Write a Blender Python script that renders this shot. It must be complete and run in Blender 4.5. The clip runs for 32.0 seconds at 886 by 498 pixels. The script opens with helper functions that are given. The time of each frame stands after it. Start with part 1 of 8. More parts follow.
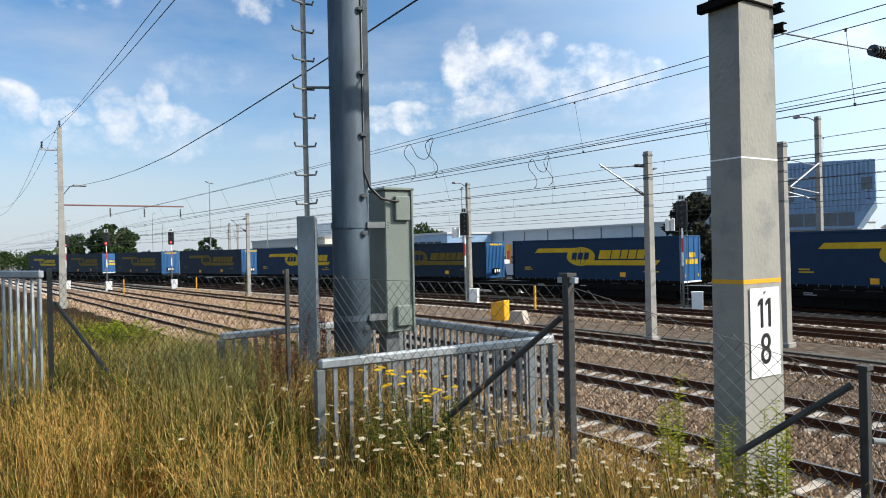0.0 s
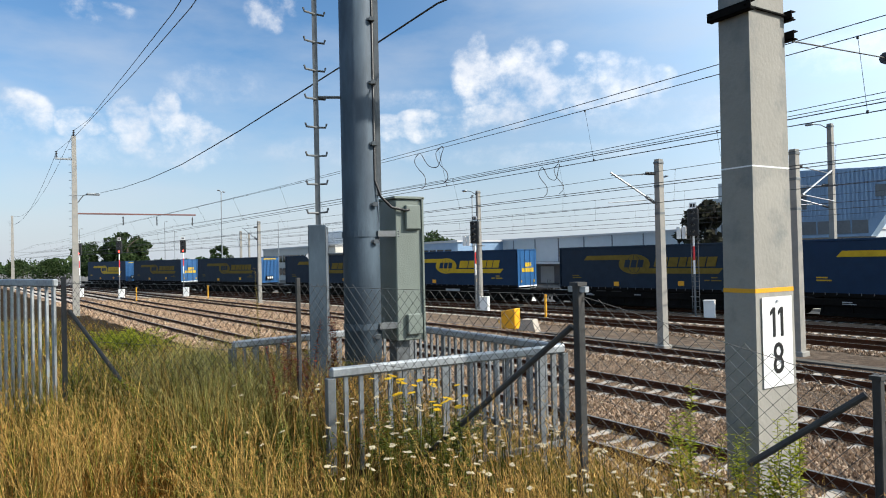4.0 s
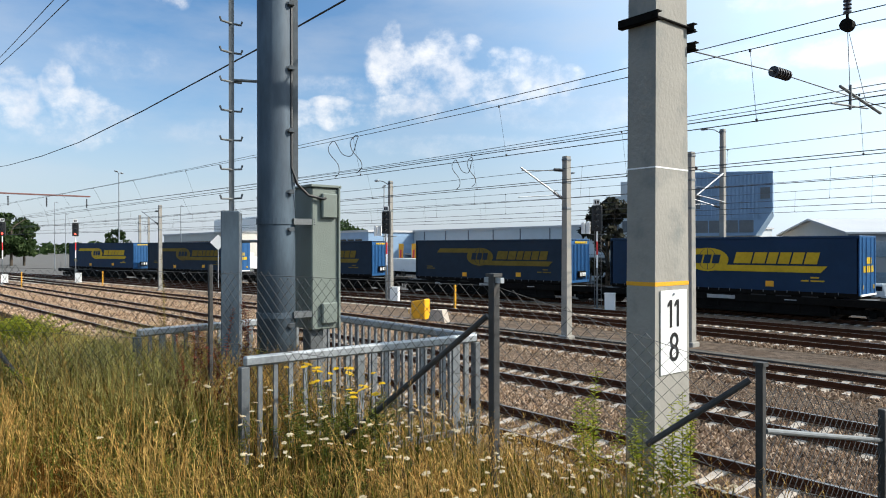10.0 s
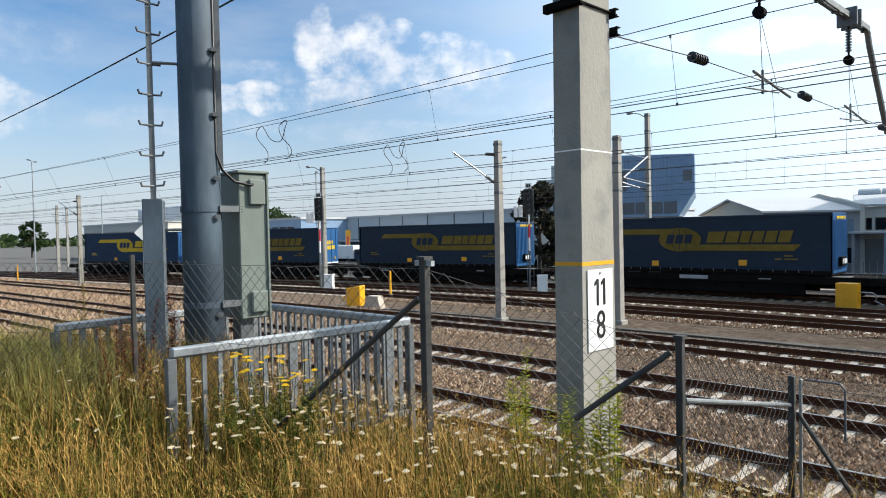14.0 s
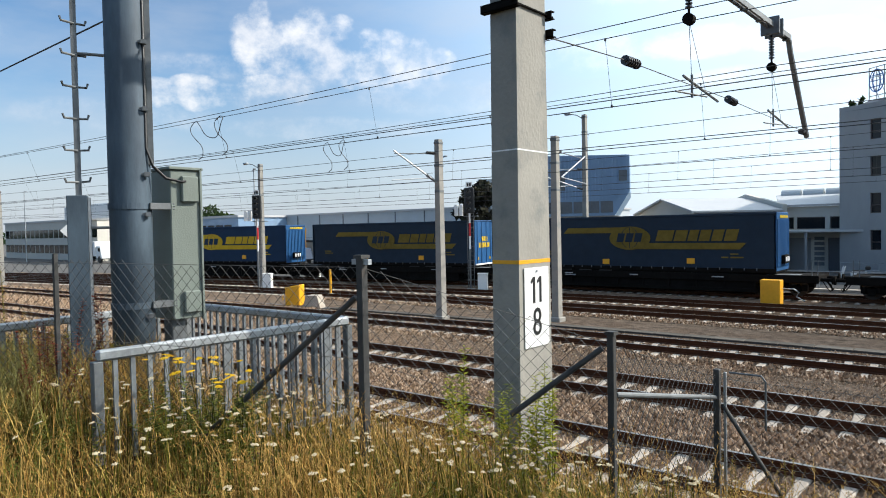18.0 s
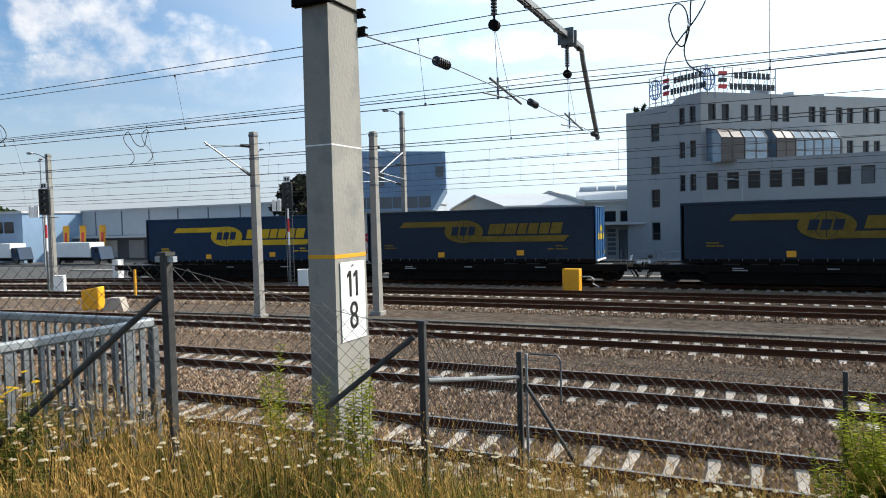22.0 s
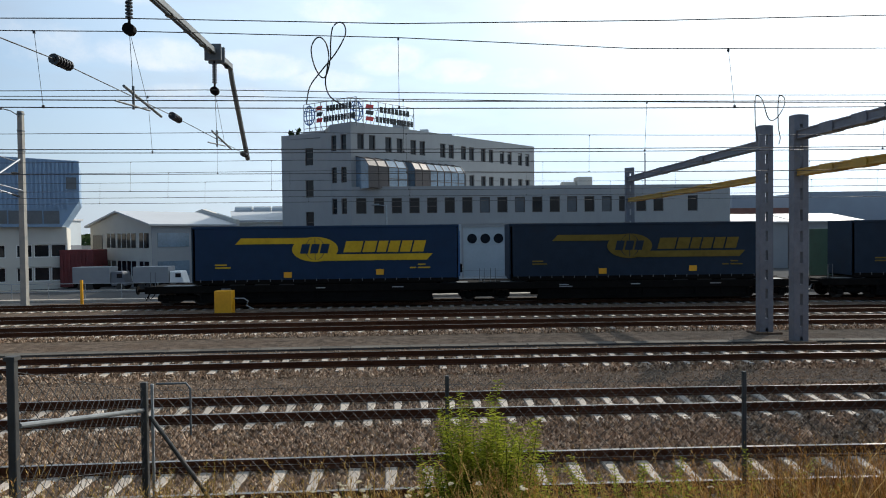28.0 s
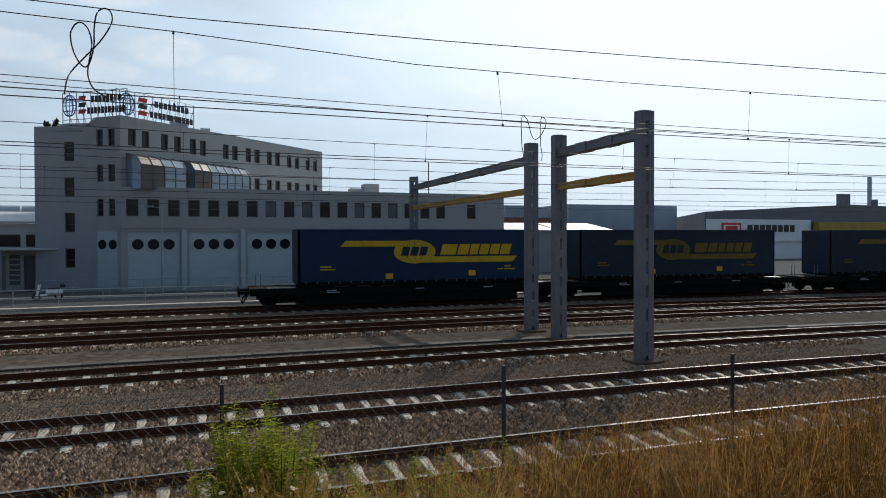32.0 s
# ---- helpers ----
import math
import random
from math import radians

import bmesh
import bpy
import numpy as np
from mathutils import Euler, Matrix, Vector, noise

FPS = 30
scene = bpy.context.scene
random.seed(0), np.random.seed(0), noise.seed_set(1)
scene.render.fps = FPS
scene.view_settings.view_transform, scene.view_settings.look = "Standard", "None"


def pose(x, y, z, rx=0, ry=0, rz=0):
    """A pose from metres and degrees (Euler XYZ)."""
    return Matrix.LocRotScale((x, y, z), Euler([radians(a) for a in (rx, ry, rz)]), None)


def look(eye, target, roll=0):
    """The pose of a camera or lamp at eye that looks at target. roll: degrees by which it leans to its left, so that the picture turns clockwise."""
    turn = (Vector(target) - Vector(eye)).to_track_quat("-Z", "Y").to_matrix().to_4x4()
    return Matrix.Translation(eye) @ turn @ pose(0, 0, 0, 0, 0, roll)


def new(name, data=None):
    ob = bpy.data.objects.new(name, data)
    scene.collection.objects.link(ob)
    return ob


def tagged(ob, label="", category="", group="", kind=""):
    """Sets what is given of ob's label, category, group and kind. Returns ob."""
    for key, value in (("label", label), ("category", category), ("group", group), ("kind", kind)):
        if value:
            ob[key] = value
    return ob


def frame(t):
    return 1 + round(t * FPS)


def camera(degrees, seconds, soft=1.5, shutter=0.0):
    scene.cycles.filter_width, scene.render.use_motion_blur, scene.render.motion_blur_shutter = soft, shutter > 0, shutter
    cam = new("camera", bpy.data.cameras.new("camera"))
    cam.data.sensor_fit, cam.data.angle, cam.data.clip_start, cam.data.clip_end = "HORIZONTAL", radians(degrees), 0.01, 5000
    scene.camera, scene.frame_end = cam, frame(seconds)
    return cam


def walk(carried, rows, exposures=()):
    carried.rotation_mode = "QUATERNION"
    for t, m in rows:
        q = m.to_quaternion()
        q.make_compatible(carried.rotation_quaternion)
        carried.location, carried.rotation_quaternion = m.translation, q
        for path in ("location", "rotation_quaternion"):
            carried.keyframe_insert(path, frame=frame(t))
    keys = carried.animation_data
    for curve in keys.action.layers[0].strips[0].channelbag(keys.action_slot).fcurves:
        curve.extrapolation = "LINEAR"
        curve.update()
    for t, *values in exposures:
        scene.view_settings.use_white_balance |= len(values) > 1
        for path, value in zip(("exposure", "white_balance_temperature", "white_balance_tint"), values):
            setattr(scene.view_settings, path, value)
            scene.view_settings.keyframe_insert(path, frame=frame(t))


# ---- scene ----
cam = camera(66.2, 32.0, 1.0)
PATH = [
    (0, pose(-0.144, 0.098, 3.832, 90.04, 1.25, 58.00)),
    (0.5, pose(-0.150, 0.103, 3.833, 90.03, 1.27, 58.40)),
    (1, pose(-0.145, 0.100, 3.832, 89.94, 1.09, 58.50)),
    (1.5, pose(-0.148, 0.096, 3.836, 90.06, 1.23, 58.50)),
    (2, pose(-0.151, 0.097, 3.835, 90.25, 1.31, 58.52)),
    (2.5, pose(-0.145, 0.091, 3.836, 90.38, 1.17, 58.69)),
    (3, pose(-0.140, 0.093, 3.838, 90.52, 1.29, 58.84)),
    (3.5, pose(-0.138, 0.093, 3.840, 90.73, 1.38, 58.78)),
    (5.5, pose(-0.106, 0.033, 3.833, 90.35, 0.45, 58.96)),
    (6, pose(-0.103, -0.003, 3.840, 90.23, 0.91, 57.28)),
    (6.5, pose(-0.103, -0.020, 3.840, 90.20, 1.05, 55.96)),
    (7, pose(-0.108, -0.026, 3.841, 89.97, 0.59, 55.11)),
    (7.5, pose(-0.109, -0.020, 3.842, 90.63, 0.22, 53.93)),
    (8, pose(-0.119, -0.014, 3.844, 90.73, 0.00, 53.86)),
    (8.5, pose(-0.120, -0.019, 3.846, 90.49, 0.12, 53.58)),
    (9, pose(-0.118, -0.009, 3.842, 90.40, 0.18, 53.04)),
    (9.5, pose(-0.110, -0.013, 3.842, 90.17, 0.20, 52.29)),
    (10, pose(-0.102, -0.005, 3.838, 89.84, 0.07, 51.32)),
    (10.5, pose(-0.106, 0.003, 3.838, 89.51, 0.27, 50.51)),
    (11, pose(-0.102, 0.001, 3.835, 89.08, 0.37, 49.79)),
    (11.5, pose(-0.098, 0.005, 3.833, 88.79, 0.58, 49.26)),
    (12, pose(-0.089, 0.004, 3.835, 88.78, 0.82, 48.66)),
    (12.5, pose(-0.084, 0.006, 3.829, 88.67, 0.88, 48.05)),
    (13, pose(-0.084, 0.014, 3.826, 88.65, 0.90, 47.19)),
    (13.5, pose(-0.085, 0.016, 3.826, 88.58, 1.10, 46.55)),
    (14, pose(-0.076, 0.014, 3.825, 88.56, 1.18, 45.82)),
    (14.5, pose(-0.063, 0.016, 3.823, 88.45, 1.34, 44.20)),
    (16.5, pose(-0.053, 0.023, 3.825, 88.36, 1.21, 41.41)),
    (17, pose(-0.051, 0.027, 3.825, 88.52, 1.21, 40.69)),
    (17.5, pose(-0.048, 0.031, 3.822, 88.43, 1.17, 40.74)),
    (18, pose(-0.053, 0.028, 3.824, 88.34, 1.09, 40.88)),
    (18.5, pose(-0.053, 0.028, 3.823, 88.54, 1.02, 40.81)),
    (19, pose(-0.051, 0.022, 3.821, 88.55, 0.96, 40.49)),
    (19.5, pose(-0.047, 0.020, 3.827, 88.67, 1.11, 40.05)),
    (20, pose(-0.032, 0.027, 3.826, 88.53, 1.15, 38.46)),
    (20.5, pose(-0.018, 0.020, 3.827, 88.37, 0.77, 35.32)),
    (21, pose(-0.004, -0.008, 3.826, 88.00, 0.90, 31.57)),
    (21.5, pose(0.016, -0.028, 3.819, 87.73, 1.11, 28.72)),
    (22, pose(0.033, -0.009, 3.819, 87.58, 1.50, 25.88)),
    (22.5, pose(0.072, 0.007, 3.823, 87.60, 1.11, 23.03)),
    (23, pose(0.110, -0.000, 3.822, 87.61, 0.89, 19.26)),
    (23.5, pose(0.116, -0.003, 3.817, 88.02, 1.06, 15.58)),
    (24, pose(0.127, 0.001, 3.819, 88.47, 1.18, 13.56)),
    (24.5, pose(0.142, -0.012, 3.818, 89.01, 1.29, 10.70)),
    (26.5, pose(0.180, -0.020, 3.823, 89.08, 1.22, 4.48)),
    (27, pose(0.200, -0.016, 3.826, 89.15, 1.03, 2.13)),
    (27.5, pose(0.218, -0.013, 3.825, 88.90, 0.55, -0.39)),
    (28, pose(0.231, -0.013, 3.828, 88.79, 0.62, -2.37)),
    (28.5, pose(0.231, -0.027, 3.821, 88.74, 0.28, -4.75)),
    (29, pose(0.238, -0.040, 3.822, 88.82, 0.44, -5.88)),
    (29.5, pose(0.234, -0.075, 3.823, 88.75, 0.48, -7.36)),
    (30, pose(0.248, -0.103, 3.830, 88.85, 0.58, -9.52)),
    (30.5, pose(0.254, -0.149, 3.834, 88.90, 0.34, -12.44)),
    (31, pose(0.258, -0.151, 3.833, 89.01, 0.44, -14.86)),
    (31.5, pose(0.267, -0.154, 3.836, 88.91, 0.42, -16.95)),
    (32, pose(0.285, -0.166, 3.834, 89.15, 0.14, -20.05)),
]
walk(cam, PATH, [(0, 0.4), (13, 0.4), (19, 0.38), (23, 0.3), (26, 0.1), (28, -0.1), (30, -0.33), (32, -0.52)])

# ---- world, sun ----
SUN_AZ, SUN_EL = 43.0, 36.0          # degrees right of the +Y axis, and above the horizon
sun_dir = Vector((math.sin(radians(SUN_AZ)) * math.cos(radians(SUN_EL)), math.cos(radians(SUN_AZ)) * math.cos(radians(SUN_EL)), math.sin(radians(SUN_EL))))
sun = new("sun", bpy.data.lights.new("sun", "SUN"))
sun.data.energy, sun.data.angle, sun.data.color = 5.0, radians(0.6), (1.0, 0.94, 0.84)
sun.matrix_world = look(sun_dir * 50, (0, 0, 0))


def node(tree, kind, **sets):
    n = tree.nodes.new(kind)
    for k, v in sets.items():
        if k in n.inputs:
            n.inputs[k].default_value = v
    return n


# billows of cloud: azimuth left of +Y, elevation, half-width, half-height (degrees), amount
CUMULUS = [
    (55.6, 17.2, 0.9, 1.5, 1.0), (56.0, 15.6, 1.8, 1.6, 1.0), (53.4, 15.4, 1.6, 1.3, 1.0), (51.3, 16.2, 1.6, 1.6, 1.0), (49.2, 15.6, 1.7, 1.6, 1.0),
    (47.0, 15.0, 1.6, 1.3, 1.0), (44.6, 15.0, 1.4, 1.4, 1.0), (42.6, 14.4, 1.4, 1.2, 1.0), (40.9, 13.9, 1.3, 0.9, 0.9), (52.0, 14.4, 4.4, 1.3, 0.8), (46.0, 13.8, 4.6, 1.2, 0.8),
    (81.0, 12.2, 1.2, 1.3, 0.9), (83.6, 11.4, 1.7, 1.3, 0.8), (86.6, 10.8, 1.9, 0.9, 0.7), (79.4, 10.4, 2.2, 1.5, 0.85), (77.4, 9.8, 1.7, 0.9, 0.7), (82.6, 10.0, 3.0, 1.0, 0.6),
    (63.6, 11.2, 2.2, 0.8, 0.75), (60.6, 11.5, 2.0, 0.9, 0.75), (55.2, 11.9, 2.0, 0.9, 0.8), (52.8, 12.2, 1.6, 0.9, 0.75), (58.0, 11.2, 2.6, 0.7, 0.6),
    (73.0, 19.9, 1.8, 0.9, 0.7), (70.6, 20.6, 1.4, 0.8, 0.7), (85.4, 18.8, 2.4, 0.6, 0.5), (91.0, 11.2, 2.4, 1.4, 0.7), (96.0, 12.5, 3.0, 1.6, 0.7)]
VEILS = [
    (50.0, 8.4, 9.0, 1.0, 0.55), (66.0, 9.0, 8.0, 1.2, 0.5), (77.0, 14.0, 4.0, 1.6, 0.5), (60.0, 13.0, 6.0, 1.0, 0.4), (40.0, 11.0, 8.0, 1.6, 0.5), (30.0, 14.0, 7.0, 1.6, 0.5), (84.0, 8.5, 8.0, 1.2, 0.5),
    (20.0, 14.0, 4.6, 1.2, 0.95), (12.5, 13.6, 4.0, 1.1, 0.95), (7.0, 12.6, 3.4, 0.9, 0.8), (2.0, 14.4, 3.2, 1.2, 0.95), (-3.6, 13.4, 3.4, 1.0, 0.9), (-9.0, 12.8, 4.0, 0.9, 0.7),
    (16.0, 11.2, 5.0, 0.8, 0.7), (0.0, 10.6, 5.0, 0.7, 0.6), (-16.0, 17.0, 8.0, 2.0, 0.8), (6.0, 18.0, 4.0, 1.0, 0.8), (24.0, 18.4, 5.0, 1.2, 0.8), (-26.0, 13.0, 6.0, 1.6, 0.7), (-30.0, 16.0, 9.0, 2.4, 0.6)]


def make_world():
    """Clear summer sky with haze low down and cumulus laid out by direction."""
    w = bpy.data.worlds.new("sky")
    w.use_nodes = True
    scene.world = w
    t = w.node_tree
    t.nodes.clear()
    out = t.nodes.new("ShaderNodeOutputWorld")
    bg = t.nodes.new("ShaderNodeBackground")
    sky = t.nodes.new("ShaderNodeTexSky")
    sky.sky_type, sky.sun_disc = "NISHITA", False
    sky.sun_elevation, sky.sun_rotation = radians(SUN_EL), radians(SUN_AZ)
    sky.air_density, sky.dust_density, sky.ozone_density = 1.0, 0.5, 2.0
    coord = t.nodes.new("ShaderNodeTexCoord")
    sep = t.nodes.new("ShaderNodeSeparateXYZ")
    t.links.new(coord.outputs["Generated"], sep.inputs[0])

    def math_node(op, a, b=None):
        n = t.nodes.new("ShaderNodeMath")
        n.operation = op
        for k, v in enumerate((a, b)):
            if v is None:
                continue
            if isinstance(v, (int, float)):
                n.inputs[k].default_value = v
            else:
                t.links.new(v, n.inputs[k])
        return n.outputs[0]

    az = math_node("ARCTAN2", math_node("MULTIPLY", sep.outputs["X"], -1.0), sep.outputs["Y"])
    el = math_node("ARCSINE", sep.outputs["Z"])
    warp = node(t, "ShaderNodeTexNoise", Scale=9.0, Detail=5.0, Roughness=0.6)
    t.links.new(coord.outputs["Generated"], warp.inputs["Vector"])
    mp = t.nodes.new("ShaderNodeMapping")
    mp.inputs["Scale"].default_value = (1, 1, 1.25)
    t.links.new(coord.outputs["Generated"], mp.inputs[0])

    def layer(blobs, fall, scale, rough, swing, lo, hi):
        """Cover of one layer of cloud: the blobs' union, its edge broken up by noise."""
        total = None
        for a, e, hw, hh, amount in blobs:
            u = math_node("DIVIDE", math_node("SUBTRACT", az, radians(a)), radians(hw))
            v = math_node("DIVIDE", math_node("SUBTRACT", el, radians(e)), radians(hh))
            v = math_node("MAXIMUM", v, math_node("MULTIPLY", v, -fall))
            d = math_node("ADD", math_node("MULTIPLY", u, u), math_node("MULTIPLY", v, v))
            blob = math_node("MULTIPLY", math_node("MINIMUM", math_node("MAXIMUM", math_node("SUBTRACT", 1.5, d), 0.0), 0.95), amount)
            total = blob if total is None else math_node("MAXIMUM", total, blob)
        puff = node(t, "ShaderNodeTexNoise", Scale=scale, Detail=9.0, Roughness=rough)
        t.links.new(mp.outputs[0], puff.inputs["Vector"])
        n = math_node("MULTIPLY", math_node("SUBTRACT", puff.outputs["Fac"], 0.5), swing)
        density = math_node("ADD", total, math_node("MULTIPLY", n, math_node("MINIMUM", math_node("MULTIPLY", total, 3.0), 1.0)))
        r = t.nodes.new("ShaderNodeMapRange")
        r.interpolation_type = "SMOOTHSTEP"
        r.inputs["From Min"].default_value, r.inputs["From Max"].default_value = lo, hi
        t.links.new(density, r.inputs["Value"])
        return r.outputs["Result"]

    heap = layer(CUMULUS, 0.5, 20.0, 0.6, 4.2, 0.15, 1.75)
    streak = layer(VEILS, 1.0, 15.0, 0.68, 2.6, 0.1, 1.7)
    cover = math_node("MAXIMUM", math_node("MULTIPLY", heap, 0.82), math_node("MULTIPLY", streak, 0.6))
    # thin veil of high cloud
    mp2 = t.nodes.new("ShaderNodeMapping")
    mp2.inputs["Scale"].default_value = (1, 1, 3.2)
    t.links.new(coord.outputs["Generated"], mp2.inputs[0])
    veil = node(t, "ShaderNodeTexNoise", Scale=3.6, Detail=7.0, Roughness=0.55)
    t.links.new(mp2.outputs[0], veil.inputs["Vector"])
    vr = t.nodes.new("ShaderNodeMapRange")
    vr.inputs["From Min"].default_value, vr.inputs["From Max"].default_value, vr.inputs["To Max"].default_value = 0.46, 0.78, 0.45
    t.links.new(veil.outputs["Fac"], vr.inputs["Value"])
    # haze towards the horizon
    hz = t.nodes.new("ShaderNodeMapRange")
    hz.interpolation_type = "SMOOTHSTEP"
    hz.inputs["From Min"].default_value, hz.inputs["From Max"].default_value, hz.inputs["To Min"].default_value, hz.inputs["To Max"].default_value = -0.02, 0.27, 0.85, 0.0
    t.links.new(sep.outputs["Z"], hz.inputs["Value"])

    def mix(fac, a, colour):
        m = t.nodes.new("ShaderNodeMixRGB")
        m.inputs["Color2"].default_value = (*colour, 1)
        t.links.new(fac, m.inputs["Fac"])
        t.links.new(a, m.inputs["Color1"])
        return m.outputs["Color"]

    deep = t.nodes.new("ShaderNodeHueSaturation")
    deep.inputs["Saturation"].default_value, deep.inputs["Value"].default_value = 1.22, 1.25
    t.links.new(sky.outputs["Color"], deep.inputs["Color"])
    c = mix(hz.outputs["Result"], deep.outputs["Color"], (4.2, 4.85, 5.9))
    # broad light-blue brightening on the sun's side of the sky
    dot = t.nodes.new("ShaderNodeVectorMath")
    dot.operation = "DOT_PRODUCT"
    dot.inputs[1].default_value = tuple(sun_dir)
    t.links.new(coord.outputs["Generated"], dot.inputs[0])
    broad = t.nodes.new("ShaderNodeMapRange")
    broad.interpolation_type = "SMOOTHSTEP"
    broad.inputs["From Min"].default_value, broad.inputs["From Max"].default_value, broad.inputs["To Max"].default_value = -0.06, 0.85, 0.9
    t.links.new(dot.outputs["Value"], broad.inputs["Value"])
    c = mix(broad.outputs["Result"], c, (10.0, 12.3, 14.3))
    c = mix(vr.outputs["Result"], c, (5.6, 6.0, 6.6))
    # grey undersides and hollows, white crowns
    hollow = t.nodes.new("ShaderNodeMixRGB")
    hollow.inputs["Color1"].default_value, hollow.inputs["Color2"].default_value = (7.0, 7.3, 7.9, 1), (9.2, 9.1, 9.0, 1)
    hr = t.nodes.new("ShaderNodeMapRange")
    hr.inputs["From Min"].default_value, hr.inputs["From Max"].default_value = 0.42, 0.62
    t.links.new(warp.outputs["Fac"], hr.inputs["Value"])
    t.links.new(hr.outputs["Result"], hollow.inputs["Fac"])
    lay = t.nodes.new("ShaderNodeMixRGB")
    t.links.new(cover, lay.inputs["Fac"])
    t.links.new(c, lay.inputs["Color1"])
    t.links.new(mix(broad.outputs["Result"], hollow.outputs["Color"], (15.0, 15.1, 15.3)), lay.inputs["Color2"])
    c = lay.outputs["Color"]
    # glare round the sun
    glare = t.nodes.new("ShaderNodeMapRange")
    glare.interpolation_type = "SMOOTHSTEP"
    glare.inputs["From Min"].default_value, glare.inputs["From Max"].default_value, glare.inputs["To Max"].default_value = 0.74, 0.97, 0.95
    t.links.new(dot.outputs["Value"], glare.inputs["Value"])
    c = mix(glare.outputs["Result"], c, (15.4, 16.8, 18.0))
    t.links.new(c, bg.inputs["Color"])
    bg.inputs["Strength"].default_value = 0.095
    t.links.new(bg.outputs[0], out.inputs["Surface"])


make_world()

# ---- materials ----
MATS = {}


def mat(name, base, rough=0.6, metal=0.0, vary=0.12, scale=6.0, bump=0.15, bump_scale=60.0, dark=None, object_random=0.0, spec=0.5, dirt=None, dirt_at=(0.55, 0.75), dirt_scale=1.2, stretch=(1, 1, 1), emit=None, emit_strength=1.0, scatter=0.0):
    """A procedural surface: base colour with broad and fine variation, stains and relief, in object space (metres)."""
    if name in MATS:
        return MATS[name]
    m = bpy.data.materials.new(name)
    m.use_nodes = True
    t = m.node_tree
    b = t.nodes["Principled BSDF"]
    b.inputs["Roughness"].default_value, b.inputs["Metallic"].default_value = rough, metal
    b.inputs["Specular IOR Level"].default_value, b.inputs["Diffuse Roughness"].default_value = spec, scatter
    mp = t.nodes.new("ShaderNodeMapping")
    mp.inputs["Scale"].default_value = stretch
    coord = t.nodes.new("ShaderNodeTexCoord")
    t.links.new(coord.outputs["Object"], mp.inputs[0])
    n1 = node(t, "ShaderNodeTexNoise", Scale=scale, Detail=6.0, Roughness=0.6)
    n2 = node(t, "ShaderNodeTexNoise", Scale=scale * 0.13, Detail=3.0)
    for n in (n1, n2):
        t.links.new(mp.outputs[0], n.inputs["Vector"])
    add = t.nodes.new("ShaderNodeMath")
    add.operation = "ADD"
    t.links.new(n1.outputs["Fac"], add.inputs[0])
    t.links.new(n2.outputs["Fac"], add.inputs[1])
    ramp = t.nodes.new("ShaderNodeMapRange")
    ramp.inputs["From Min"].default_value, ramp.inputs["From Max"].default_value = 0.6, 1.4
    t.links.new(add.outputs[0], ramp.inputs["Value"])
    mix = t.nodes.new("ShaderNodeMixRGB")
    lo = dark or tuple(c * (1 - 2 * vary) for c in base)
    hi = tuple(min(1, c * (1 + vary)) for c in base)
    mix.inputs["Color1"].default_value, mix.inputs["Color2"].default_value = (*lo, 1), (*hi, 1)
    t.links.new(ramp.outputs["Result"], mix.inputs["Fac"])
    colour = mix.outputs["Color"]
    if dirt:
        n3 = node(t, "ShaderNodeTexNoise", Scale=dirt_scale, Detail=8.0, Roughness=0.65)
        t.links.new(mp.outputs[0], n3.inputs["Vector"])
        r3 = t.nodes.new("ShaderNodeMapRange")
        r3.inputs["From Min"].default_value, r3.inputs["From Max"].default_value = dirt_at
        t.links.new(n3.outputs["Fac"], r3.inputs["Value"])
        m3 = t.nodes.new("ShaderNodeMixRGB")
        m3.inputs["Color2"].default_value = (*dirt, 1)
        t.links.new(r3.outputs["Result"], m3.inputs["Fac"])
        t.links.new(colour, m3.inputs["Color1"])
        colour = m3.outputs["Color"]
    if object_random:
        info = t.nodes.new("ShaderNodeObjectInfo")
        hsv = t.nodes.new("ShaderNodeHueSaturation")
        mr = t.nodes.new("ShaderNodeMapRange")
        mr.inputs["To Min"].default_value, mr.inputs["To Max"].default_value = 1 - object_random, 1 + object_random
        t.links.new(info.outputs["Random"], mr.inputs["Value"])
        t.links.new(mr.outputs["Result"], hsv.inputs["Value"])
        t.links.new(colour, hsv.inputs["Color"])
        colour = hsv.outputs["Color"]
    t.links.new(colour, b.inputs["Base Color"])
    if bump:
        nb = node(t, "ShaderNodeTexNoise", Scale=bump_scale, Detail=4.0)
        t.links.new(mp.outputs[0], nb.inputs["Vector"])
        bp = t.nodes.new("ShaderNodeBump")
        bp.inputs["Strength"].default_value, bp.inputs["Distance"].default_value = bump, 0.02
        t.links.new(nb.outputs["Fac"], bp.inputs["Height"])
        t.links.new(bp.outputs["Normal"], b.inputs["Normal"])
    if emit:
        b.inputs["Emission Color"].default_value, b.inputs["Emission Strength"].default_value = (*emit, 1), emit_strength
    MATS[name] = m
    return m


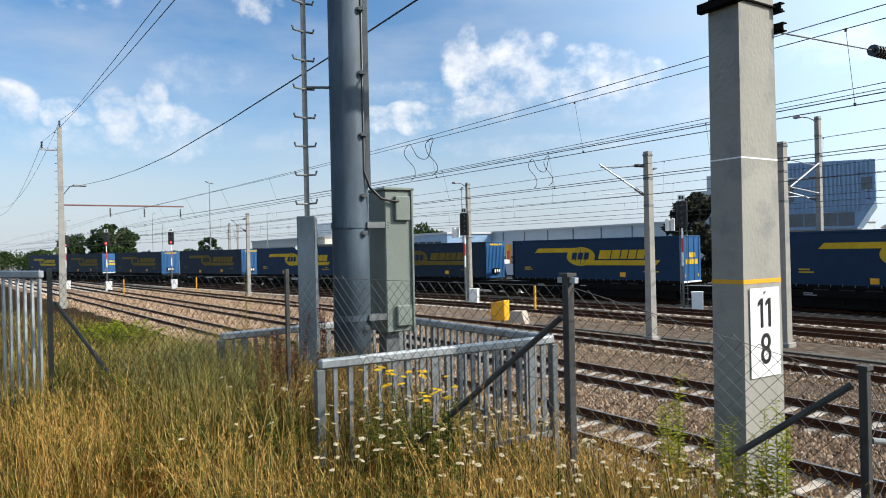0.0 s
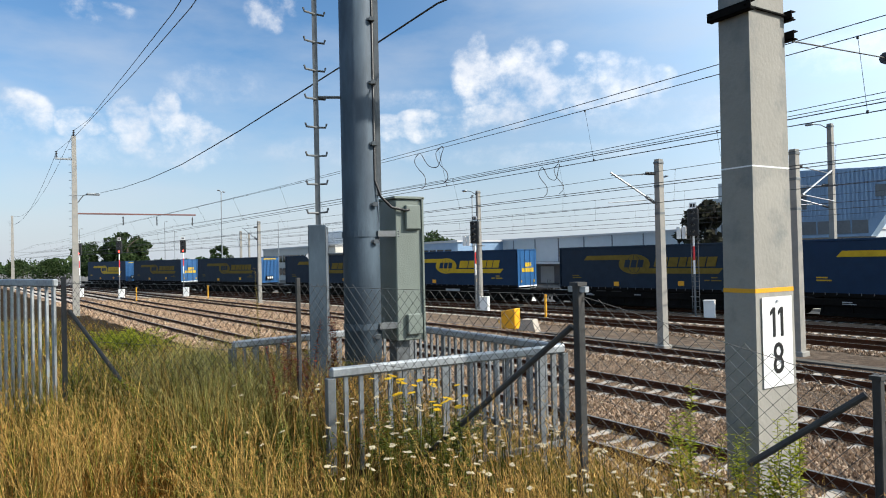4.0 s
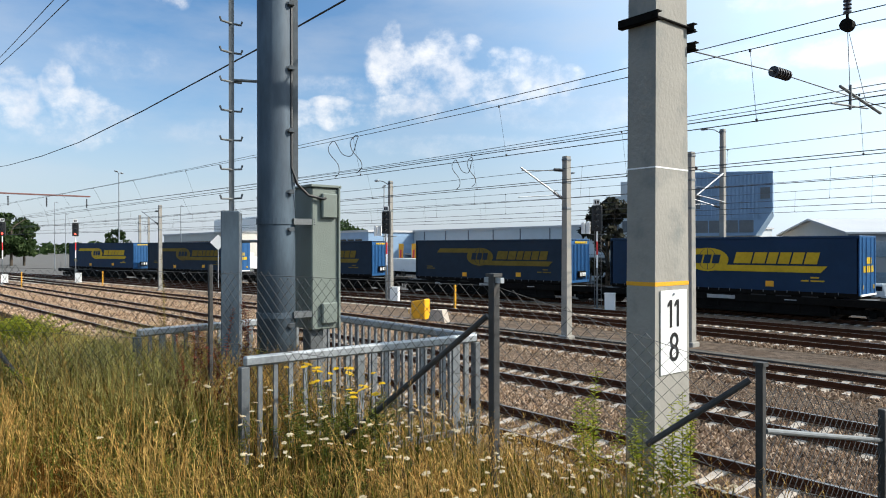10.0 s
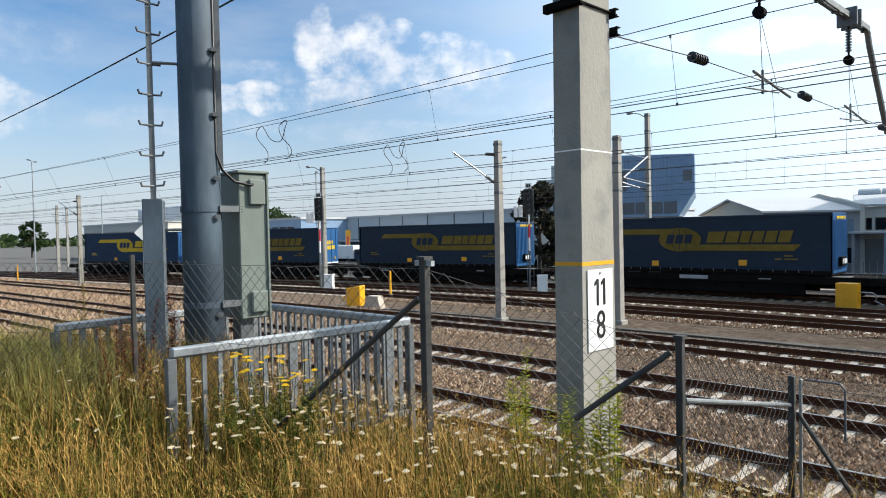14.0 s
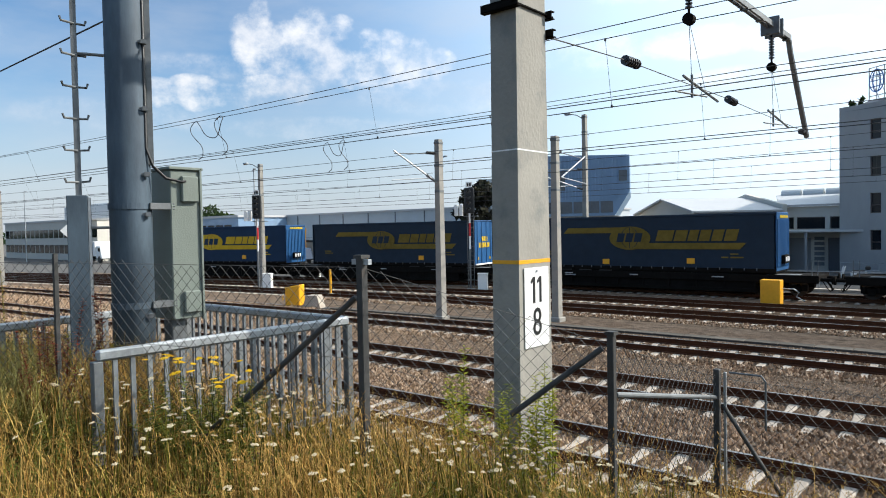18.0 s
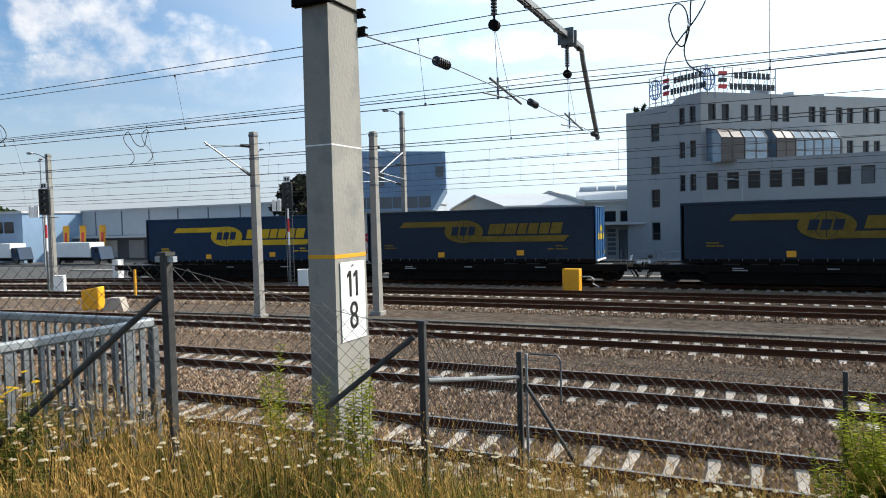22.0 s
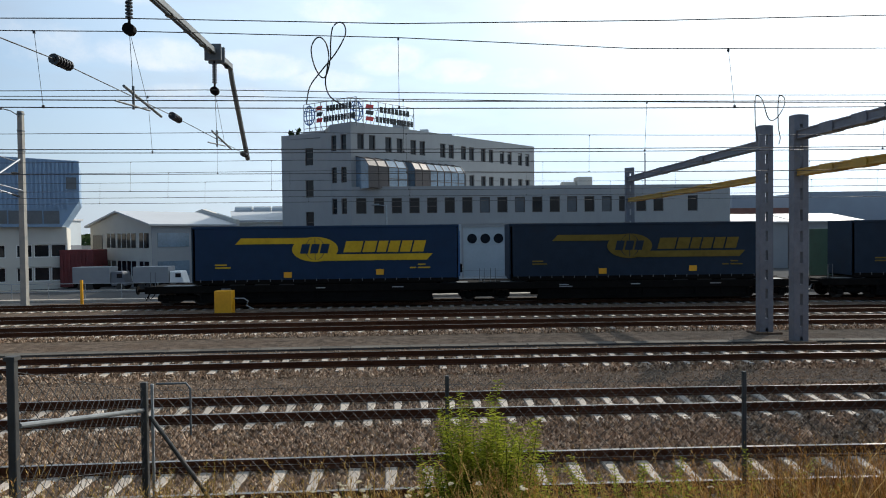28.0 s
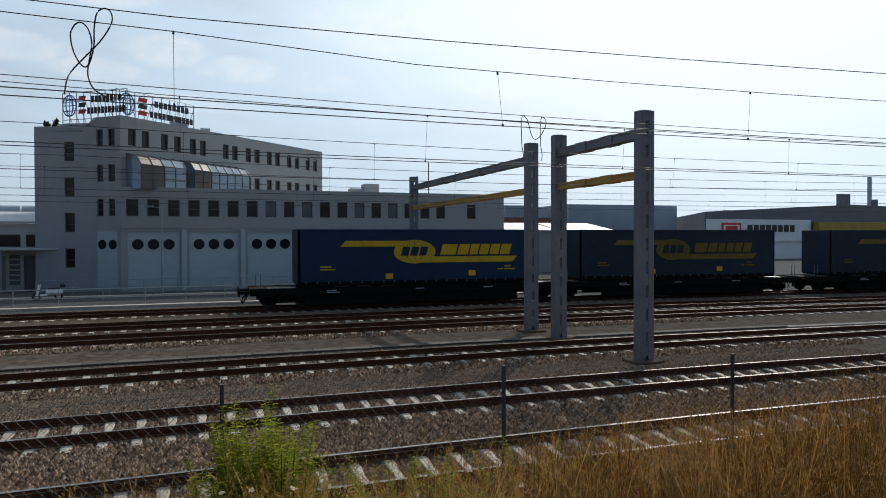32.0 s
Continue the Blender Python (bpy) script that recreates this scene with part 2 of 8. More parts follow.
M_ASPHALT = mat("asphalt", (0.10, 0.098, 0.095), 0.95, scatter=1.0, spec=0.1, scale=3, bump=0.4, bump_scale=150)
M_GRAVEL = mat("grey_gravel", (0.20, 0.148, 0.108), 1.0, scatter=1.0, vary=0.45, scale=22, bump=1.0, bump_scale=55, spec=0.05, dirt=(0.13, 0.088, 0.06), dirt_at=(0.48, 0.72), dirt_scale=0.7)
M_BALLAST = mat("ballast_stone", (0.16, 0.105, 0.07), 1.0, scatter=1.0, spec=0.05, vary=0.3, scale=14, bump=0.15, bump_scale=45, dark=(0.06, 0.043, 0.031))
M_RAIL = mat("rusty_rail_steel", (0.07, 0.029, 0.015), 0.9, 0.0, spec=0.15, vary=0.25, scale=9)
M_RAILTOP = mat("polished_rail_steel", (0.26, 0.235, 0.21), 0.3, 0.9, vary=0.1, scale=12, bump=0.02)
M_SLEEPER = mat("concrete_sleeper", (0.40, 0.348, 0.29), 0.85, vary=0.18, scale=9, object_random=0.16, dirt=(0.22, 0.165, 0.122), dirt_scale=3)
M_CONCRETE = mat("pole_concrete", (0.30, 0.285, 0.255), 0.9, vary=0.08, scale=3, spec=0.2, bump=0.12, bump_scale=45, dirt=(0.20, 0.205, 0.20), dirt_at=(0.47, 0.72), dirt_scale=2.2)
M_POLECONC = mat("stained_pole_concrete", (0.31, 0.295, 0.26), 0.9, vary=0.1, scale=2.5, spec=0.2, bump=0.25, bump_scale=30, dirt=(0.15, 0.165, 0.165), dirt_at=(0.5, 0.8), dirt_scale=3.4, stretch=(1, 1, 0.8))
M_GALV = mat("galvanised_steel", (0.36, 0.385, 0.40), 0.5, 0.6, vary=0.22, scale=25, bump=0.05)
M_GALVD = mat("weathered_zinc", (0.15, 0.162, 0.168), 0.6, 0.35, vary=0.22, scale=12, bump=0.08)
M_POST = mat("weathered_fence_post", (0.05, 0.05, 0.048), 0.7, 0.1, vary=0.3, scale=9, bump=0.1, dirt=(0.06, 0.045, 0.035), dirt_at=(0.55, 0.75), dirt_scale=5)
M_PORTAL = mat("blue_grey_portal_steel", (0.16, 0.172, 0.198), 0.6, 0.2, vary=0.18, scale=5, bump=0.06, dirt=(0.13, 0.125, 0.125), dirt_at=(0.55, 0.8), dirt_scale=2.5)
# darker copy of the galvanised steel, backlight shade put into its colour
M_BAR = mat("backlit_galvanised_bar", (0.20, 0.218, 0.23), 0.55, 0.3, vary=0.25, scale=18, bump=0.05)
M_POLE = mat("tall_zinc_pole", (0.088, 0.122, 0.155), 0.62, 0.1, spec=0.25, vary=0.4, scale=4.0, bump=0.05, stretch=(1, 1, 0.3), dirt=(0.04, 0.055, 0.075), dirt_at=(0.46, 0.7), dirt_scale=2.6)
M_BOX = mat("grey_green_cabinet_paint", (0.15, 0.178, 0.155), 0.5, vary=0.1, scale=3, dirt=(0.11, 0.125, 0.105), dirt_at=(0.52, 0.8), dirt_scale=1.6)
M_WIRE = mat("dark_wire", (0.05, 0.05, 0.05), 0.6, 0.3, bump=0)
M_MESHWIRE = mat("dull_fence_wire", (0.06, 0.06, 0.058), 0.8, 0.0, bump=0)
M_BLUE = mat("trailer_tarpaulin_blue", (0.007, 0.03, 0.072), 0.55, vary=0.14, scale=1.6, bump=0.12, bump_scale=7, dirt=(0.008, 0.025, 0.07), dirt_scale=0.8, spec=0.2)
# navy for the darker tarps, and for -X ends with shade in the colour
M_BLUEDARK = mat("faded_tarp_shaded_end_navy", (0.013, 0.028, 0.049), 0.6, vary=0.18, scale=1.6, bump=0.12, bump_scale=7, dirt=(0.014, 0.02, 0.03), dirt_scale=0.8, spec=0.2)
M_BLUEEND = mat("sunlit_trailer_end_blue", (0.016, 0.09, 0.235), 0.4, vary=0.1, scale=3)
M_YELLOW = mat("yellow_print", (0.55, 0.37, 0.02), 0.6, vary=0.12, spec=0.2)
M_YELLOWDULL = mat("faded_yellow_print", (0.17, 0.125, 0.025), 0.7, vary=0.2, scale=3, spec=0.15)
M_SAFETY = mat("safety_yellow_paint", (0.75, 0.36, 0.008), 0.5, vary=0.08, dirt=(0.45, 0.3, 0.08), dirt_at=(0.62, 0.8))
M_BLACK = mat("underframe_black", (0.010, 0.009, 0.008), 0.9, spec=0.06, vary=0.3, scale=5)
M_TYRE = mat("wheel_steel", (0.05, 0.042, 0.038), 0.55, 0.5, vary=0.3)
M_WHITE = mat("white_paint", (0.78, 0.78, 0.76), 0.5, vary=0.04, dirt=(0.6, 0.58, 0.55), dirt_at=(0.6, 0.85))
M_BLACKPAINT = mat("black_paint", (0.012, 0.012, 0.012), 0.45, vary=0.1)
M_RED = mat("red_paint", (0.6, 0.03, 0.03), 0.5)
M_ORANGE = mat("ochre_beam_paint", (0.42, 0.25, 0.03), 0.55, vary=0.15, dirt=(0.25, 0.16, 0.07), dirt_at=(0.5, 0.8))
M_PLASTER = mat("pale_grey_plaster", (0.34, 0.345, 0.34), 0.9, vary=0.06, scale=2, dirt=(0.32, 0.33, 0.33), dirt_at=(0.5, 0.8), dirt_scale=0.5, stretch=(1, 1, 0.4))
M_PANEL = mat("pale_blue_grey_door_panel", (0.42, 0.47, 0.49), 0.5, vary=0.05)
M_GLASS = mat("dark_window_glass", (0.014, 0.017, 0.022), 0.08, vary=0.2, bump=0, spec=0.25)
M_GLASSB = mat("conservatory_glass", (0.16, 0.23, 0.30), 0.1, vary=0.2, bump=0, spec=0.9)
M_BLIND = mat("window_with_blind", (0.10, 0.115, 0.13), 0.25, vary=0.15, bump=0, spec=0.5)
M_FRAME = mat("brown_window_frame", (0.075, 0.06, 0.055), 0.5)
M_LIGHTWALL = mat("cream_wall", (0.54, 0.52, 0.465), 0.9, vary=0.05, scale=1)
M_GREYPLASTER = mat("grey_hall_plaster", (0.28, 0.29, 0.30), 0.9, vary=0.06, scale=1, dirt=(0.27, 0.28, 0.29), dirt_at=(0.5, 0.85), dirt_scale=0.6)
M_HALL = mat("pale_metal_cladding", (0.46, 0.50, 0.52), 0.5, 0.1, vary=0.06, scale=1)
M_FARHALL = mat("blue_grey_hall_sheet", (0.27, 0.31, 0.36), 0.55, 0.1, vary=0.06, scale=0.5)
M_BLUECLAD = mat("blue_grey_cladding", (0.22, 0.33, 0.47), 0.45, 0.2, vary=0.08, scale=1)
M_ROOF = mat("pale_roof_sheet", (0.45, 0.455, 0.46), 0.5, 0.1, vary=0.06, scale=0.6)
M_DARKROOF = mat("dark_roof_sheet", (0.14, 0.15, 0.17), 0.6, vary=0.1, scale=0.6)
M_LEAF = mat("leaf_green", (0.06, 0.10, 0.03), 0.7, vary=0.35, scale=2)
M_BARK = mat("bark", (0.09, 0.07, 0.05), 0.9, vary=0.3)
M_INSUL = mat("brown_insulator", (0.03, 0.026, 0.026), 0.3, vary=0.2)
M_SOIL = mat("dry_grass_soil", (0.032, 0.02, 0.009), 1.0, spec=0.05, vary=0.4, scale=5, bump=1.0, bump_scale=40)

# ---- mesh tools ----


def part(name, bm, material, parent=None, label="", smooth=False):
    me = bpy.data.meshes.new(name)
    bm.to_mesh(me)
    bm.free()
    for p in me.polygons:
        p.use_smooth = smooth
    for mm in (material if isinstance(material, (list, tuple)) else [material]):
        me.materials.append(mm)
    ob = new(name, me)
    if parent:
        ob.parent = parent
    return tagged(ob, label)


def thing(name, label, category, group="", m=None, kind=""):
    e = new(name)
    if m is not None:
        e.matrix_world = m
    return tagged(e, label, category, group, kind)


def piece(name, mesh, parent, m):
    """A repeated part that shares its mesh."""
    ob = new(name, mesh)
    ob.parent = parent
    ob.matrix_local = m
    return ob


def box(bm, x0, x1, y0, y1, z0, z1, bevel=0.0, mi=0, m=None):
    r = bmesh.ops.create_cube(bm, size=1)
    vs = r["verts"]
    bmesh.ops.scale(bm, vec=(x1 - x0, y1 - y0, z1 - z0), verts=vs)
    bmesh.ops.translate(bm, vec=((x0 + x1) / 2, (y0 + y1) / 2, (z0 + z1) / 2), verts=vs)
    fs = list({f for v in vs for f in v.link_faces})
    if bevel:
        es = list({e for v in vs for e in v.link_edges})
        rb = bmesh.ops.bevel(bm, geom=es, offset=bevel, segments=1, affect="EDGES")
        fs = list(set(rb["faces"]) | {f for f in fs if f.is_valid})
        vs = list({v for f in fs for v in f.verts})
    for f in fs:
        f.material_index = mi
    if m is not None:
        bmesh.ops.transform(bm, matrix=m, verts=vs)
    return vs


def tube(bm, pts, r, seg=8, mi=0, caps=True, r2=None):
    """A round bar through the points."""
    pts = [Vector(p) for p in pts]
    rings = []
    up = Vector((0, 0, 1))
    for i, p in enumerate(pts):
        d = (pts[min(i + 1, len(pts) - 1)] - pts[max(i - 1, 0)]).normalized()
        a = d.cross(up if abs(d.z) < 0.9 else Vector((1, 0, 0))).normalized()
        b = d.cross(a).normalized()
        rr = r if r2 is None else r + (r2 - r) * i / (len(pts) - 1)
        rings.append([bm.verts.new(p + (a * math.cos(2 * math.pi * k / seg) + b * math.sin(2 * math.pi * k / seg)) * rr) for k in range(seg)])
    for q, s in zip(rings, rings[1:]):
        for k in range(seg):
            f = bm.faces.new((q[k], q[(k + 1) % seg], s[(k + 1) % seg], s[k]))
            f.material_index = mi
            f.smooth = True
    if caps and seg > 2:
        for ring in (rings[0][::-1], rings[-1]):
            bm.faces.new(ring).material_index = mi
    return rings


def prism(bm, outline, z0, z1, mi=0):
    """An upright prism over a plan outline (counter-clockwise)."""
    lo = [bm.verts.new((x, y, z0)) for x, y in outline]
    hi = [bm.verts.new((x, y, z1)) for x, y in outline]
    n = len(lo)
    for k in range(n):
        bm.faces.new((lo[k], lo[(k + 1) % n], hi[(k + 1) % n], hi[k])).material_index = mi
    bm.faces.new(hi).material_index = mi
    bm.faces.new(lo[::-1]).material_index = mi


def bms():
    return bmesh.new()


def text_mesh(name, body, size, depth, shear=0.0, stretch=1.0):
    """Lettering as a mesh in the XZ plane, facing -Y, its lower left at the origin."""
    cu = bpy.data.curves.new(name, "FONT")
    cu.body, cu.size, cu.extrude, cu.shear = body, size, depth, shear
    cu.resolution_u = 3
    ob = bpy.data.objects.new(name, cu)
    scene.collection.objects.link(ob)
    me = bpy.data.meshes.new_from_object(ob.evaluated_get(bpy.context.evaluated_depsgraph_get()))
    bpy.data.objects.remove(ob)
    bpy.data.curves.remove(cu)
    me.transform(Matrix.Rotation(radians(90), 4, "X") @ Matrix.Diagonal((stretch, 1, 1, 1)))
    return me


# ---- plan ----
CLAMP_L, CLAMP_R = -25.0, 35.0


def bend(x):
    """How far the near tracks swing to this side of a straight line."""
    c = min(max(x, CLAMP_L), CLAMP_R)
    return -(c - 3) ** 2 / 600 - (x - c) * (c - 3) / 300


def bend_far(x):
    """The same for the train's own track, which runs in over the points from the left."""
    c = min(max(x, -53.0), -12.0)
    left = -(c + 12) ** 2 / 266 - (x - c) * (c + 12) / 133 if x < -12 else 0.0
    right = bend(x) if x > 3 else 0.0
    return left + right


Y_TRAIN = 37.75


def track_y(base, x):
    w = (base - 10.5) / (Y_TRAIN - 10.5)
    w = w * w
    return base + (1 - w) * bend(x) + w * bend_far(x)


def track_dir(base, x):
    return math.atan2(track_y(base, x + 0.5) - track_y(base, x - 0.5), 1.0)


def ground_z(x, y):
    """The embankment on which the camera stands, falling to the level of the tracks."""
    foot = 8.7 + bend(x) * 1.0
    top = 2.6 + 0.5 * bend(x)
    k = min(max((foot - y) / (foot - top), 0.0), 1.0)
    k = k * k * (3 - 2 * k) * 0.35 + k * 0.65
    h = 2.25 if x > -12 else max(0.0, 2.25 - (-12 - x) * 0.05)
    return -0.06 + h * k


TRACKS = [10.5, 14.95, 20.65, 28.2, 32.3, 37.75]

# ---- ground ----


def make_ground():
    xs = [-3000, -1500, -700, -400, -250] + [-190 + 5 * i for i in range(30)] + [-40 + 0.8 * i for i in range(100)] + [42 + 6 * i for i in range(14)] + [160, 300, 700, 1500, 3000]
    ys = [-3000, -1200, -400, -150, -60, -30, -20, -14] + [-10 + 0.6 * i for i in range(34)] + [10.6, 13, 16.6, 19.2, 22.3, 24.2, 26.5, 30.4, 34.2, 36, 39.8, 41.5, 44, 48, 52, 56, 60, 70, 90, 130, 200, 350, 700, 1500, 3000]
    verts, faces, mi = [], [], []
    for y in ys:
        for x in xs:
            bumpy = 0.10 * noise.noise((x * 0.7, y * 0.7, 0)) if abs(x) < 60 and -12 < y < 8 else 0.0
            verts.append((x, y, ground_z(x, y) + bumpy * (1 if ground_z(x, y) > 0.2 else 0)))
    nx = len(xs)
    for j in range(len(ys) - 1):
        for i in range(nx - 1):
            a = j * nx + i
            faces.append((a, a + 1, a + 1 + nx, a + nx))
            cx, cy = (xs[i] + xs[i + 1]) / 2, (ys[j] + ys[j + 1]) / 2
            edge = 8.3 + bend(cx)
            if cy < edge:
                mi.append(0)
            elif cy < 41 + bend_far(cx):
                mi.append(1)
            else:
                mi.append(2)
    me = bpy.data.meshes.new("ground")
    me.from_pydata(verts, [], faces)
    for p, k in zip(me.polygons, mi):
        p.material_index = k
        p.use_smooth = True
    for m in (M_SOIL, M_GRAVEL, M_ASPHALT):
        me.materials.append(m)
    tagged(new("ground", me), "grassy bank falling to grey gravel between the tracks and an asphalt yard", "ground", kind="structure")


make_ground()

# ---- tracks ----


def sweep(bm, line, profile, mi_of):
    """Sweeps a cross-section (y, z) along a plan line."""
    rings = []
    for i, (x, y) in enumerate(line):
        a, b = line[max(i - 1, 0)], line[min(i + 1, len(line) - 1)]
        d = Vector((b[0] - a[0], b[1] - a[1])).normalized()
        rings.append([bm.verts.new((x - d.y * py, y + d.x * py, pz)) for py, pz in profile])
    n = len(profile)
    for q, s in zip(rings, rings[1:]):
        for k in range(n):
            bm.faces.new((q[k], s[k], s[(k + 1) % n], q[(k + 1) % n])).material_index = mi_of(k)
    bm.faces.new(rings[0]), bm.faces.new(rings[-1][::-1])


RAIL_PROFILE = [(-0.075, 0.0), (0.075, 0.0), (0.075, 0.018), (0.014, 0.04), (0.014, 0.128), (0.037, 0.142), (0.037, 0.178), (-0.037, 0.178), (-0.037, 0.142), (-0.014, 0.128), (-0.014, 0.04), (-0.075, 0.018)]


def sleeper_mesh():
    bm = bms()
    secs = [(-1.3, 0.0, 0.1), (-0.95, 0.0, 0.1), (-0.5, 0.0, 0.1), (-0.25, -0.03, 0.085), (0.25, -0.03, 0.085), (0.5, 0.0, 0.1), (0.95, 0.0, 0.1), (1.3, 0.0, 0.1)]
    rings = []
    for y, z, w in secs:
        rings.append([bm.verts.new(p) for p in ((-w - 0.025, y, -0.2), (w + 0.025, y, -0.2), (w, y, z - 0.02), (w - 0.02, y, z), (-w + 0.02, y, z), (-w, y, z - 0.02))])
    for q, s in zip(rings, rings[1:]):
        for k in range(6):
            bm.faces.new((q[k], q[(k + 1) % 6], s[(k + 1) % 6], s[k]))
    bm.faces.new(rings[0][::-1]), bm.faces.new(rings[-1])
    bm.normal_update()
    me = bpy.data.meshes.new("sleeper")
    bm.to_mesh(me)
    bm.free()
    me.materials.append(M_SLEEPER)
    return me


SLEEPER = sleeper_mesh()


def joined_copies(name, mesh, poses, material, parent, label, kind="stuff"):
    co = np.array([v.co for v in mesh.vertices])
    fs = [tuple(p.vertices) for p in mesh.polygons]
    verts, faces = [], []
    for m in poses:
        a = np.array(m)
        base = len(verts)
        verts.extend(map(tuple, co @ a[:3, :3].T + a[:3, 3]))
        faces.extend(tuple(i + base for i in f) for f in fs)
    me = bpy.data.meshes.new(name)
    me.from_pydata(verts, [], faces)
    me.materials.append(material)
    ob = new(name, me)
    ob.parent = parent
    return tagged(ob, label, kind=kind)


def make_track(base, near):
    tr = thing("railway_track", "rusty steel rails on pale concrete sleepers in ballast", "railway track", "tracks of the yard", kind="structure")
    xs = [-230 + 4 * i for i in range(45)] + [-50 + 1.0 * i for i in range(110)] + [60 + 5 * i for i in range(29)]
    for side in (-0.7535, 0.7535):
        bm = bms()
        line = []
        for x in xs:
            a = track_dir(base, x)
            line.append((x - math.sin(a) * side, track_y(base, x) + math.cos(a) * side))
        sweep(bm, line, RAIL_PROFILE, lambda k: 1 if k == 6 else 0)
        bmesh.ops.recalc_face_normals(bm, faces=bm.faces)
        part("rail", bm, [M_RAIL, M_RAILTOP], tr)
    far, cnt = [], 0
    x = -170.0
    while x < 90:
        m = pose(x, track_y(base, x), 0, 0, 0, math.degrees(track_dir(base, x)) + random.uniform(-0.5, 0.5))
        if near[0] < x < near[1]:
            piece("sleeper", SLEEPER, tr, m)
        else:
            far.append(m)
        x += 0.6
    joined_copies("far_sleepers", SLEEPER, far, M_SLEEPER, tr, "pale concrete sleepers further along the line")
    # ballast shoulder
    bm = bms()
    sweep(bm, [(x, track_y(base, x)) for x in xs], [(-2.0, -0.12), (2.0, -0.12), (1.5, -0.06), (1.12, -0.035), (0.98, -0.055), (-0.98, -0.055), (-1.12, -0.035), (-1.5, -0.06)], lambda k: 0)
    bmesh.ops.recalc_face_normals(bm, faces=bm.faces)
    tagged(part("ballast_bed", bm, M_BALLAST, tr), kind="stuff")
    return tr


def make_bed(name, label, centre, lo, hi, z, material):
    bm = bms()
    xs = [-230 + 4 * i for i in range(45)] + [-50 + 1.0 * i for i in range(110)] + [60 + 5 * i for i in range(29)]
    sweep(bm, [(x, track_y(centre, x)) for x in xs], [(lo - 0.2, z - 0.1), (hi + 0.2, z - 0.1), (hi, z), (lo, z)], lambda k: 0)
    bmesh.ops.recalc_face_normals(bm, faces=bm.faces)
    tagged(part(name, bm, material), label, "track bed", kind="structure")


make_bed("near_track_bed", "coarse brownish ballast under the two near tracks", 12.7, -3.9, 3.95, -0.04, M_BALLAST)
for base, near in zip(TRACKS, ((-32, 22), (-32, 24), (-34, 28), (-34, 28), (-30, 26), (-24, 24))):
    make_track(base, near)

# ---- the train ----


def train_path():
    pts, s, x = [], 0.0, 0.0
    def at(x):
        return Vector((x, track_y(Y_TRAIN, x)))
    fwd, back = [(0.0, 0.0)], [(0.0, 0.0)]
    for sign, out in ((1, fwd), (-1, back)):
        x, s = 0.0, 0.0
        while abs(x) < 260:
            n = x + sign * 0.5
            s += sign * (at(n) - at(x)).length
            x = n
            out.append((s, x))
    line = back[::-1] + fwd[1:]
    return [p[0] for p in line], [p[1] for p in line]


PATH_S, PATH_X = train_path()


def train_at(s):
    x = float(np.interp(s, PATH_S, PATH_X))
    return x, track_y(Y_TRAIN, x)


def train_pose(s0, half):
    """Pose of a car whose middle is at s0 and whose bogies stand half to either side."""
    a, b = train_at(s0 - half), train_at(s0 + half)
    return pose((a[0] + b[0]) / 2, (a[1] + b[1]) / 2, 0, 0, 0, math.degrees(math.atan2(b[1] - a[1], b[0] - a[0])))


# the tail trailer's rear edge along the track, by time in tens of seconds
TAIL = (-0.2781, 1.2989, -2.4599, 52.3747, -150.3284)


def tail(t):
    return float(np.polyval(TAIL, t / 10))


# each trailer's rear edge ahead of the last one's, and the trailers that stand with the next on a jointed wagon
UNIT_AT = [0.0, 16.96, 35.53, 54.61, 71.92, 90.34, 107.43, 127.84]
JOINED = {0, 3, 5}
DOORS = {1, 4, 6}
LEN, HALF_W, Z_BOT, Z_TOP = 14.15, 1.26, 1.5, 4.38


def slanted(bm, x0, x1, z0, z1, lean, y, mi=0, t=0.008):
    vs = []
    for yy in (y, y - t):
        vs.append([bm.verts.new(p) for p in ((x0, yy, z0), (x1, yy, z0), (x1 + lean, yy, z1), (x0 + lean, yy, z1))])
    a, b = vs
    bm.faces.new(b).material_index = mi
    for k in range(4):
        bm.faces.new((a[k], a[(k + 1) % 4], b[(k + 1) % 4], b[k])).material_index = mi


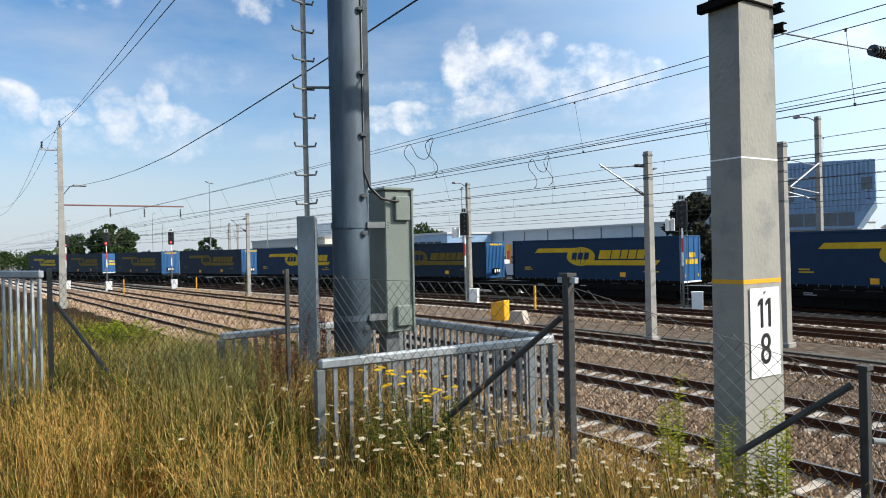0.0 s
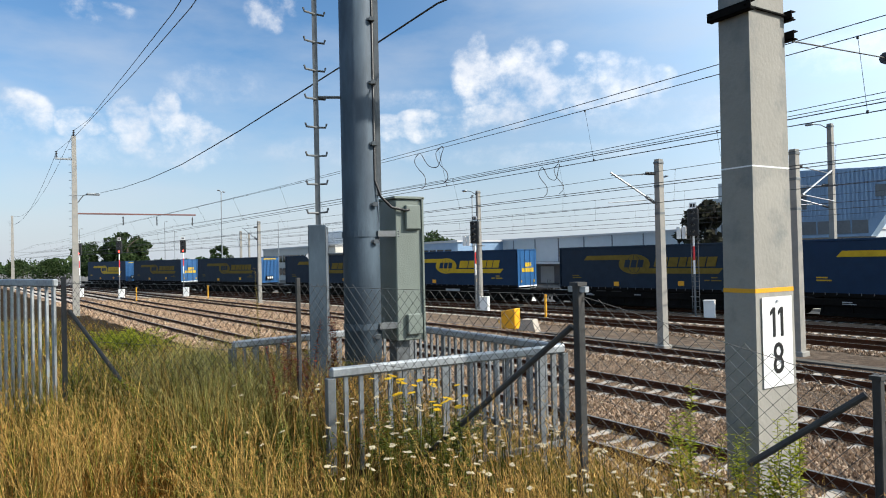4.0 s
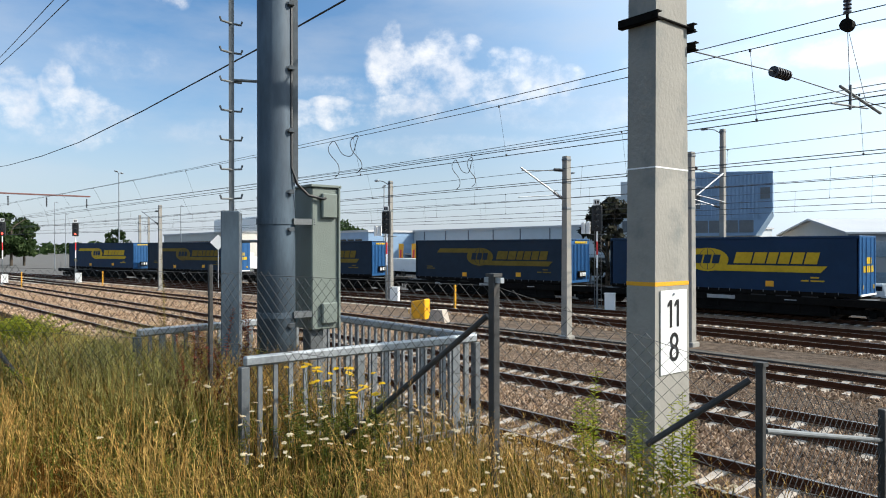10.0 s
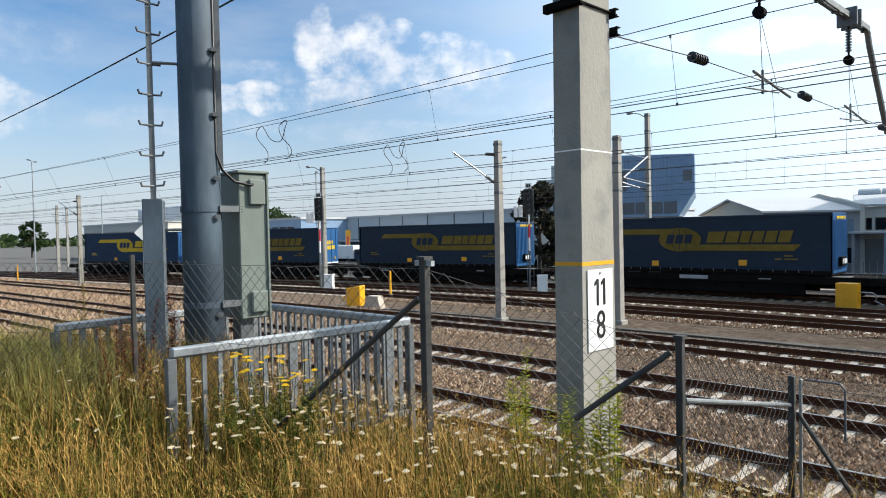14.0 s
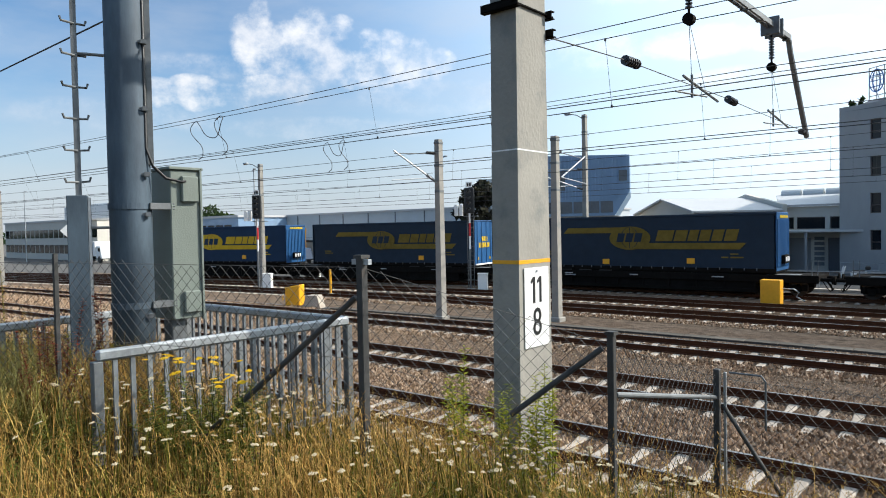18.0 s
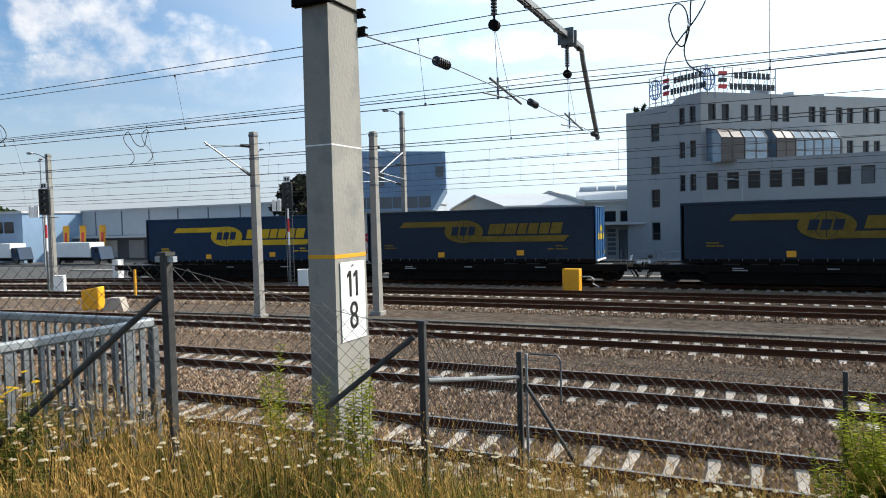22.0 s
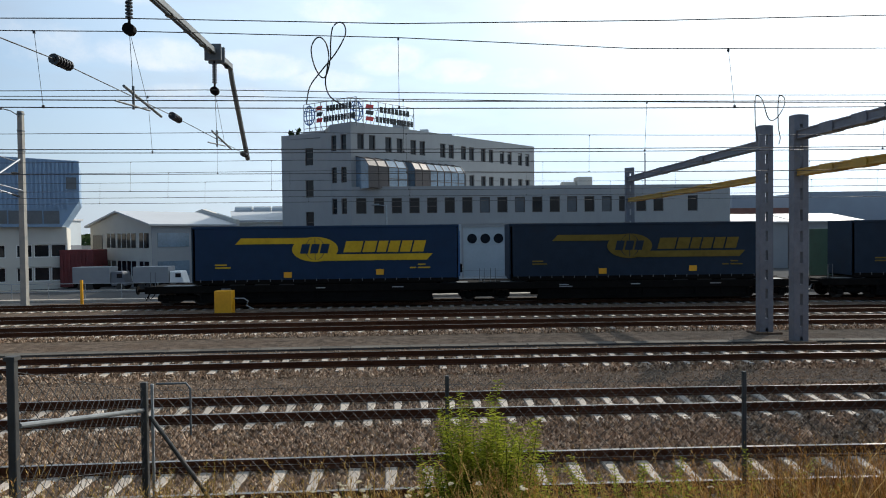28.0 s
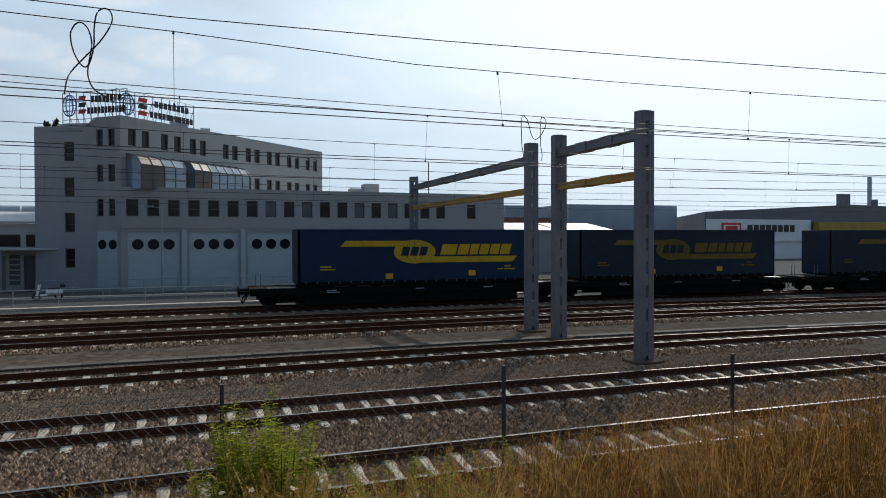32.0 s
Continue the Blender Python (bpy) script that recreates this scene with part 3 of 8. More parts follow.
def make_trailer(k):
    doors = k in DOORS
    tarp, ink = (M_BLUE, M_YELLOW) if k in (0, 4, 6, 7) else (M_BLUEDARK, M_YELLOWDULL)
    e = thing("curtain_trailer", "dark blue curtain-sided freight trailer with yellow stripe, on a wagon", "freight trailer", "trailers on the train")
    L = LEN / 2
    bm = bms()
    # body with a slightly billowed tarpaulin
    n = 34
    for side in (-1, 1):
        rows = []
        for j in range(7):
            z = Z_BOT + (Z_TOP - 0.14 - Z_BOT) * j / 6
            row = []
            for i in range(n + 1):
                x = -L + 0.12 + (LEN - 0.24) * i / n
                puff = 0.012 * math.sin(i * 2.1 + j) + 0.02 * noise.noise((i * 0.6 + k * 7, j * 0.8, side))
                row.append(bm.verts.new((x, side * (HALF_W - 0.02 + puff), z)))
            rows.append(row)
        for a, b in zip(rows, rows[1:]):
            for i in range(n):
                f = (a[i], a[i + 1], b[i + 1], b[i]) if side < 0 else (a[i + 1], a[i], b[i], b[i + 1])
                bm.faces.new(f)
    part("tarpaulin", bm, tarp, e, "billowing dark blue side curtain", smooth=True)
    bm = bms()
    box(bm, -L, L, -HALF_W, HALF_W, Z_TOP - 0.15, Z_TOP, 0.03)
    part("roof_rail", bm, tarp, e)
    bm = bms()
    box(bm, -L + 0.05, L - 0.05, -HALF_W - 0.005, HALF_W + 0.005, Z_BOT - 0.2, Z_BOT + 0.02, 0.01)
    part("floor_frame", bm, M_BLACK, e)
    for i in range(22):
        x = -L + 0.4 + i * 0.61
        bm = bms()
        box(bm, x - 0.018, x + 0.018, -HALF_W - 0.014, -HALF_W - 0.002, Z_BOT - 0.08, Z_BOT + 0.05)
        part("curtain_buckle", bm, M_GALVD, e)
    # ends: double doors or a ribbed front wall
    for side in (-1, 1):
        is_door = doors if side > 0 else not doors
        bm = bms()
        box(bm, side * L - 0.06, side * L + 0.0, -HALF_W, HALF_W, Z_BOT - 0.1, Z_TOP - 0.002, 0.02)
        # sunlit +X ends bright blue, shaded -X ends navy: light put into the paint
        wall = part("door_leaf" if is_door else "front_wall", bm, M_BLUEEND if side > 0 else M_BLUEDARK, e, "blue end doors" if is_door else "blue ribbed end wall")
        if side > 0 and is_door:
            for yy in (-0.95, -0.35, 0.35, 0.95):
                bm = bms()
                tube(bm, [(L + 0.03, yy, Z_BOT), (L + 0.03, yy, Z_TOP - 0.1)], 0.018, 6)
                part("lock_rod", bm, M_BLUEEND, wall)
        if side > 0 and not is_door:
            for i in range(13):
                bm = bms()
                yy = -1.14 + i * 0.19
                box(bm, L + 0.0, L + 0.045, yy - 0.05, yy + 0.05, Z_BOT + 0.1, Z_TOP - 0.35, 0.012)
                part("rib", bm, M_BLUEEND, wall)
        # on navy trailers this end's print is dulled for shade as well
        if side < 0:
            for (y0, y1, z0, z1, m) in ((-0.5, 0.45, 3.25, 3.55, 3), (-0.85, 0.8, 2.8, 3.12, 6)):
                w = (y1 - y0) / m
                for i in range(m):
                    bm = bms()
                    box(bm, -L - 0.012, -L - 0.002, y0 + w * i + 0.02, y0 + w * (i + 1) - 0.025, z0, z1)
                    part("end_mark", bm, ink, e)
            for yy in (-0.95, 0.75):
                bm = bms()
                box(bm, -L - 0.03, -L - 0.002, yy, yy + 0.22, 1.75, 1.92, 0.01)
                part("tail_lamp", bm, M_ORANGE, e)
        if side > 0:
            if is_door:
                for (y0, y1, z0, z1) in ((-0.3, 0.55, 2.98, 3.3), (-0.75, 0.85, 2.55, 2.88)):
                    m = 3 if z0 > 2.9 else 6
                    w = (y1 - y0) / m
                    for i in range(m):
                        bm = bms()
                        box(bm, L + 0.002, L + 0.012, y0 + w * i + 0.02, y0 + w * (i + 1) - 0.025, z0, z1)
                        part("end_mark", bm, M_YELLOW, e)
                for yy in (-0.95, 0.75):
                    bm = bms()
                    box(bm, L + 0.002, L + 0.03, yy, yy + 0.2, 1.72, 1.92, 0.01)
                    part("tail_lamp", bm, M_ORANGE, e)
                bm = bms()
                box(bm, L + 0.0, L + 0.06, -1.2, 1.2, Z_BOT - 0.12, Z_BOT - 0.02, 0.01)
                part("bumper", bm, M_WHITE, e)
            else:
                for i in range(7):
                    bm = bms()
                    box(bm, L + 0.046, L + 0.056, -0.8 + i * 0.24, -0.62 + i * 0.24, Z_TOP - 0.3, Z_TOP - 0.16)
                    part("end_mark", bm, M_YELLOW, e)
                bm = bms()
                box(bm, L + 0.04, L + 0.22, -0.55, 0.35, 1.75, 2.2, 0.03)
                part("coupling_panel", bm, M_BLACK, e)
                for yy in (-0.45, -0.15, 0.12):
                    bm = bms()
                    box(bm, L + 0.2, L + 0.25, yy, yy + 0.16, 1.85, 2.1, 0.02)
                    part("connector", bm, M_WHITE, e)
    # yellow side marking, as plain shapes, on the side towards the yard
    y = -HALF_W - 0.02
    bm = bms()
    cx = -L + 6.45
    slanted(bm, -L + 2.25, cx - 0.15, 3.42, 3.74, 0.3, y)
    part("upper_stripe", bm, ink, e)
    bm = bms()
    slanted(bm, cx - 0.2, -L + 12.4, 2.5, 2.84, 0.32, y)
    part("lower_stripe", bm, ink, e)
    x = -L + 7.95
    for w in (0.92, 0.66, 0.5, 0.56, 0.56, 0.62):
        bm = bms()
        slanted(bm, x, x + w, 2.94, 3.54, 0.16, y)
        part("word_block", bm, ink, e)
        x += w + 0.09
    bm = bms()
    ring = [(cx + 1.22 * math.cos(2 * math.pi * i / 40), 3.12 + 0.66 * math.sin(2 * math.pi * i / 40)) for i in range(40)]
    f0 = [bm.verts.new((u, y - 0.012, v)) for u, v in ring]
    f1 = [bm.verts.new((u, y, v)) for u, v in ring]
    bm.faces.new(f0)
    for i in range(40):
        bm.faces.new((f0[i], f1[i], f1[(i + 1) % 40], f0[(i + 1) % 40]))
    oval = part("oval_mark", bm, ink, e, "yellow oval with dark blocks")
    for i in range(3):
        bm = bms()
        slanted(bm, cx - 0.8 + i * 0.52, cx - 0.38 + i * 0.52, 2.9, 3.4, 0.12, y - 0.016)
        part("oval_block", bm, tarp, oval)
    for rx in (0.0, 0.5):
        for sg in ((1,) if rx == 0 else (-1, 1)):
            bm = bms()
            pts = [(cx + sg * rx * math.cos(a), 3.14 + 0.6 * math.sin(a)) for a in [-math.pi / 2 + math.pi * k / 14 for k in range(15)]]
            qs = [[bm.verts.new((u + o, y - 0.017, v)) for o in (-0.018, 0.018)] for u, v in pts]
            for p0, p1 in zip(qs, qs[1:]):
                bm.faces.new((p0[0], p0[1], p1[1], p1[0]))
            part("oval_line", bm, tarp, oval)
    for xx, zz in ((-2.3, 1.62), (2.6, 1.72)):
        bm = bms()
        box(bm, xx, xx + 0.42, y - 0.005, y + 0.03, zz, zz + 0.3, 0.01)
        part("grapple_mark", bm, M_SAFETY, e)
    for x0, x1, z in ((4.4, 4.75, 2.05), (4.85, 5.5, 2.05), (4.85, 5.25, 2.22), (-5.9, -5.1, 2.15), (-5.9, -5.3, 2.3)):
        bm = bms()
        box(bm, x0, x1, y - 0.004, y + 0.01, z, z + 0.07)
        part("print_bar", bm, ink, e)
    # running gear of the trailer, sunk in the pocket
    for ax in (-0.5, 0.0, 0.5):
        for side in (-1, 1):
            bm = bms()
            c = (-L + 3.6 if doors else L - 3.6)
            c = -c
            tube(bm, [(c + ax * 2.6, side * 1.2, 0.95), (c + ax * 2.6, side * 0.85, 0.95)], 0.5, 18)
            part("road_wheel", bm, M_BLACKPAINT, e)
    bm = bms()
    box(bm, -L + 1.5, L - 1.2, -1.15, -1.05, 0.85, 1.35, 0.02)
    part("side_guard", bm, M_BLACK, e)
    return e


def make_wheelset():
    bm = bms()
    tube(bm, [(0, -0.95, 0), (0, 0.95, 0)], 0.08, 10)
    for side in (-1, 1):
        prof = [(0.0, 0.16), (0.10, 0.16), (0.10, 0.36), (0.07, 0.38), (0.07, 0.46), (0.13, 0.46), (0.14, 0.36), (0.14, 0.16)]
        rings = []
        for i in range(20):
            a = 2 * math.pi * i / 20
            rings.append([bm.verts.new((r * math.cos(a), side * (0.68 + o), r * math.sin(a))) for o, r in prof])
        for i in range(20):
            q, s = rings[i], rings[(i + 1) % 20]
            for j in range(len(prof)):
                bm.faces.new((q[j], q[(j + 1) % len(prof)], s[(j + 1) % len(prof)], s[j]))
        for i in range(4):
            a = math.pi / 2 * i
            box(bm, 0.16, 0.34, side * 0.83 - 0.01, side * 0.83 + 0.01, -0.03, 0.03, m=Matrix.Rotation(a, 4, "Y"))
    bmesh.ops.recalc_face_normals(bm, faces=bm.faces)
    me = bpy.data.meshes.new("wheelset")
    bm.to_mesh(me)
    bm.free()
    me.materials.append(M_TYRE)
    return me


WHEELSET = make_wheelset()
AXLES = []


def make_wagon(k):
    """A pocket wagon, or half of a jointed one, under one trailer; its middle is at the trailer's middle."""
    e = thing("pocket_wagon", "black steel pocket wagon with bogies on the far track", "rail wagon", "wagons of the train")
    joint_ahead, joint_behind = k in JOINED, k - 1 in JOINED
    ahead = UNIT_AT[k + 1] - UNIT_AT[k] - LEN if k + 1 < len(UNIT_AT) else 4.4
    behind = UNIT_AT[k] - UNIT_AT[k - 1] - LEN if k else 6.2
    x0 = -LEN / 2 - behind / 2 + (0.02 if joint_behind else 0.6)
    x1 = LEN / 2 + ahead / 2 - (0.02 if joint_ahead else 0.6)
    bm = bms()
    for side in (-1, 1):
        box(bm, x0, x1, side * 1.32 - 0.06, side * 1.32 + 0.06, 0.86, 1.24, 0.02)
    box(bm, x0, x0 + 2.6, -1.3, 1.3, 0.95, 1.2, 0.02)
    box(bm, x1 - 2.6, x1, -1.3, 1.3, 0.95, 1.2, 0.02)
    part("frame", bm, M_BLACK, e)
    bm = bms()
    for side in (-1, 1):
        for i in range(9):
            x = x0 + 2.9 + i * (x1 - x0 - 5.8) / 8
            box(bm, x - 0.05, x + 0.05, side * 1.3 - 0.05, side * 1.3 + 0.05, 0.42, 0.9)
        box(bm, x0 + 2.8, x1 - 2.8, side * 1.28 - 0.05, side * 1.28 + 0.05, 0.32, 0.5)
        box(bm, x0 + 2.85, x1 - 2.85, side * 1.26 - 0.02, side * 1.26 + 0.02, 0.45, 0.9)
    box(bm, x0 + 0.4, x1 - 0.4, -0.3, 0.3, 0.6, 1.1)
    part("pocket", bm, M_BLACK, e)
    bogies = ([] if joint_behind else [x0 + 1.9]) + [x1 if joint_ahead else x1 - 1.9]
    for bx in bogies:
        bm = bms()
        for side in (-1, 1):
            box(bm, bx - 1.35, bx + 1.35, side * 1.02 - 0.06, side * 1.02 + 0.06, 0.45, 0.72, 0.03)
            for a in (-0.9, 0.9):
                box(bm, bx + a - 0.16, bx + a + 0.16, side * 1.1 - 0.09, side * 1.1 + 0.09, 0.36, 0.62, 0.03)
                tube(bm, [(bx + a - 0.3, side * 1.08, 0.5), (bx + a - 0.3, side * 1.08, 0.76)], 0.09, 10)
                tube(bm, [(bx + a + 0.3, side * 1.08, 0.5), (bx + a + 0.3, side * 1.08, 0.76)], 0.09, 10)
        box(bm, bx - 0.25, bx + 0.25, -1.0, 1.0, 0.5, 0.9, 0.03)
        b = part("bogie", bm, M_BLACK, e)
        for a in (-0.9, 0.9):
            w = piece("wheelset", WHEELSET, b, pose(bx + a, 0, 0.62))
            AXLES.append((w, bx + a))
    # white stencilled plates on the frame, and end gear
    for i, (xx, ww, hh) in enumerate(((x0 + 4.0, 0.5, 0.05), (x0 + 4.0, 0.7, 0.05), (-0.6, 1.6 if k in (3, 4) else 0.5, 0.2 if k in (3, 4) else 0.05), (x1 - 5, 0.6, 0.05))):
        bm = bms()
        zz = 1.07 - 0.1 * (i == 1)
        box(bm, xx, xx + ww, -1.40, -1.378, zz - hh / 2, zz + hh / 2)
        part("inscription_bar", bm, M_GALV, e, "pale inscription bar on the side frame")
    for xx in (x0 + 0.3, x1 - 0.3):
        bm = bms()
        tube(bm, [(xx, -1.3, 1.2), (xx, -1.3, 2.0), (xx + 0.25, -1.3, 2.0), (xx + 0.25, -1.3, 1.2)], 0.02, 6)
        part("hand_rail", bm, M_GALVD, e)
    # plates paler than the frame, the sunlit platform top put into their colour
    for xx, ww in ((x0 + 0.9, 1.5), (x1 - 2.4, 1.5)):
        bm = bms()
        box(bm, xx, xx + ww, -1.15, -0.35, 1.21, 1.24, 0.005)
        part("tread_plate", bm, M_GALVD, e, "grey tread plate, paler for the platform's sunlit top")
    for xx in ([] if joint_behind else [x0]) + ([] if joint_ahead else [x1]):
        sg = -1 if xx < 0 else 1
        for side in (-1, 1):
            bm = bms()
            tube(bm, [(xx, side * 0.88, 1.02), (xx + sg * 0.5, side * 0.88, 1.02)], 0.09, 12)
            tube(bm, [(xx + sg * 0.49, side * 0.88, 1.02), (xx + sg * 0.56, side * 0.88, 1.02)], 0.22, 16)
            part("buffer", bm, M_BLACK, e)
        bm = bms()
        tube(bm, [(xx + sg * 0.05, 0, 0.95), (xx + sg * 0.3, 0, 0.7), (xx + sg * 0.35, 0, 0.5)], 0.04, 8)
        part("coupling_hook", bm, M_BLACK, e)
        for yy in (-0.45, 0.45):
            bm = bms()
            tube(bm, [(xx, yy, 0.95), (xx + sg * 0.2, yy, 0.6), (xx + sg * 0.32, yy * 0.6, 0.42), (xx + sg * 0.42, yy * 0.4, 0.55)], 0.025, 6)
            part("brake_hose", bm, M_BLACK, e)
    return e


UNITS = []
for k in range(len(UNIT_AT)):
    UNITS.append((make_wagon(k), make_trailer(k), UNIT_AT[k] + LEN / 2))


def motions():
    times = [0.5 * i for i in range(65)]
    spots = {t: tail(t) for t in times}
    for wagon, trailer, at in UNITS:
        rows = [(t, train_pose(spots[t] + at, 7.0)) for t in times]
        walk(wagon, rows)
        walk(trailer, rows)
    turn_times = [round(i * 4 / 30, 4) for i in range(241)]
    ts = np.array([tail(t) for t in turn_times])
    for w, x in AXLES:
        walk(w, [(t, pose(x, 0, 0.62) @ Matrix.Rotation(float(s) / 0.46, 4, "Y")) for t, s in zip(turn_times, ts)])

# ---- catenary masts and portals ----


def h_mast(bm, h, w=0.3, t=0.02, z0=-0.1):
    box(bm, -w / 2, -w / 2 + t, -w / 2, w / 2, z0, h)
    box(bm, w / 2 - t, w / 2, -w / 2, w / 2, z0, h)
    box(bm, -w / 2 + t, w / 2 - t, -t / 2, t / 2, z0, h)


def concrete_mast(bm, h, w0=0.34, w1=0.26, z0=-0.1):
    a = [bm.verts.new((sx * w0 / 2, sy * w0 / 2, z0)) for sx, sy in ((-1, -1), (1, -1), (1, 1), (-1, 1))]
    b = [bm.verts.new((sx * w1 / 2, sy * w1 / 2, h)) for sx, sy in ((-1, -1), (1, -1), (1, 1), (-1, 1))]
    for k in range(4):
        bm.faces.new((a[k], a[(k + 1) % 4], b[(k + 1) % 4], b[k]))
    bm.faces.new(b)


def insulator(bm, a, b, r=0.07, n=7, mi=0):
    a, b = Vector(a), Vector(b)
    pts = []
    tube(bm, [a, b], r * 0.45, 8, mi)
    for i in range(n):
        p = a + (b - a) * ((i + 0.5) / n)
        d = (b - a).normalized() * 0.012
        tube(bm, [p - d, p + d], r, 10, mi)


def make_mast(x, y, h, arm=0.0, lamp=False, arm_dir=(-1, 0), concrete=True, label="grey concrete catenary mast beside the tracks", arm_z=6.2, w=0.32):
    e = thing("catenary_mast", label, "catenary mast", "catenary masts", pose(x, y, 0))
    bm = bms()
    if concrete:
        concrete_mast(bm, h, w, w * 0.78)
    else:
        h_mast(bm, h, w)
    part("mast", bm, M_CONCRETE if concrete else M_GALVD, e)
    bm = bms()
    box(bm, -w * 0.8, w * 0.8, -w * 0.8, w * 0.8, -0.1, 0.12, 0.03)
    part("footing", bm, M_CONCRETE, e)
    for z in (h - 0.15, h - 1.1, h - 2.2):
        bm = bms()
        box(bm, -w * 0.46, w * 0.46, -w * 0.46, w * 0.46, z - 0.05, z + 0.05, 0.01)
        part("clamp", bm, M_GALVD, e)
    if arm:
        dx, dy = arm_dir
        tip = Vector((dx * arm, dy * arm, arm_z + 0.9))
        bm = bms()
        tube(bm, [(0, 0, arm_z - 0.45), tip], 0.035, 8)
        part("cantilever_tube", bm, M_GALV, e)
        bm = bms()
        tube(bm, [(0, 0, arm_z + 0.85), tip * 0.98 + Vector((0, 0, 0.02))], 0.02, 6)
        part("top_tie", bm, M_GALVD, e)
        bm = bms()
        tube(bm, [(dx * arm * 0.22, dy * arm * 0.22, arm_z - 0.2), (dx * arm * 1.05, dy * arm * 1.05, arm_z - 0.32)], 0.022, 6)
        part("registration_arm", bm, M_GALV, e)
        for p, q in (((dx * 0.2, dy * 0.2, arm_z - 0.45 + 0.27 / arm), (dx * 0.62, dy * 0.62, arm_z - 0.45 + 0.84 / arm)), ((dx * 0.2, dy * 0.2, arm_z + 0.86), (dx * 0.6, dy * 0.6, arm_z + 0.87))):
            bm = bms()
            insulator(bm, p, q)
            part("insulator", bm, M_INSUL, e)
    if lamp:
        bm = bms()
        tube(bm, [(0, -0.15, h - 0.3), (-0.3, -0.4, h - 0.05), (-0.7, -0.6, h + 0.05)], 0.03, 6)
        part("lamp_bracket", bm, M_GALVD, e)
        bm = bms()
        box(bm, -1.05, -0.6, -0.75, -0.5, h - 0.02, h + 0.12, 0.05)
        part("lamp_head", bm, M_GALV, e)
    return e


make_mast(-19.2, 21.95, 7.65, 2.15, arm_dir=(-0.31, -0.95))
make_mast(-14.83, 24.2, 7.55, 3.6, arm_dir=(-0.17, 0.985), arm_z=6.1)
make_mast(-21.62, 38.9, 10.95, 5.0, lamp=True, arm_dir=(-0.42, -0.9), arm_z=6.6)
make_mast(-62.9, 18.1, 7.6, 2.4, arm_dir=(-0.9, -0.4))
make_mast(-41.5, 28.2, 8.7, 0, lamp=True)
make_mast(-74.0, 33.0, 9.5, 0, lamp=True)
make_mast(-110.0, 30.0, 8.5, 2.0)
make_mast(-92.0, 24.0, 8.0, 2.0)


def make_lattice_post(x, y, h):
    e = thing("portal_post", "grey steel portal post of two channels with battens", "portal post", "portal posts", pose(x, y, 0))
    w, d = 0.5, 0.34
    for sx in (-1, 1):
        bm = bms()
        box(bm, sx * w / 2 - 0.11 * (sx > 0), sx * w / 2 + 0.11 * (sx < 0), -d / 2, d / 2, -0.1, h, 0.01)
        box(bm, min(sx * w / 2, sx * (w / 2 - 0.2)), max(sx * w / 2, sx * (w / 2 - 0.2)), -d / 2 - 0.02, -d / 2, -0.1, h)
        part("channel", bm, M_PORTAL, e)
    bm = bms()
    box(bm, -w / 2 + 0.02, w / 2 - 0.02, -0.03, 0.03, -0.1, 0.5)
    part("base_plate", bm, M_PORTAL, e)
    n = int(h / 0.75)
    for i in range(n + 1):
        bm = bms()
        z = 0.35 + i * (h - 0.5) / n
        box(bm, -w / 2 + 0.11, w / 2 - 0.11, -d / 2 - 0.012, d / 2 + 0.012, z - 0.17, z + 0.17)
        part("batten", bm, M_PORTAL, e)
    bm = bms()
    box(bm, -w / 2 + 0.004, w / 2 - 0.004, -d / 2 + 0.004, d / 2 - 0.004, h, h + 0.012)
    part("cap", bm, M_PORTAL, e)
    bm = bms()
    box(bm, -0.5, 0.5, -0.42, 0.42, -0.1, 0.02, 0.02)
    part("footing", bm, M_BALLAST, e)
    return e


PORTAL_X = 13.5
for y in (41.5, 25.3, 23.0, 17.7):
    make_lattice_post(PORTAL_X, y, 7.8)


def make_beam(y0, y1, z, material, label, h):
    e = thing("portal_beam", label, "portal beam", "portal beams", pose(PORTAL_X, 0, z))
    bm = bms()
    n = 14
    for sx in (-0.14, 0.14):
        box(bm, sx - 0.04, sx + 0.04, y0, y1, h / 2 - 0.06, h / 2, 0.01)
        box(bm, sx - 0.04, sx + 0.04, y0, y1, -h / 2, -h / 2 + 0.06, 0.01)
        box(bm, sx - 0.012, sx + 0.012, y0, y1, -h / 2, h / 2)
    part("girder", bm, material, e)
    for f in (0.33, 0.66):
        bm = bms()
        yy = y0 + (y1 - y0) * f
        box(bm, -0.2, 0.2, yy - 0.35, yy + 0.35, -h / 2 - 0.015, h / 2 + 0.015, 0.01)
        part("splice_plate", bm, material, e)
    return e


for y0, y1 in ((25.5, 41.3), (17.9, 22.8)):
    make_beam(y0, y1, 7.12, M_PORTAL, "blue-grey steel cross-beam high on the portal", 0.32)
    make_beam(y0, y1, 5.83, M_ORANGE, "ochre painted cross-beam on the portal", 0.24)


# ---- the numbered catenary pole ----
POLE_X, POLE_Y = -3.6, 5.225


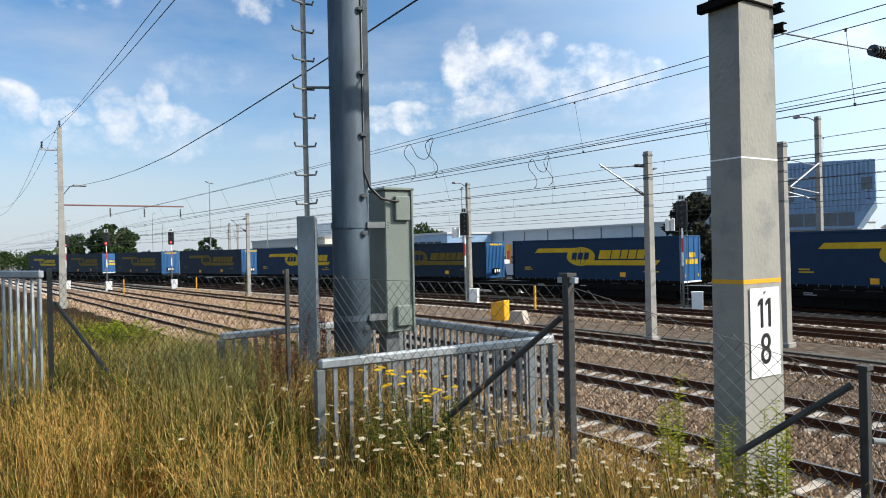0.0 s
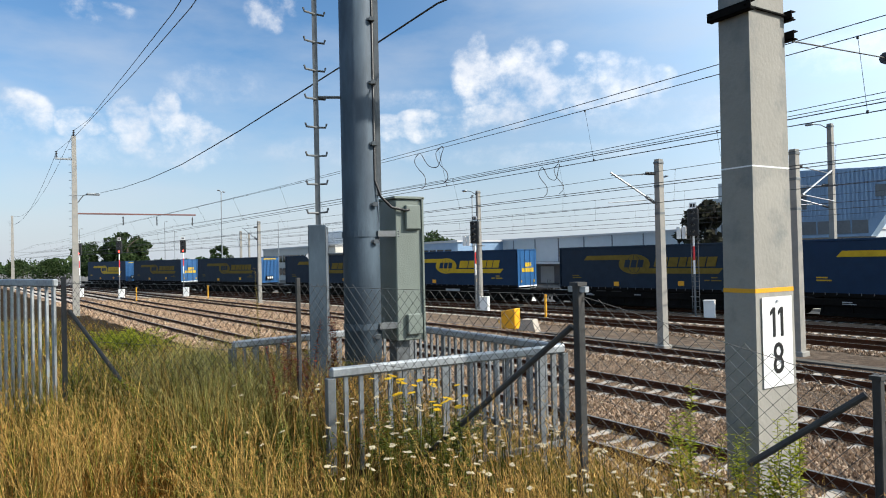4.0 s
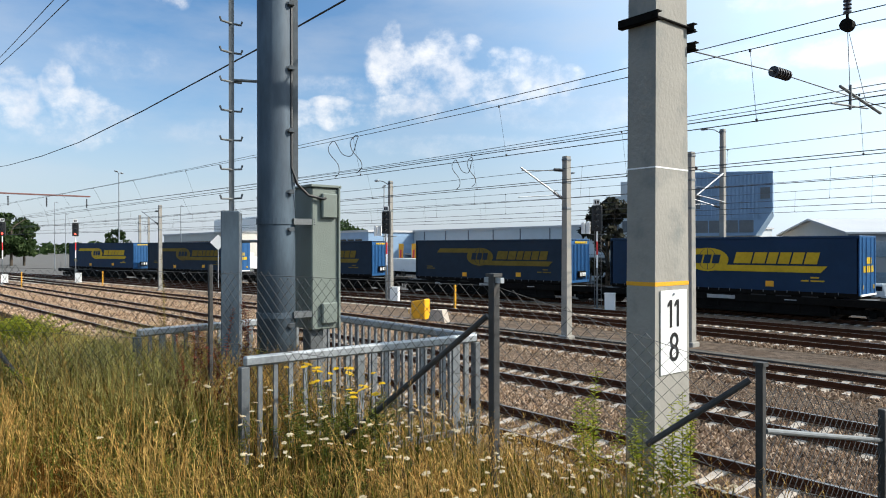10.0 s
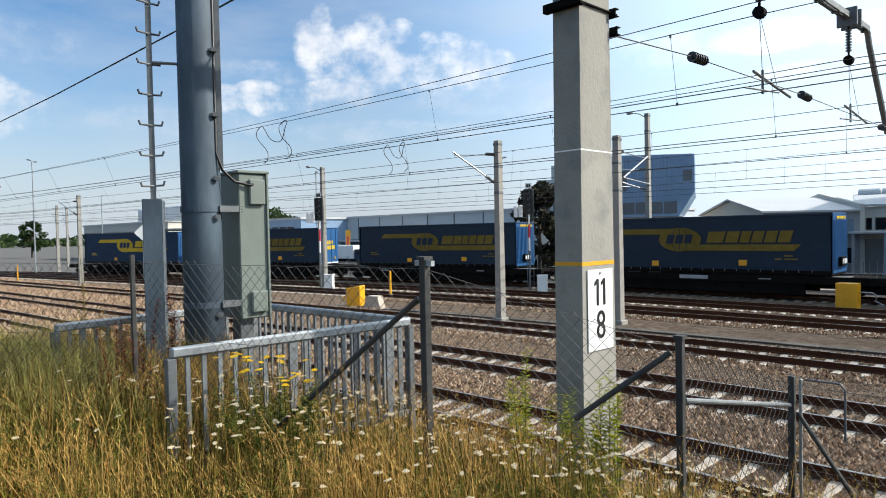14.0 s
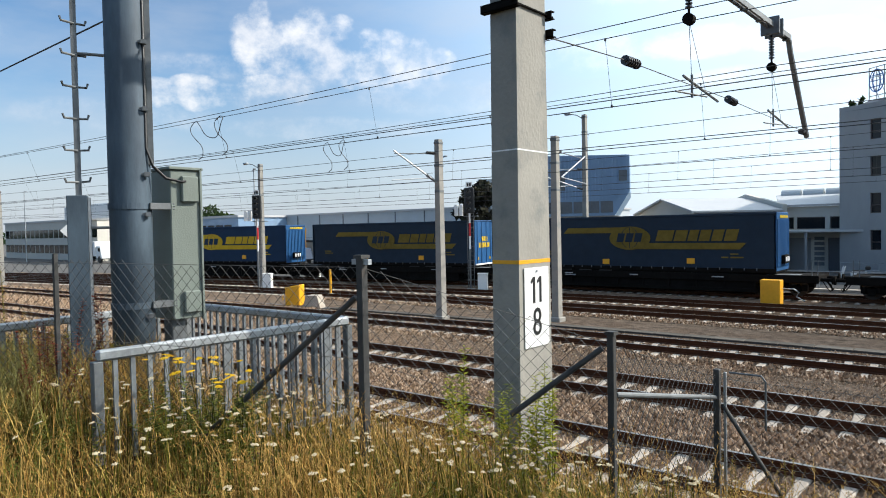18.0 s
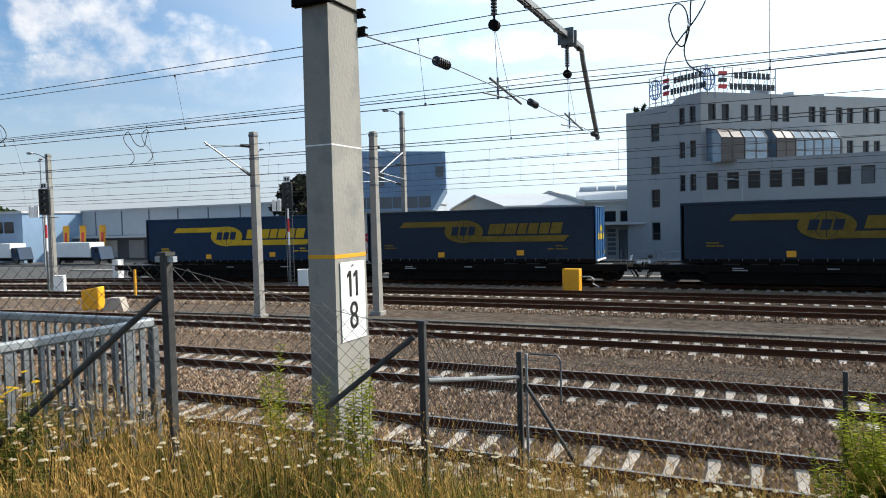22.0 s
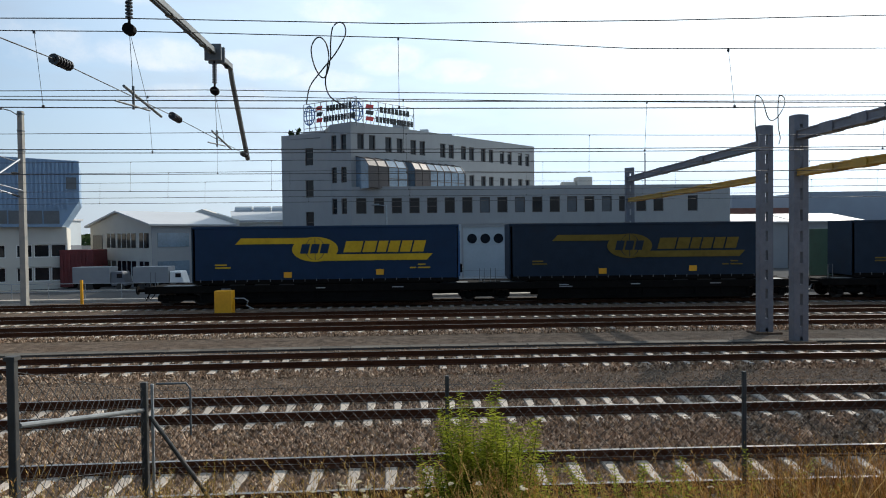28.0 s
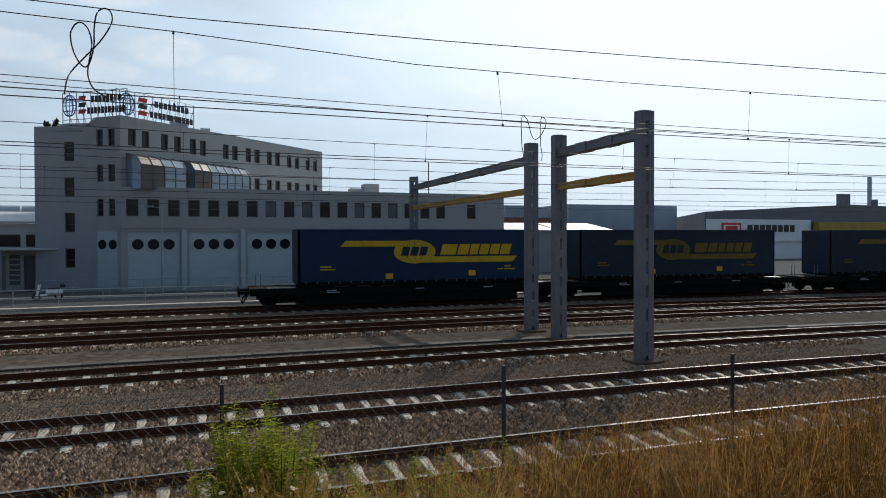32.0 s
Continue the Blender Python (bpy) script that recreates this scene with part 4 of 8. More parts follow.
def make_numbered_pole():
    e = thing("numbered_pole", "tapered grey concrete pole with a white number board", "catenary pole", m=pose(POLE_X, POLE_Y, 0))
    bm = bms()
    rings = []
    for z in (0.6, 2.0, 4.0, 6.0, 8.0, 10.0):
        w, d = 0.299 - 0.0035 * z, 0.567 - 0.0172 * z
        rings.append([bm.verts.new(p) for p in ((-w / 2, -d / 2, z), (w / 2, -d / 2, z), (w / 2, d / 2, z), (-w / 2, d / 2, z))])
    for q, s in zip(rings, rings[1:]):
        for k in range(4):
            bm.faces.new((q[k], q[(k + 1) % 4], s[(k + 1) % 4], s[k]))
    bm.faces.new(rings[-1])
    bmesh.ops.bevel(bm, geom=[ed for ed in bm.edges if abs((ed.verts[0].co - ed.verts[1].co).normalized().z) > 0.9], offset=0.014, segments=2, affect="EDGES")
    part("shaft", bm, M_POLECONC, e)
    for z, h, mt, lb in ((3.52, 0.035, M_SAFETY, "yellow painted band"), (4.515, 0.012, M_WHITE, "thin white band")):
        bm = bms()
        w, d = 0.299 - 0.0035 * z + 0.004, 0.567 - 0.0172 * z + 0.004
        box(bm, -w / 2, w / 2, -d / 2, d / 2, z - h / 2, z + h / 2)
        part("band", bm, mt, e, lb)
    # clamp with cross-arms near the top
    z = 5.78
    for sx in (-1, 1):
        bm = bms()
        tube(bm, [(sx * 0.153, -0.3, z), (sx * 0.153, 0.34, z)], 0.011, 8)
        part("clamp_rod", bm, M_BLACK, e, "dark threaded clamp rod")
    for yy, zz in ((-0.27, 0.0), (0.275, 0.0), (0.3, -0.16)):
        bm = bms()
        box(bm, -0.2, 0.2, yy - 0.03, yy - 0.02, zz + z - 0.036, zz + z + 0.036)
        box(bm, -0.2, 0.2, yy - 0.03, yy + 0.03, zz + z + 0.028, zz + z + 0.037)
        box(bm, -0.2, 0.2, yy - 0.03, yy + 0.03, zz + z - 0.037, zz + z - 0.028)
        part("clamp_channel", bm, M_BLACK, e, "dark steel clamp channel")
    bm = bms()
    box(bm, -0.1, 0.02, 0.33, 0.43, z - 0.21, z - 0.13, 0.01)
    part("wire_anchor", bm, M_GALVD, e)
    # number board on the face towards the line
    bx = 0.1505
    bm = bms()
    box(bm, bx, bx + 0.006, -0.19, 0.205, 2.745, 3.465)
    board = part("number_board", bm, M_WHITE, e, "white enamel board with the numbers 11 and 8")
    for yy in (-0.042, 0.062):
        # a figure one: an upright with a sloping flag
        bm = bms()
        box(bm, bx + 0.006, bx + 0.011, yy - 0.015, yy + 0.015, 3.145, 3.381)
        q = [(yy - 0.0152, 3.381), (yy - 0.0152, 3.342), (yy - 0.05, 3.318), (yy - 0.05, 3.348)]
        lo = [bm.verts.new((bx + 0.006, u, v)) for u, v in q]
        hi = [bm.verts.new((bx + 0.011, u, v)) for u, v in q]
        bm.faces.new(hi)
        for k in range(4):
            bm.faces.new((lo[k], lo[(k + 1) % 4], hi[(k + 1) % 4], hi[k]))
        bmesh.ops.recalc_face_normals(bm, faces=bm.faces)
        part("numeral", bm, M_BLACKPAINT, board)
    for body, zb in (("8", 2.847),):
        me = text_mesh("number_text", body, 0.36, 0.002, 0, 0.86)
        xs = [v.co.x for v in me.vertices]
        zs = [v.co.z for v in me.vertices]
        c = (min(xs) + max(xs)) / 2
        me.transform(Matrix.Translation((-c, 0, -min(zs))))
        me.materials.append(M_BLACKPAINT)
        ob = new("numeral", me)
        ob.parent = board
        ob.matrix_local = pose(bx + 0.009, 0.005, zb, 0, 0, 90)
    bm = bms()
    tube(bm, [(bx, 0.0, 3.43), (bx + 0.016, 0.0, 3.43)], 0.012, 10)
    part("bolt", bm, M_GALV, board)
    # concrete foot
    bm = bms()
    box(bm, -0.34, 0.34, -0.5, 0.5, 0.2, 1.15, 0.05)
    part("foundation", bm, M_CONCRETE, e)
    return e


make_numbered_pole()


# ---- cantilever over the two near tracks ----
CAN_X = -4.1


def make_cantilever():
    e = thing("cantilever_beam", "grey steel beam from the concrete pole over the near tracks", "catenary cantilever")
    bm = bms()
    for dx in (-0.05, 0.05):
        box(bm, CAN_X + dx - 0.022, CAN_X + dx + 0.022, POLE_Y - 0.2, 16.35, 7.8, 7.92, 0.008)
    for i in range(12):
        y = POLE_Y + 0.5 + i * 0.95
        box(bm, CAN_X - 0.075, CAN_X + 0.075, y, y + 0.12, 7.785, 7.799)
    part("beam", bm, M_GALVD, e)
    bm = bms()
    tube(bm, [(CAN_X, 16.2, 7.9), (CAN_X, 16.42, 7.8), (CAN_X, 16.55, 7.55), (CAN_X, 17.95, 5.85)], 0.06, 8)
    part("drop_arm", bm, M_GALVD, e)
    for y in (10.65, 15.1):
        bm = bms()
        box(bm, CAN_X - 0.18, CAN_X + 0.18, y - 0.12, y - 0.06, 7.66, 8.02, 0.01)
        box(bm, CAN_X - 0.18, CAN_X + 0.18, y + 0.16, y + 0.22, 7.66, 8.02, 0.01)
        part("hanger", bm, M_GALVD, e)
        bm = bms()
        insulator(bm, (CAN_X, y, 7.62), (CAN_X, y, 7.18), 0.055, 8)
        part("insulator", bm, M_INSUL, e)
        bm = bms()
        tube(bm, [(CAN_X, y, 7.75), (CAN_X, y, 7.1)], 0.02, 6)
        tube(bm, [(CAN_X, y - 0.06, 7.02), (CAN_X, y + 0.06, 7.02)], 0.09, 12)
        part("pulley", bm, M_BLACK, e)
        bm = bms()
        tube(bm, [(CAN_X, y, 7.0), (CAN_X, y + 0.1, 6.02)], 0.005, 4)
        tube(bm, [(CAN_X, y, 7.0), (CAN_X, y + 0.7, 5.98)], 0.004, 4)
        part("dropper", bm, M_WIRE, e)
        bm = bms()
        tube(bm, [(CAN_X - 0.02, y - 0.2, 6.12), (CAN_X + 0.02, y + 1.2, 5.9)], 0.022, 6)
        tube(bm, [(CAN_X, y + 0.1, 6.18), (CAN_X, y + 0.1, 5.82)], 0.02, 6)
        tube(bm, [(CAN_X, y - 0.55, 5.83), (CAN_X, y + 0.75, 5.92)], 0.015, 6)
        part("steady_arm", bm, M_GALVD, e)
    a, b = Vector((POLE_X - 0.05, POLE_Y + 0.4, 5.68)), Vector((CAN_X, 17.85, 5.95))
    bm = bms()
    pts = [a, Vector((CAN_X, 8.4, 6.0)), Vector((CAN_X, 12.4, 6.02)), b]
    tube(bm, pts, 0.007, 6)
    part("cross_wire", bm, M_WIRE, e)
    for p, q in (((CAN_X, 8.4, 6.0), (CAN_X, 8.8, 6.005)), ((CAN_X, 12.4, 6.02), (CAN_X, 12.8, 6.0)), ((CAN_X, 17.4, 5.93), (CAN_X, 17.75, 5.94))):
        bm = bms()
        insulator(bm, p, q, 0.068, 6)
        part("insulator", bm, M_INSUL, e)
    return e


make_cantilever()


# ---- tall round pole, cabinet, ladder ----
RP_X, RP_Y = -6.62, 3.02


def make_round_pole():
    e = thing("tall_round_pole", "tall dark zinc-grey round steel pole inside a guard rail", "steel pole", m=pose(RP_X, RP_Y, 1.9))
    bm = bms()
    tube(bm, [(0, 0, 0), (0, 0, 2.2), (0, 0, 12.0)], 0.195, 40, r2=0.185)
    part("shaft", bm, M_POLE, e, smooth=True)
    bm = bms()
    tube(bm, [(0, 0, 0), (0, 0, 0.08)], 0.34, 24)
    part("flange", bm, M_GALVD, e)
    rt = Vector((0.42, 0.9, 0))
    face = Vector((0.9, -0.42, 0))
    for z in (0.55, 1.15, 2.12, 2.5, 3.12, 3.75, 4.4, 5.05):
        bm = bms()
        c = face * 0.15 + rt * 0.1
        box(bm, -0.09, 0.07, -0.012, 0.012, z - 0.012, z + 0.012, m=Matrix.Translation((c.x, c.y, 0)) @ Matrix.Rotation(math.atan2(rt.y, rt.x), 4, "Z"))
        box(bm, 0.03, 0.08, -0.03, 0.02, z - 0.02, z + 0.02, m=Matrix.Translation((c.x, c.y, 0)) @ Matrix.Rotation(math.atan2(rt.y, rt.x), 4, "Z"))
        part("cable_clip", bm, M_GALVD, e)
    for z in (1.25, 2.2):
        bm = bms()
        tube(bm, [(0, 0, z - 0.03), (0, 0, z + 0.03)], 0.2, 32)
        part("strap", bm, M_POLE, e)
    bm = bms()
    c = rt * 0.155 + face * 0.12
    tube(bm, [(c.x, c.y, 12.0), (c.x, c.y, 2.75), (c.x + 0.02, c.y + 0.05, 2.58), (c.x + 0.05, c.y + 0.16, 2.47), (0.24, 0.4, 2.44), (0.25, 0.44, 2.45)], 0.014, 8)
    part("cable", bm, M_BLACKPAINT, e, smooth=True)
    bm = bms()
    c = rt * 0.185 + face * 0.05
    box(bm, -0.02, 0.035, -0.04, 0.04, 2.6, 12.0, m=Matrix.Translation((c.x, c.y, 0)) @ Matrix.Rotation(math.atan2(rt.y, rt.x), 4, "Z"))
    part("conduit", bm, M_GALVD, e)
    # equipment cabinet beside the pole
    bm = bms()
    box(bm, -0.19, 0.2, 0.3, 0.62, 1.08, 2.56, 0.01)
    c = part("cabinet", bm, M_BOX, e, "grey-green weathered equipment cabinet")
    bm = bms()
    box(bm, -0.21, 0.225, 0.28, 0.64, 2.56, 2.59, 0.006)
    part("cabinet_roof", bm, M_BOX, c)
    bm = bms()
    box(bm, 0.19, 0.225, 0.6, 0.625, 1.06, 2.58, 0.004)
    part("cabinet_edge", bm, M_BOX, c)
    for z0, z1 in ((2.24, 2.5), (1.14, 1.36)):
        bm = bms()
        box(bm, 0.2, 0.245, 0.4, 0.58, z0, z1, 0.012)
        part("small_housing", bm, M_BOX, c)
    for z in (1.25, 2.2):
        bm = bms()
        for dz in (-0.025, 0.0, 0.025):
            tube(bm, [(0.12, 0.1, z + dz), (0.2, 0.34, z + dz)], 0.008, 6)
        box(bm, 0.05, 0.2, 0.1, 0.3, z - 0.03, z + 0.03)
        part("bracket", bm, M_GALVD, c)
    bm = bms()
    box(bm, -0.05, 0.12, 0.32, 0.48, 0.1, 1.08, 0.01)
    part("cable_duct", bm, M_GALVD, c, "perforated cable duct")
    return e


make_round_pole()


def make_ladder():
    lx, ly = RP_X - 0.15, RP_Y - 0.41
    e = thing("step_ladder_rail", "single-rail step ladder of dull steel beside the round pole", "ladder", m=pose(lx, ly, 1.9, 0, 0, 65))
    bm = bms()
    box(bm, -0.025, 0.025, -0.02, 0.02, 2.2, 11)
    part("rail", bm, M_GALVD, e)
    for i in range(24):
        bm = bms()
        z = 2.42 + i * 0.293
        tube(bm, [(-0.1, -0.13, z + 0.035), (-0.09, -0.115, z), (0.0, -0.02, z + 0.005), (0.09, 0.07, z + 0.02), (0.1, 0.085, z + 0.06)], 0.011, 6)
        part("rung", bm, M_GALVD, e)
    bm = bms()
    box(bm, -0.1, 0.075, -0.08, 0.06, 0.3, 2.3, 0.006)
    part("climb_guard", bm, M_POLE, e, "sheet-metal climb guard")
    bm = bms()
    box(bm, 0.077, 0.096, -0.08, 0.06, 0.3, 2.28)
    part("guard_edge", bm, M_GALV, e)
    for z in (3.62, 2.0):
        bm = bms()
        tube(bm, [(0.0, 0, z), (0.25, 0.0, z)], 0.015, 6)
        part("stay", bm, M_GALVD, e)
    return e


make_ladder()


def make_guard_rail():
    e = thing("guard_rail", "galvanised steel railing with upright bars round the pole", "railing")
    C = [(-5.13, 2.06), (-5.05, 4.36), (-7.8, 4.2), (-7.5, 1.9)]
    zt = 2.97
    for i in range(3):
        a, b = Vector((*C[i], 0)), Vector((*C[(i + 1) % 4], 0))
        d = (b - a).normalized()
        ang = math.atan2(d.y, d.x)
        if i == 2:
            b = a + (b - a) * 1.0
        L = (b - a).length
        M = Matrix.Translation((a.x, a.y, 0)) @ Matrix.Rotation(ang, 4, "Z")
        # top bar in the bright zinc, bars below in the copy darkened for backlight
        bm = bms()
        box(bm, 0, L, -0.035, 0.035, zt - 0.05, zt + 0.03, 0.015, m=M)
        part("top_bar", bm, M_GALV, e)
        bm = bms()
        box(bm, 0, L, -0.02, 0.02, zt - 0.92, zt - 0.86, 0.006, m=M)
        part("bottom_bar", bm, M_BAR, e)
        n = int(L / 0.125)
        for k in range(1, n):
            bm = bms()
            x = k * L / n
            big = 0.012 if k % 8 else 0.022
            box(bm, x - big * 1.4, x + big * 1.4, -0.012, 0.012, zt - (0.9 if k % 8 else 1.3), zt - 0.05, m=M)
            part("bar", bm, M_BAR, e)
        for x in (0.0, L):
            bm = bms()
            box(bm, x - 0.035, x + 0.035, -0.035, 0.035, 1.3, zt - 0.05, 0.006, m=M)
            part("corner_post", bm, M_GALVD, e)


make_guard_rail()


# ---- wire-mesh fence ----
FENCE = [(-8.4, 0.37, 3.725, 0.05), (-5.9, 2.08, 3.69, 0.035), (-3.35, 3.02, 3.655, 0.055), (-1.93, 3.7, 3.19, 0.042), (-1.87, 5.3, 2.715, 0.045), (0.47, 5.3, 2.72, 0.03), (2.85, 5.3, 2.71, 0.03), (5.41, 5.3, 2.66, 0.03), (7.9, 5.3, 2.62, 0.03), (10.4, 5.25, 2.6, 0.03), (12.9, 5.2, 2.6, 0.03)]


def make_fence():
    e = thing("mesh_fence", "dull diamond wire-mesh fence on steel posts along the bank", "fence")
    for i, (x, y, z, w) in enumerate(FENCE):
        bm = bms()
        g = ground_z(x, y) - 0.2
        box(bm, x - w / 2, x + w / 2, y - w / 2, y + w / 2, g, z, 0.004)
        if w >= 0.04 and i > 1 and y < 5:
            box(bm, x - w * 0.7, x + w * 0.7, y - w * 0.7, y + w * 0.7, z - 0.01, z + 0.012)
        p = part("post", bm, M_POST, e)
        if i in (2,):
            bm = bms()
            box(bm, x - 0.08, x + 0.08, y - 0.015, y + 0.015, z - 0.05, z - 0.015)
            part("top_bracket", bm, M_GALV, p)
    # diamond mesh: each wire runs zigzag from top to bottom and hooks into its neighbours
    for (x0, y0, z0, _), (x1, y1, z1, _) in zip(FENCE, FENCE[1:]):
        bm = bms()
        a, b = Vector((x0, y0, z0 - 0.05)), Vector((x1, y1, z1 - 0.05))
        span = b - a
        L = math.hypot(span.x, span.y)
        cell, step = 0.043, 0.046
        n = int(L / cell)
        hi = max(a.z, b.z)

        def at(u, z):
            return Vector((a.x + span.x * u / L, a.y + span.y * u / L, z))
        for k in range(n):
            pts = []
            for j in range(int(1.7 / step)):
                u = (k + (1.0 if (j + k) % 2 else 0.0)) * L / n
                z = hi - j * step
                if a.z + span.z * u / L - 1.45 < z < a.z + span.z * u / L + 0.01:
                    pts.append(at(u, z))
            if len(pts) > 1:
                tube(bm, pts, 0.0024, 3, caps=False)
        for drop in (0.02, 0.62, 1.3):
            tube(bm, [a - Vector((0, 0, drop)), b - Vector((0, 0, drop))], 0.0022, 3, caps=False)
        part("mesh_panel", bm, M_MESHWIRE, e)
    # slanting braces
    for p, q, r in (((-3.39, 3.0, 3.39), (-4.75, 2.5, 2.2), 0.02), ((-8.38, 0.42, 3.36), (-7.15, 1.19, 2.1), 0.02), ((-1.98, 3.68, 3.1), (-2.48, 3.44, 2.67), 0.018), ((-1.83, 5.3, 2.45), (-1.15, 5.3, 1.45), 0.016)):
        bm = bms()
        tube(bm, [p, q], r, 10)
        part("brace", bm, M_POST, e)
    bm = bms()
    tube(bm, [(-1.92, 3.73, 2.82), (-1.87, 5.26, 2.505)], 0.017, 10)
    part("cross_tube", bm, M_GALVD, e)
    for x, y, z, w in ((-1.81, 5.3, 2.7, 0.02),):
        bm = bms()
        g = ground_z(x, y) - 0.2
        box(bm, x - w / 2, x + w / 2, y - w / 2, y + w / 2, g, z, 0.003)
        part("second_post", bm, M_GALV, e)
    bm = bms()
    tube(bm, [(-1.78, 5.3, 2.70), (-1.55, 5.3, 2.70), (-1.52, 5.3, 2.66), (-1.52, 5.3, 2.3)], 0.008, 6)
    part("wire_hook", bm, M_GALVD, e)
    return e


make_fence()


def make_gate():
    e = thing("bar_gate", "pale grey steel gate of flat upright bars", "gate", m=pose(-8.55, 0.3, 0, 0, 0, 205))
    bm = bms()
    box(bm, 0, 2.2, -0.03, 0.03, 3.62, 3.7, 0.01)
    part("top_rail", bm, M_GALV, e)
    for i in range(14):
        bm = bms()
        w = 0.05 if i == 0 else 0.03
        box(bm, 0.02 + i * 0.16, 0.02 + i * 0.16 + w, -0.015, 0.015, 1.9, 3.64, 0.004)
        part("bar", bm, M_GALV, e)
    return e


make_gate()

# ---- buildings ----


def wall_frame(p, q):
    """Matrix whose X runs along the wall from p to q and whose -Y is the outside."""
    d = Vector((q[0] - p[0], q[1] - p[1], 0))
    return Matrix.Translation((p[0], p[1], 0)) @ Matrix.Rotation(math.atan2(d.y, d.x), 4, "Z"), d.length


def wall_with_openings(bm, length, z0, z1, openings, thick=0.3, mi=0):
    """A wall in the XZ plane with rectangular openings (x0, x1, z0, z1) right through it."""
    xs = sorted({0.0, length, *[o[0] for o in openings], *[o[1] for o in openings]})
    zs = sorted({z0, z1, *[o[2] for o in openings], *[o[3] for o in openings]})
    xs = [x for x in xs if 0 <= x <= length]
    for i in range(len(xs) - 1):
        run = None
        for j in range(len(zs) - 1):
            cx, cz = (xs[i] + xs[i + 1]) / 2, (zs[j] + zs[j + 1]) / 2
            hole = any(o[0] < cx < o[1] and o[2] < cz < o[3] for o in openings)
            if not hole:
                run = (run[0], zs[j + 1]) if run else (zs[j], zs[j + 1])
            if hole and run:
                box(bm, xs[i], xs[i + 1], 0, thick, run[0], run[1], mi=mi)
                run = None
        if run:
            box(bm, xs[i], xs[i + 1], 0, thick, run[0], run[1], mi=mi)


def window_unit(parent, frame_m, o, transom=0.0, glass=None, rim=None):
    x0, x1, z0, z1 = o
    bm = bms()
    f = 0.06
    for a in ((x0, x0 + f, z0, z1), (x1 - f, x1, z0, z1), (x0 + f, x1 - f, z1 - f, z1), (x0 + f, x1 - f, z0, z0 + f)):
        box(bm, a[0], a[1], 0.12, 0.2, a[2], a[3])
    if transom:
        zt = z0 + (z1 - z0) * transom
        box(bm, x0 + f, x1 - f, 0.13, 0.19, zt - 0.03, zt + 0.03)
    bmesh.ops.transform(bm, matrix=frame_m, verts=bm.verts)
    w = part("window", bm, rim or M_FRAME, parent)
    bm = bms()
    box(bm, x0 + f * 0.5, x1 - f * 0.5, 0.16, 0.175, z0 + f * 0.5, z1 - f * 0.5)
    bmesh.ops.transform(bm, matrix=frame_m, verts=bm.verts)
    part("pane", bm, glass or M_GLASS, w)
    return w


P0, P1, P2, PR = (-10.95, 58.1), (-6.6, 56.29), (-4.83, 55.0), (26.2, 55.0)
PU = (12.9, 71.4)


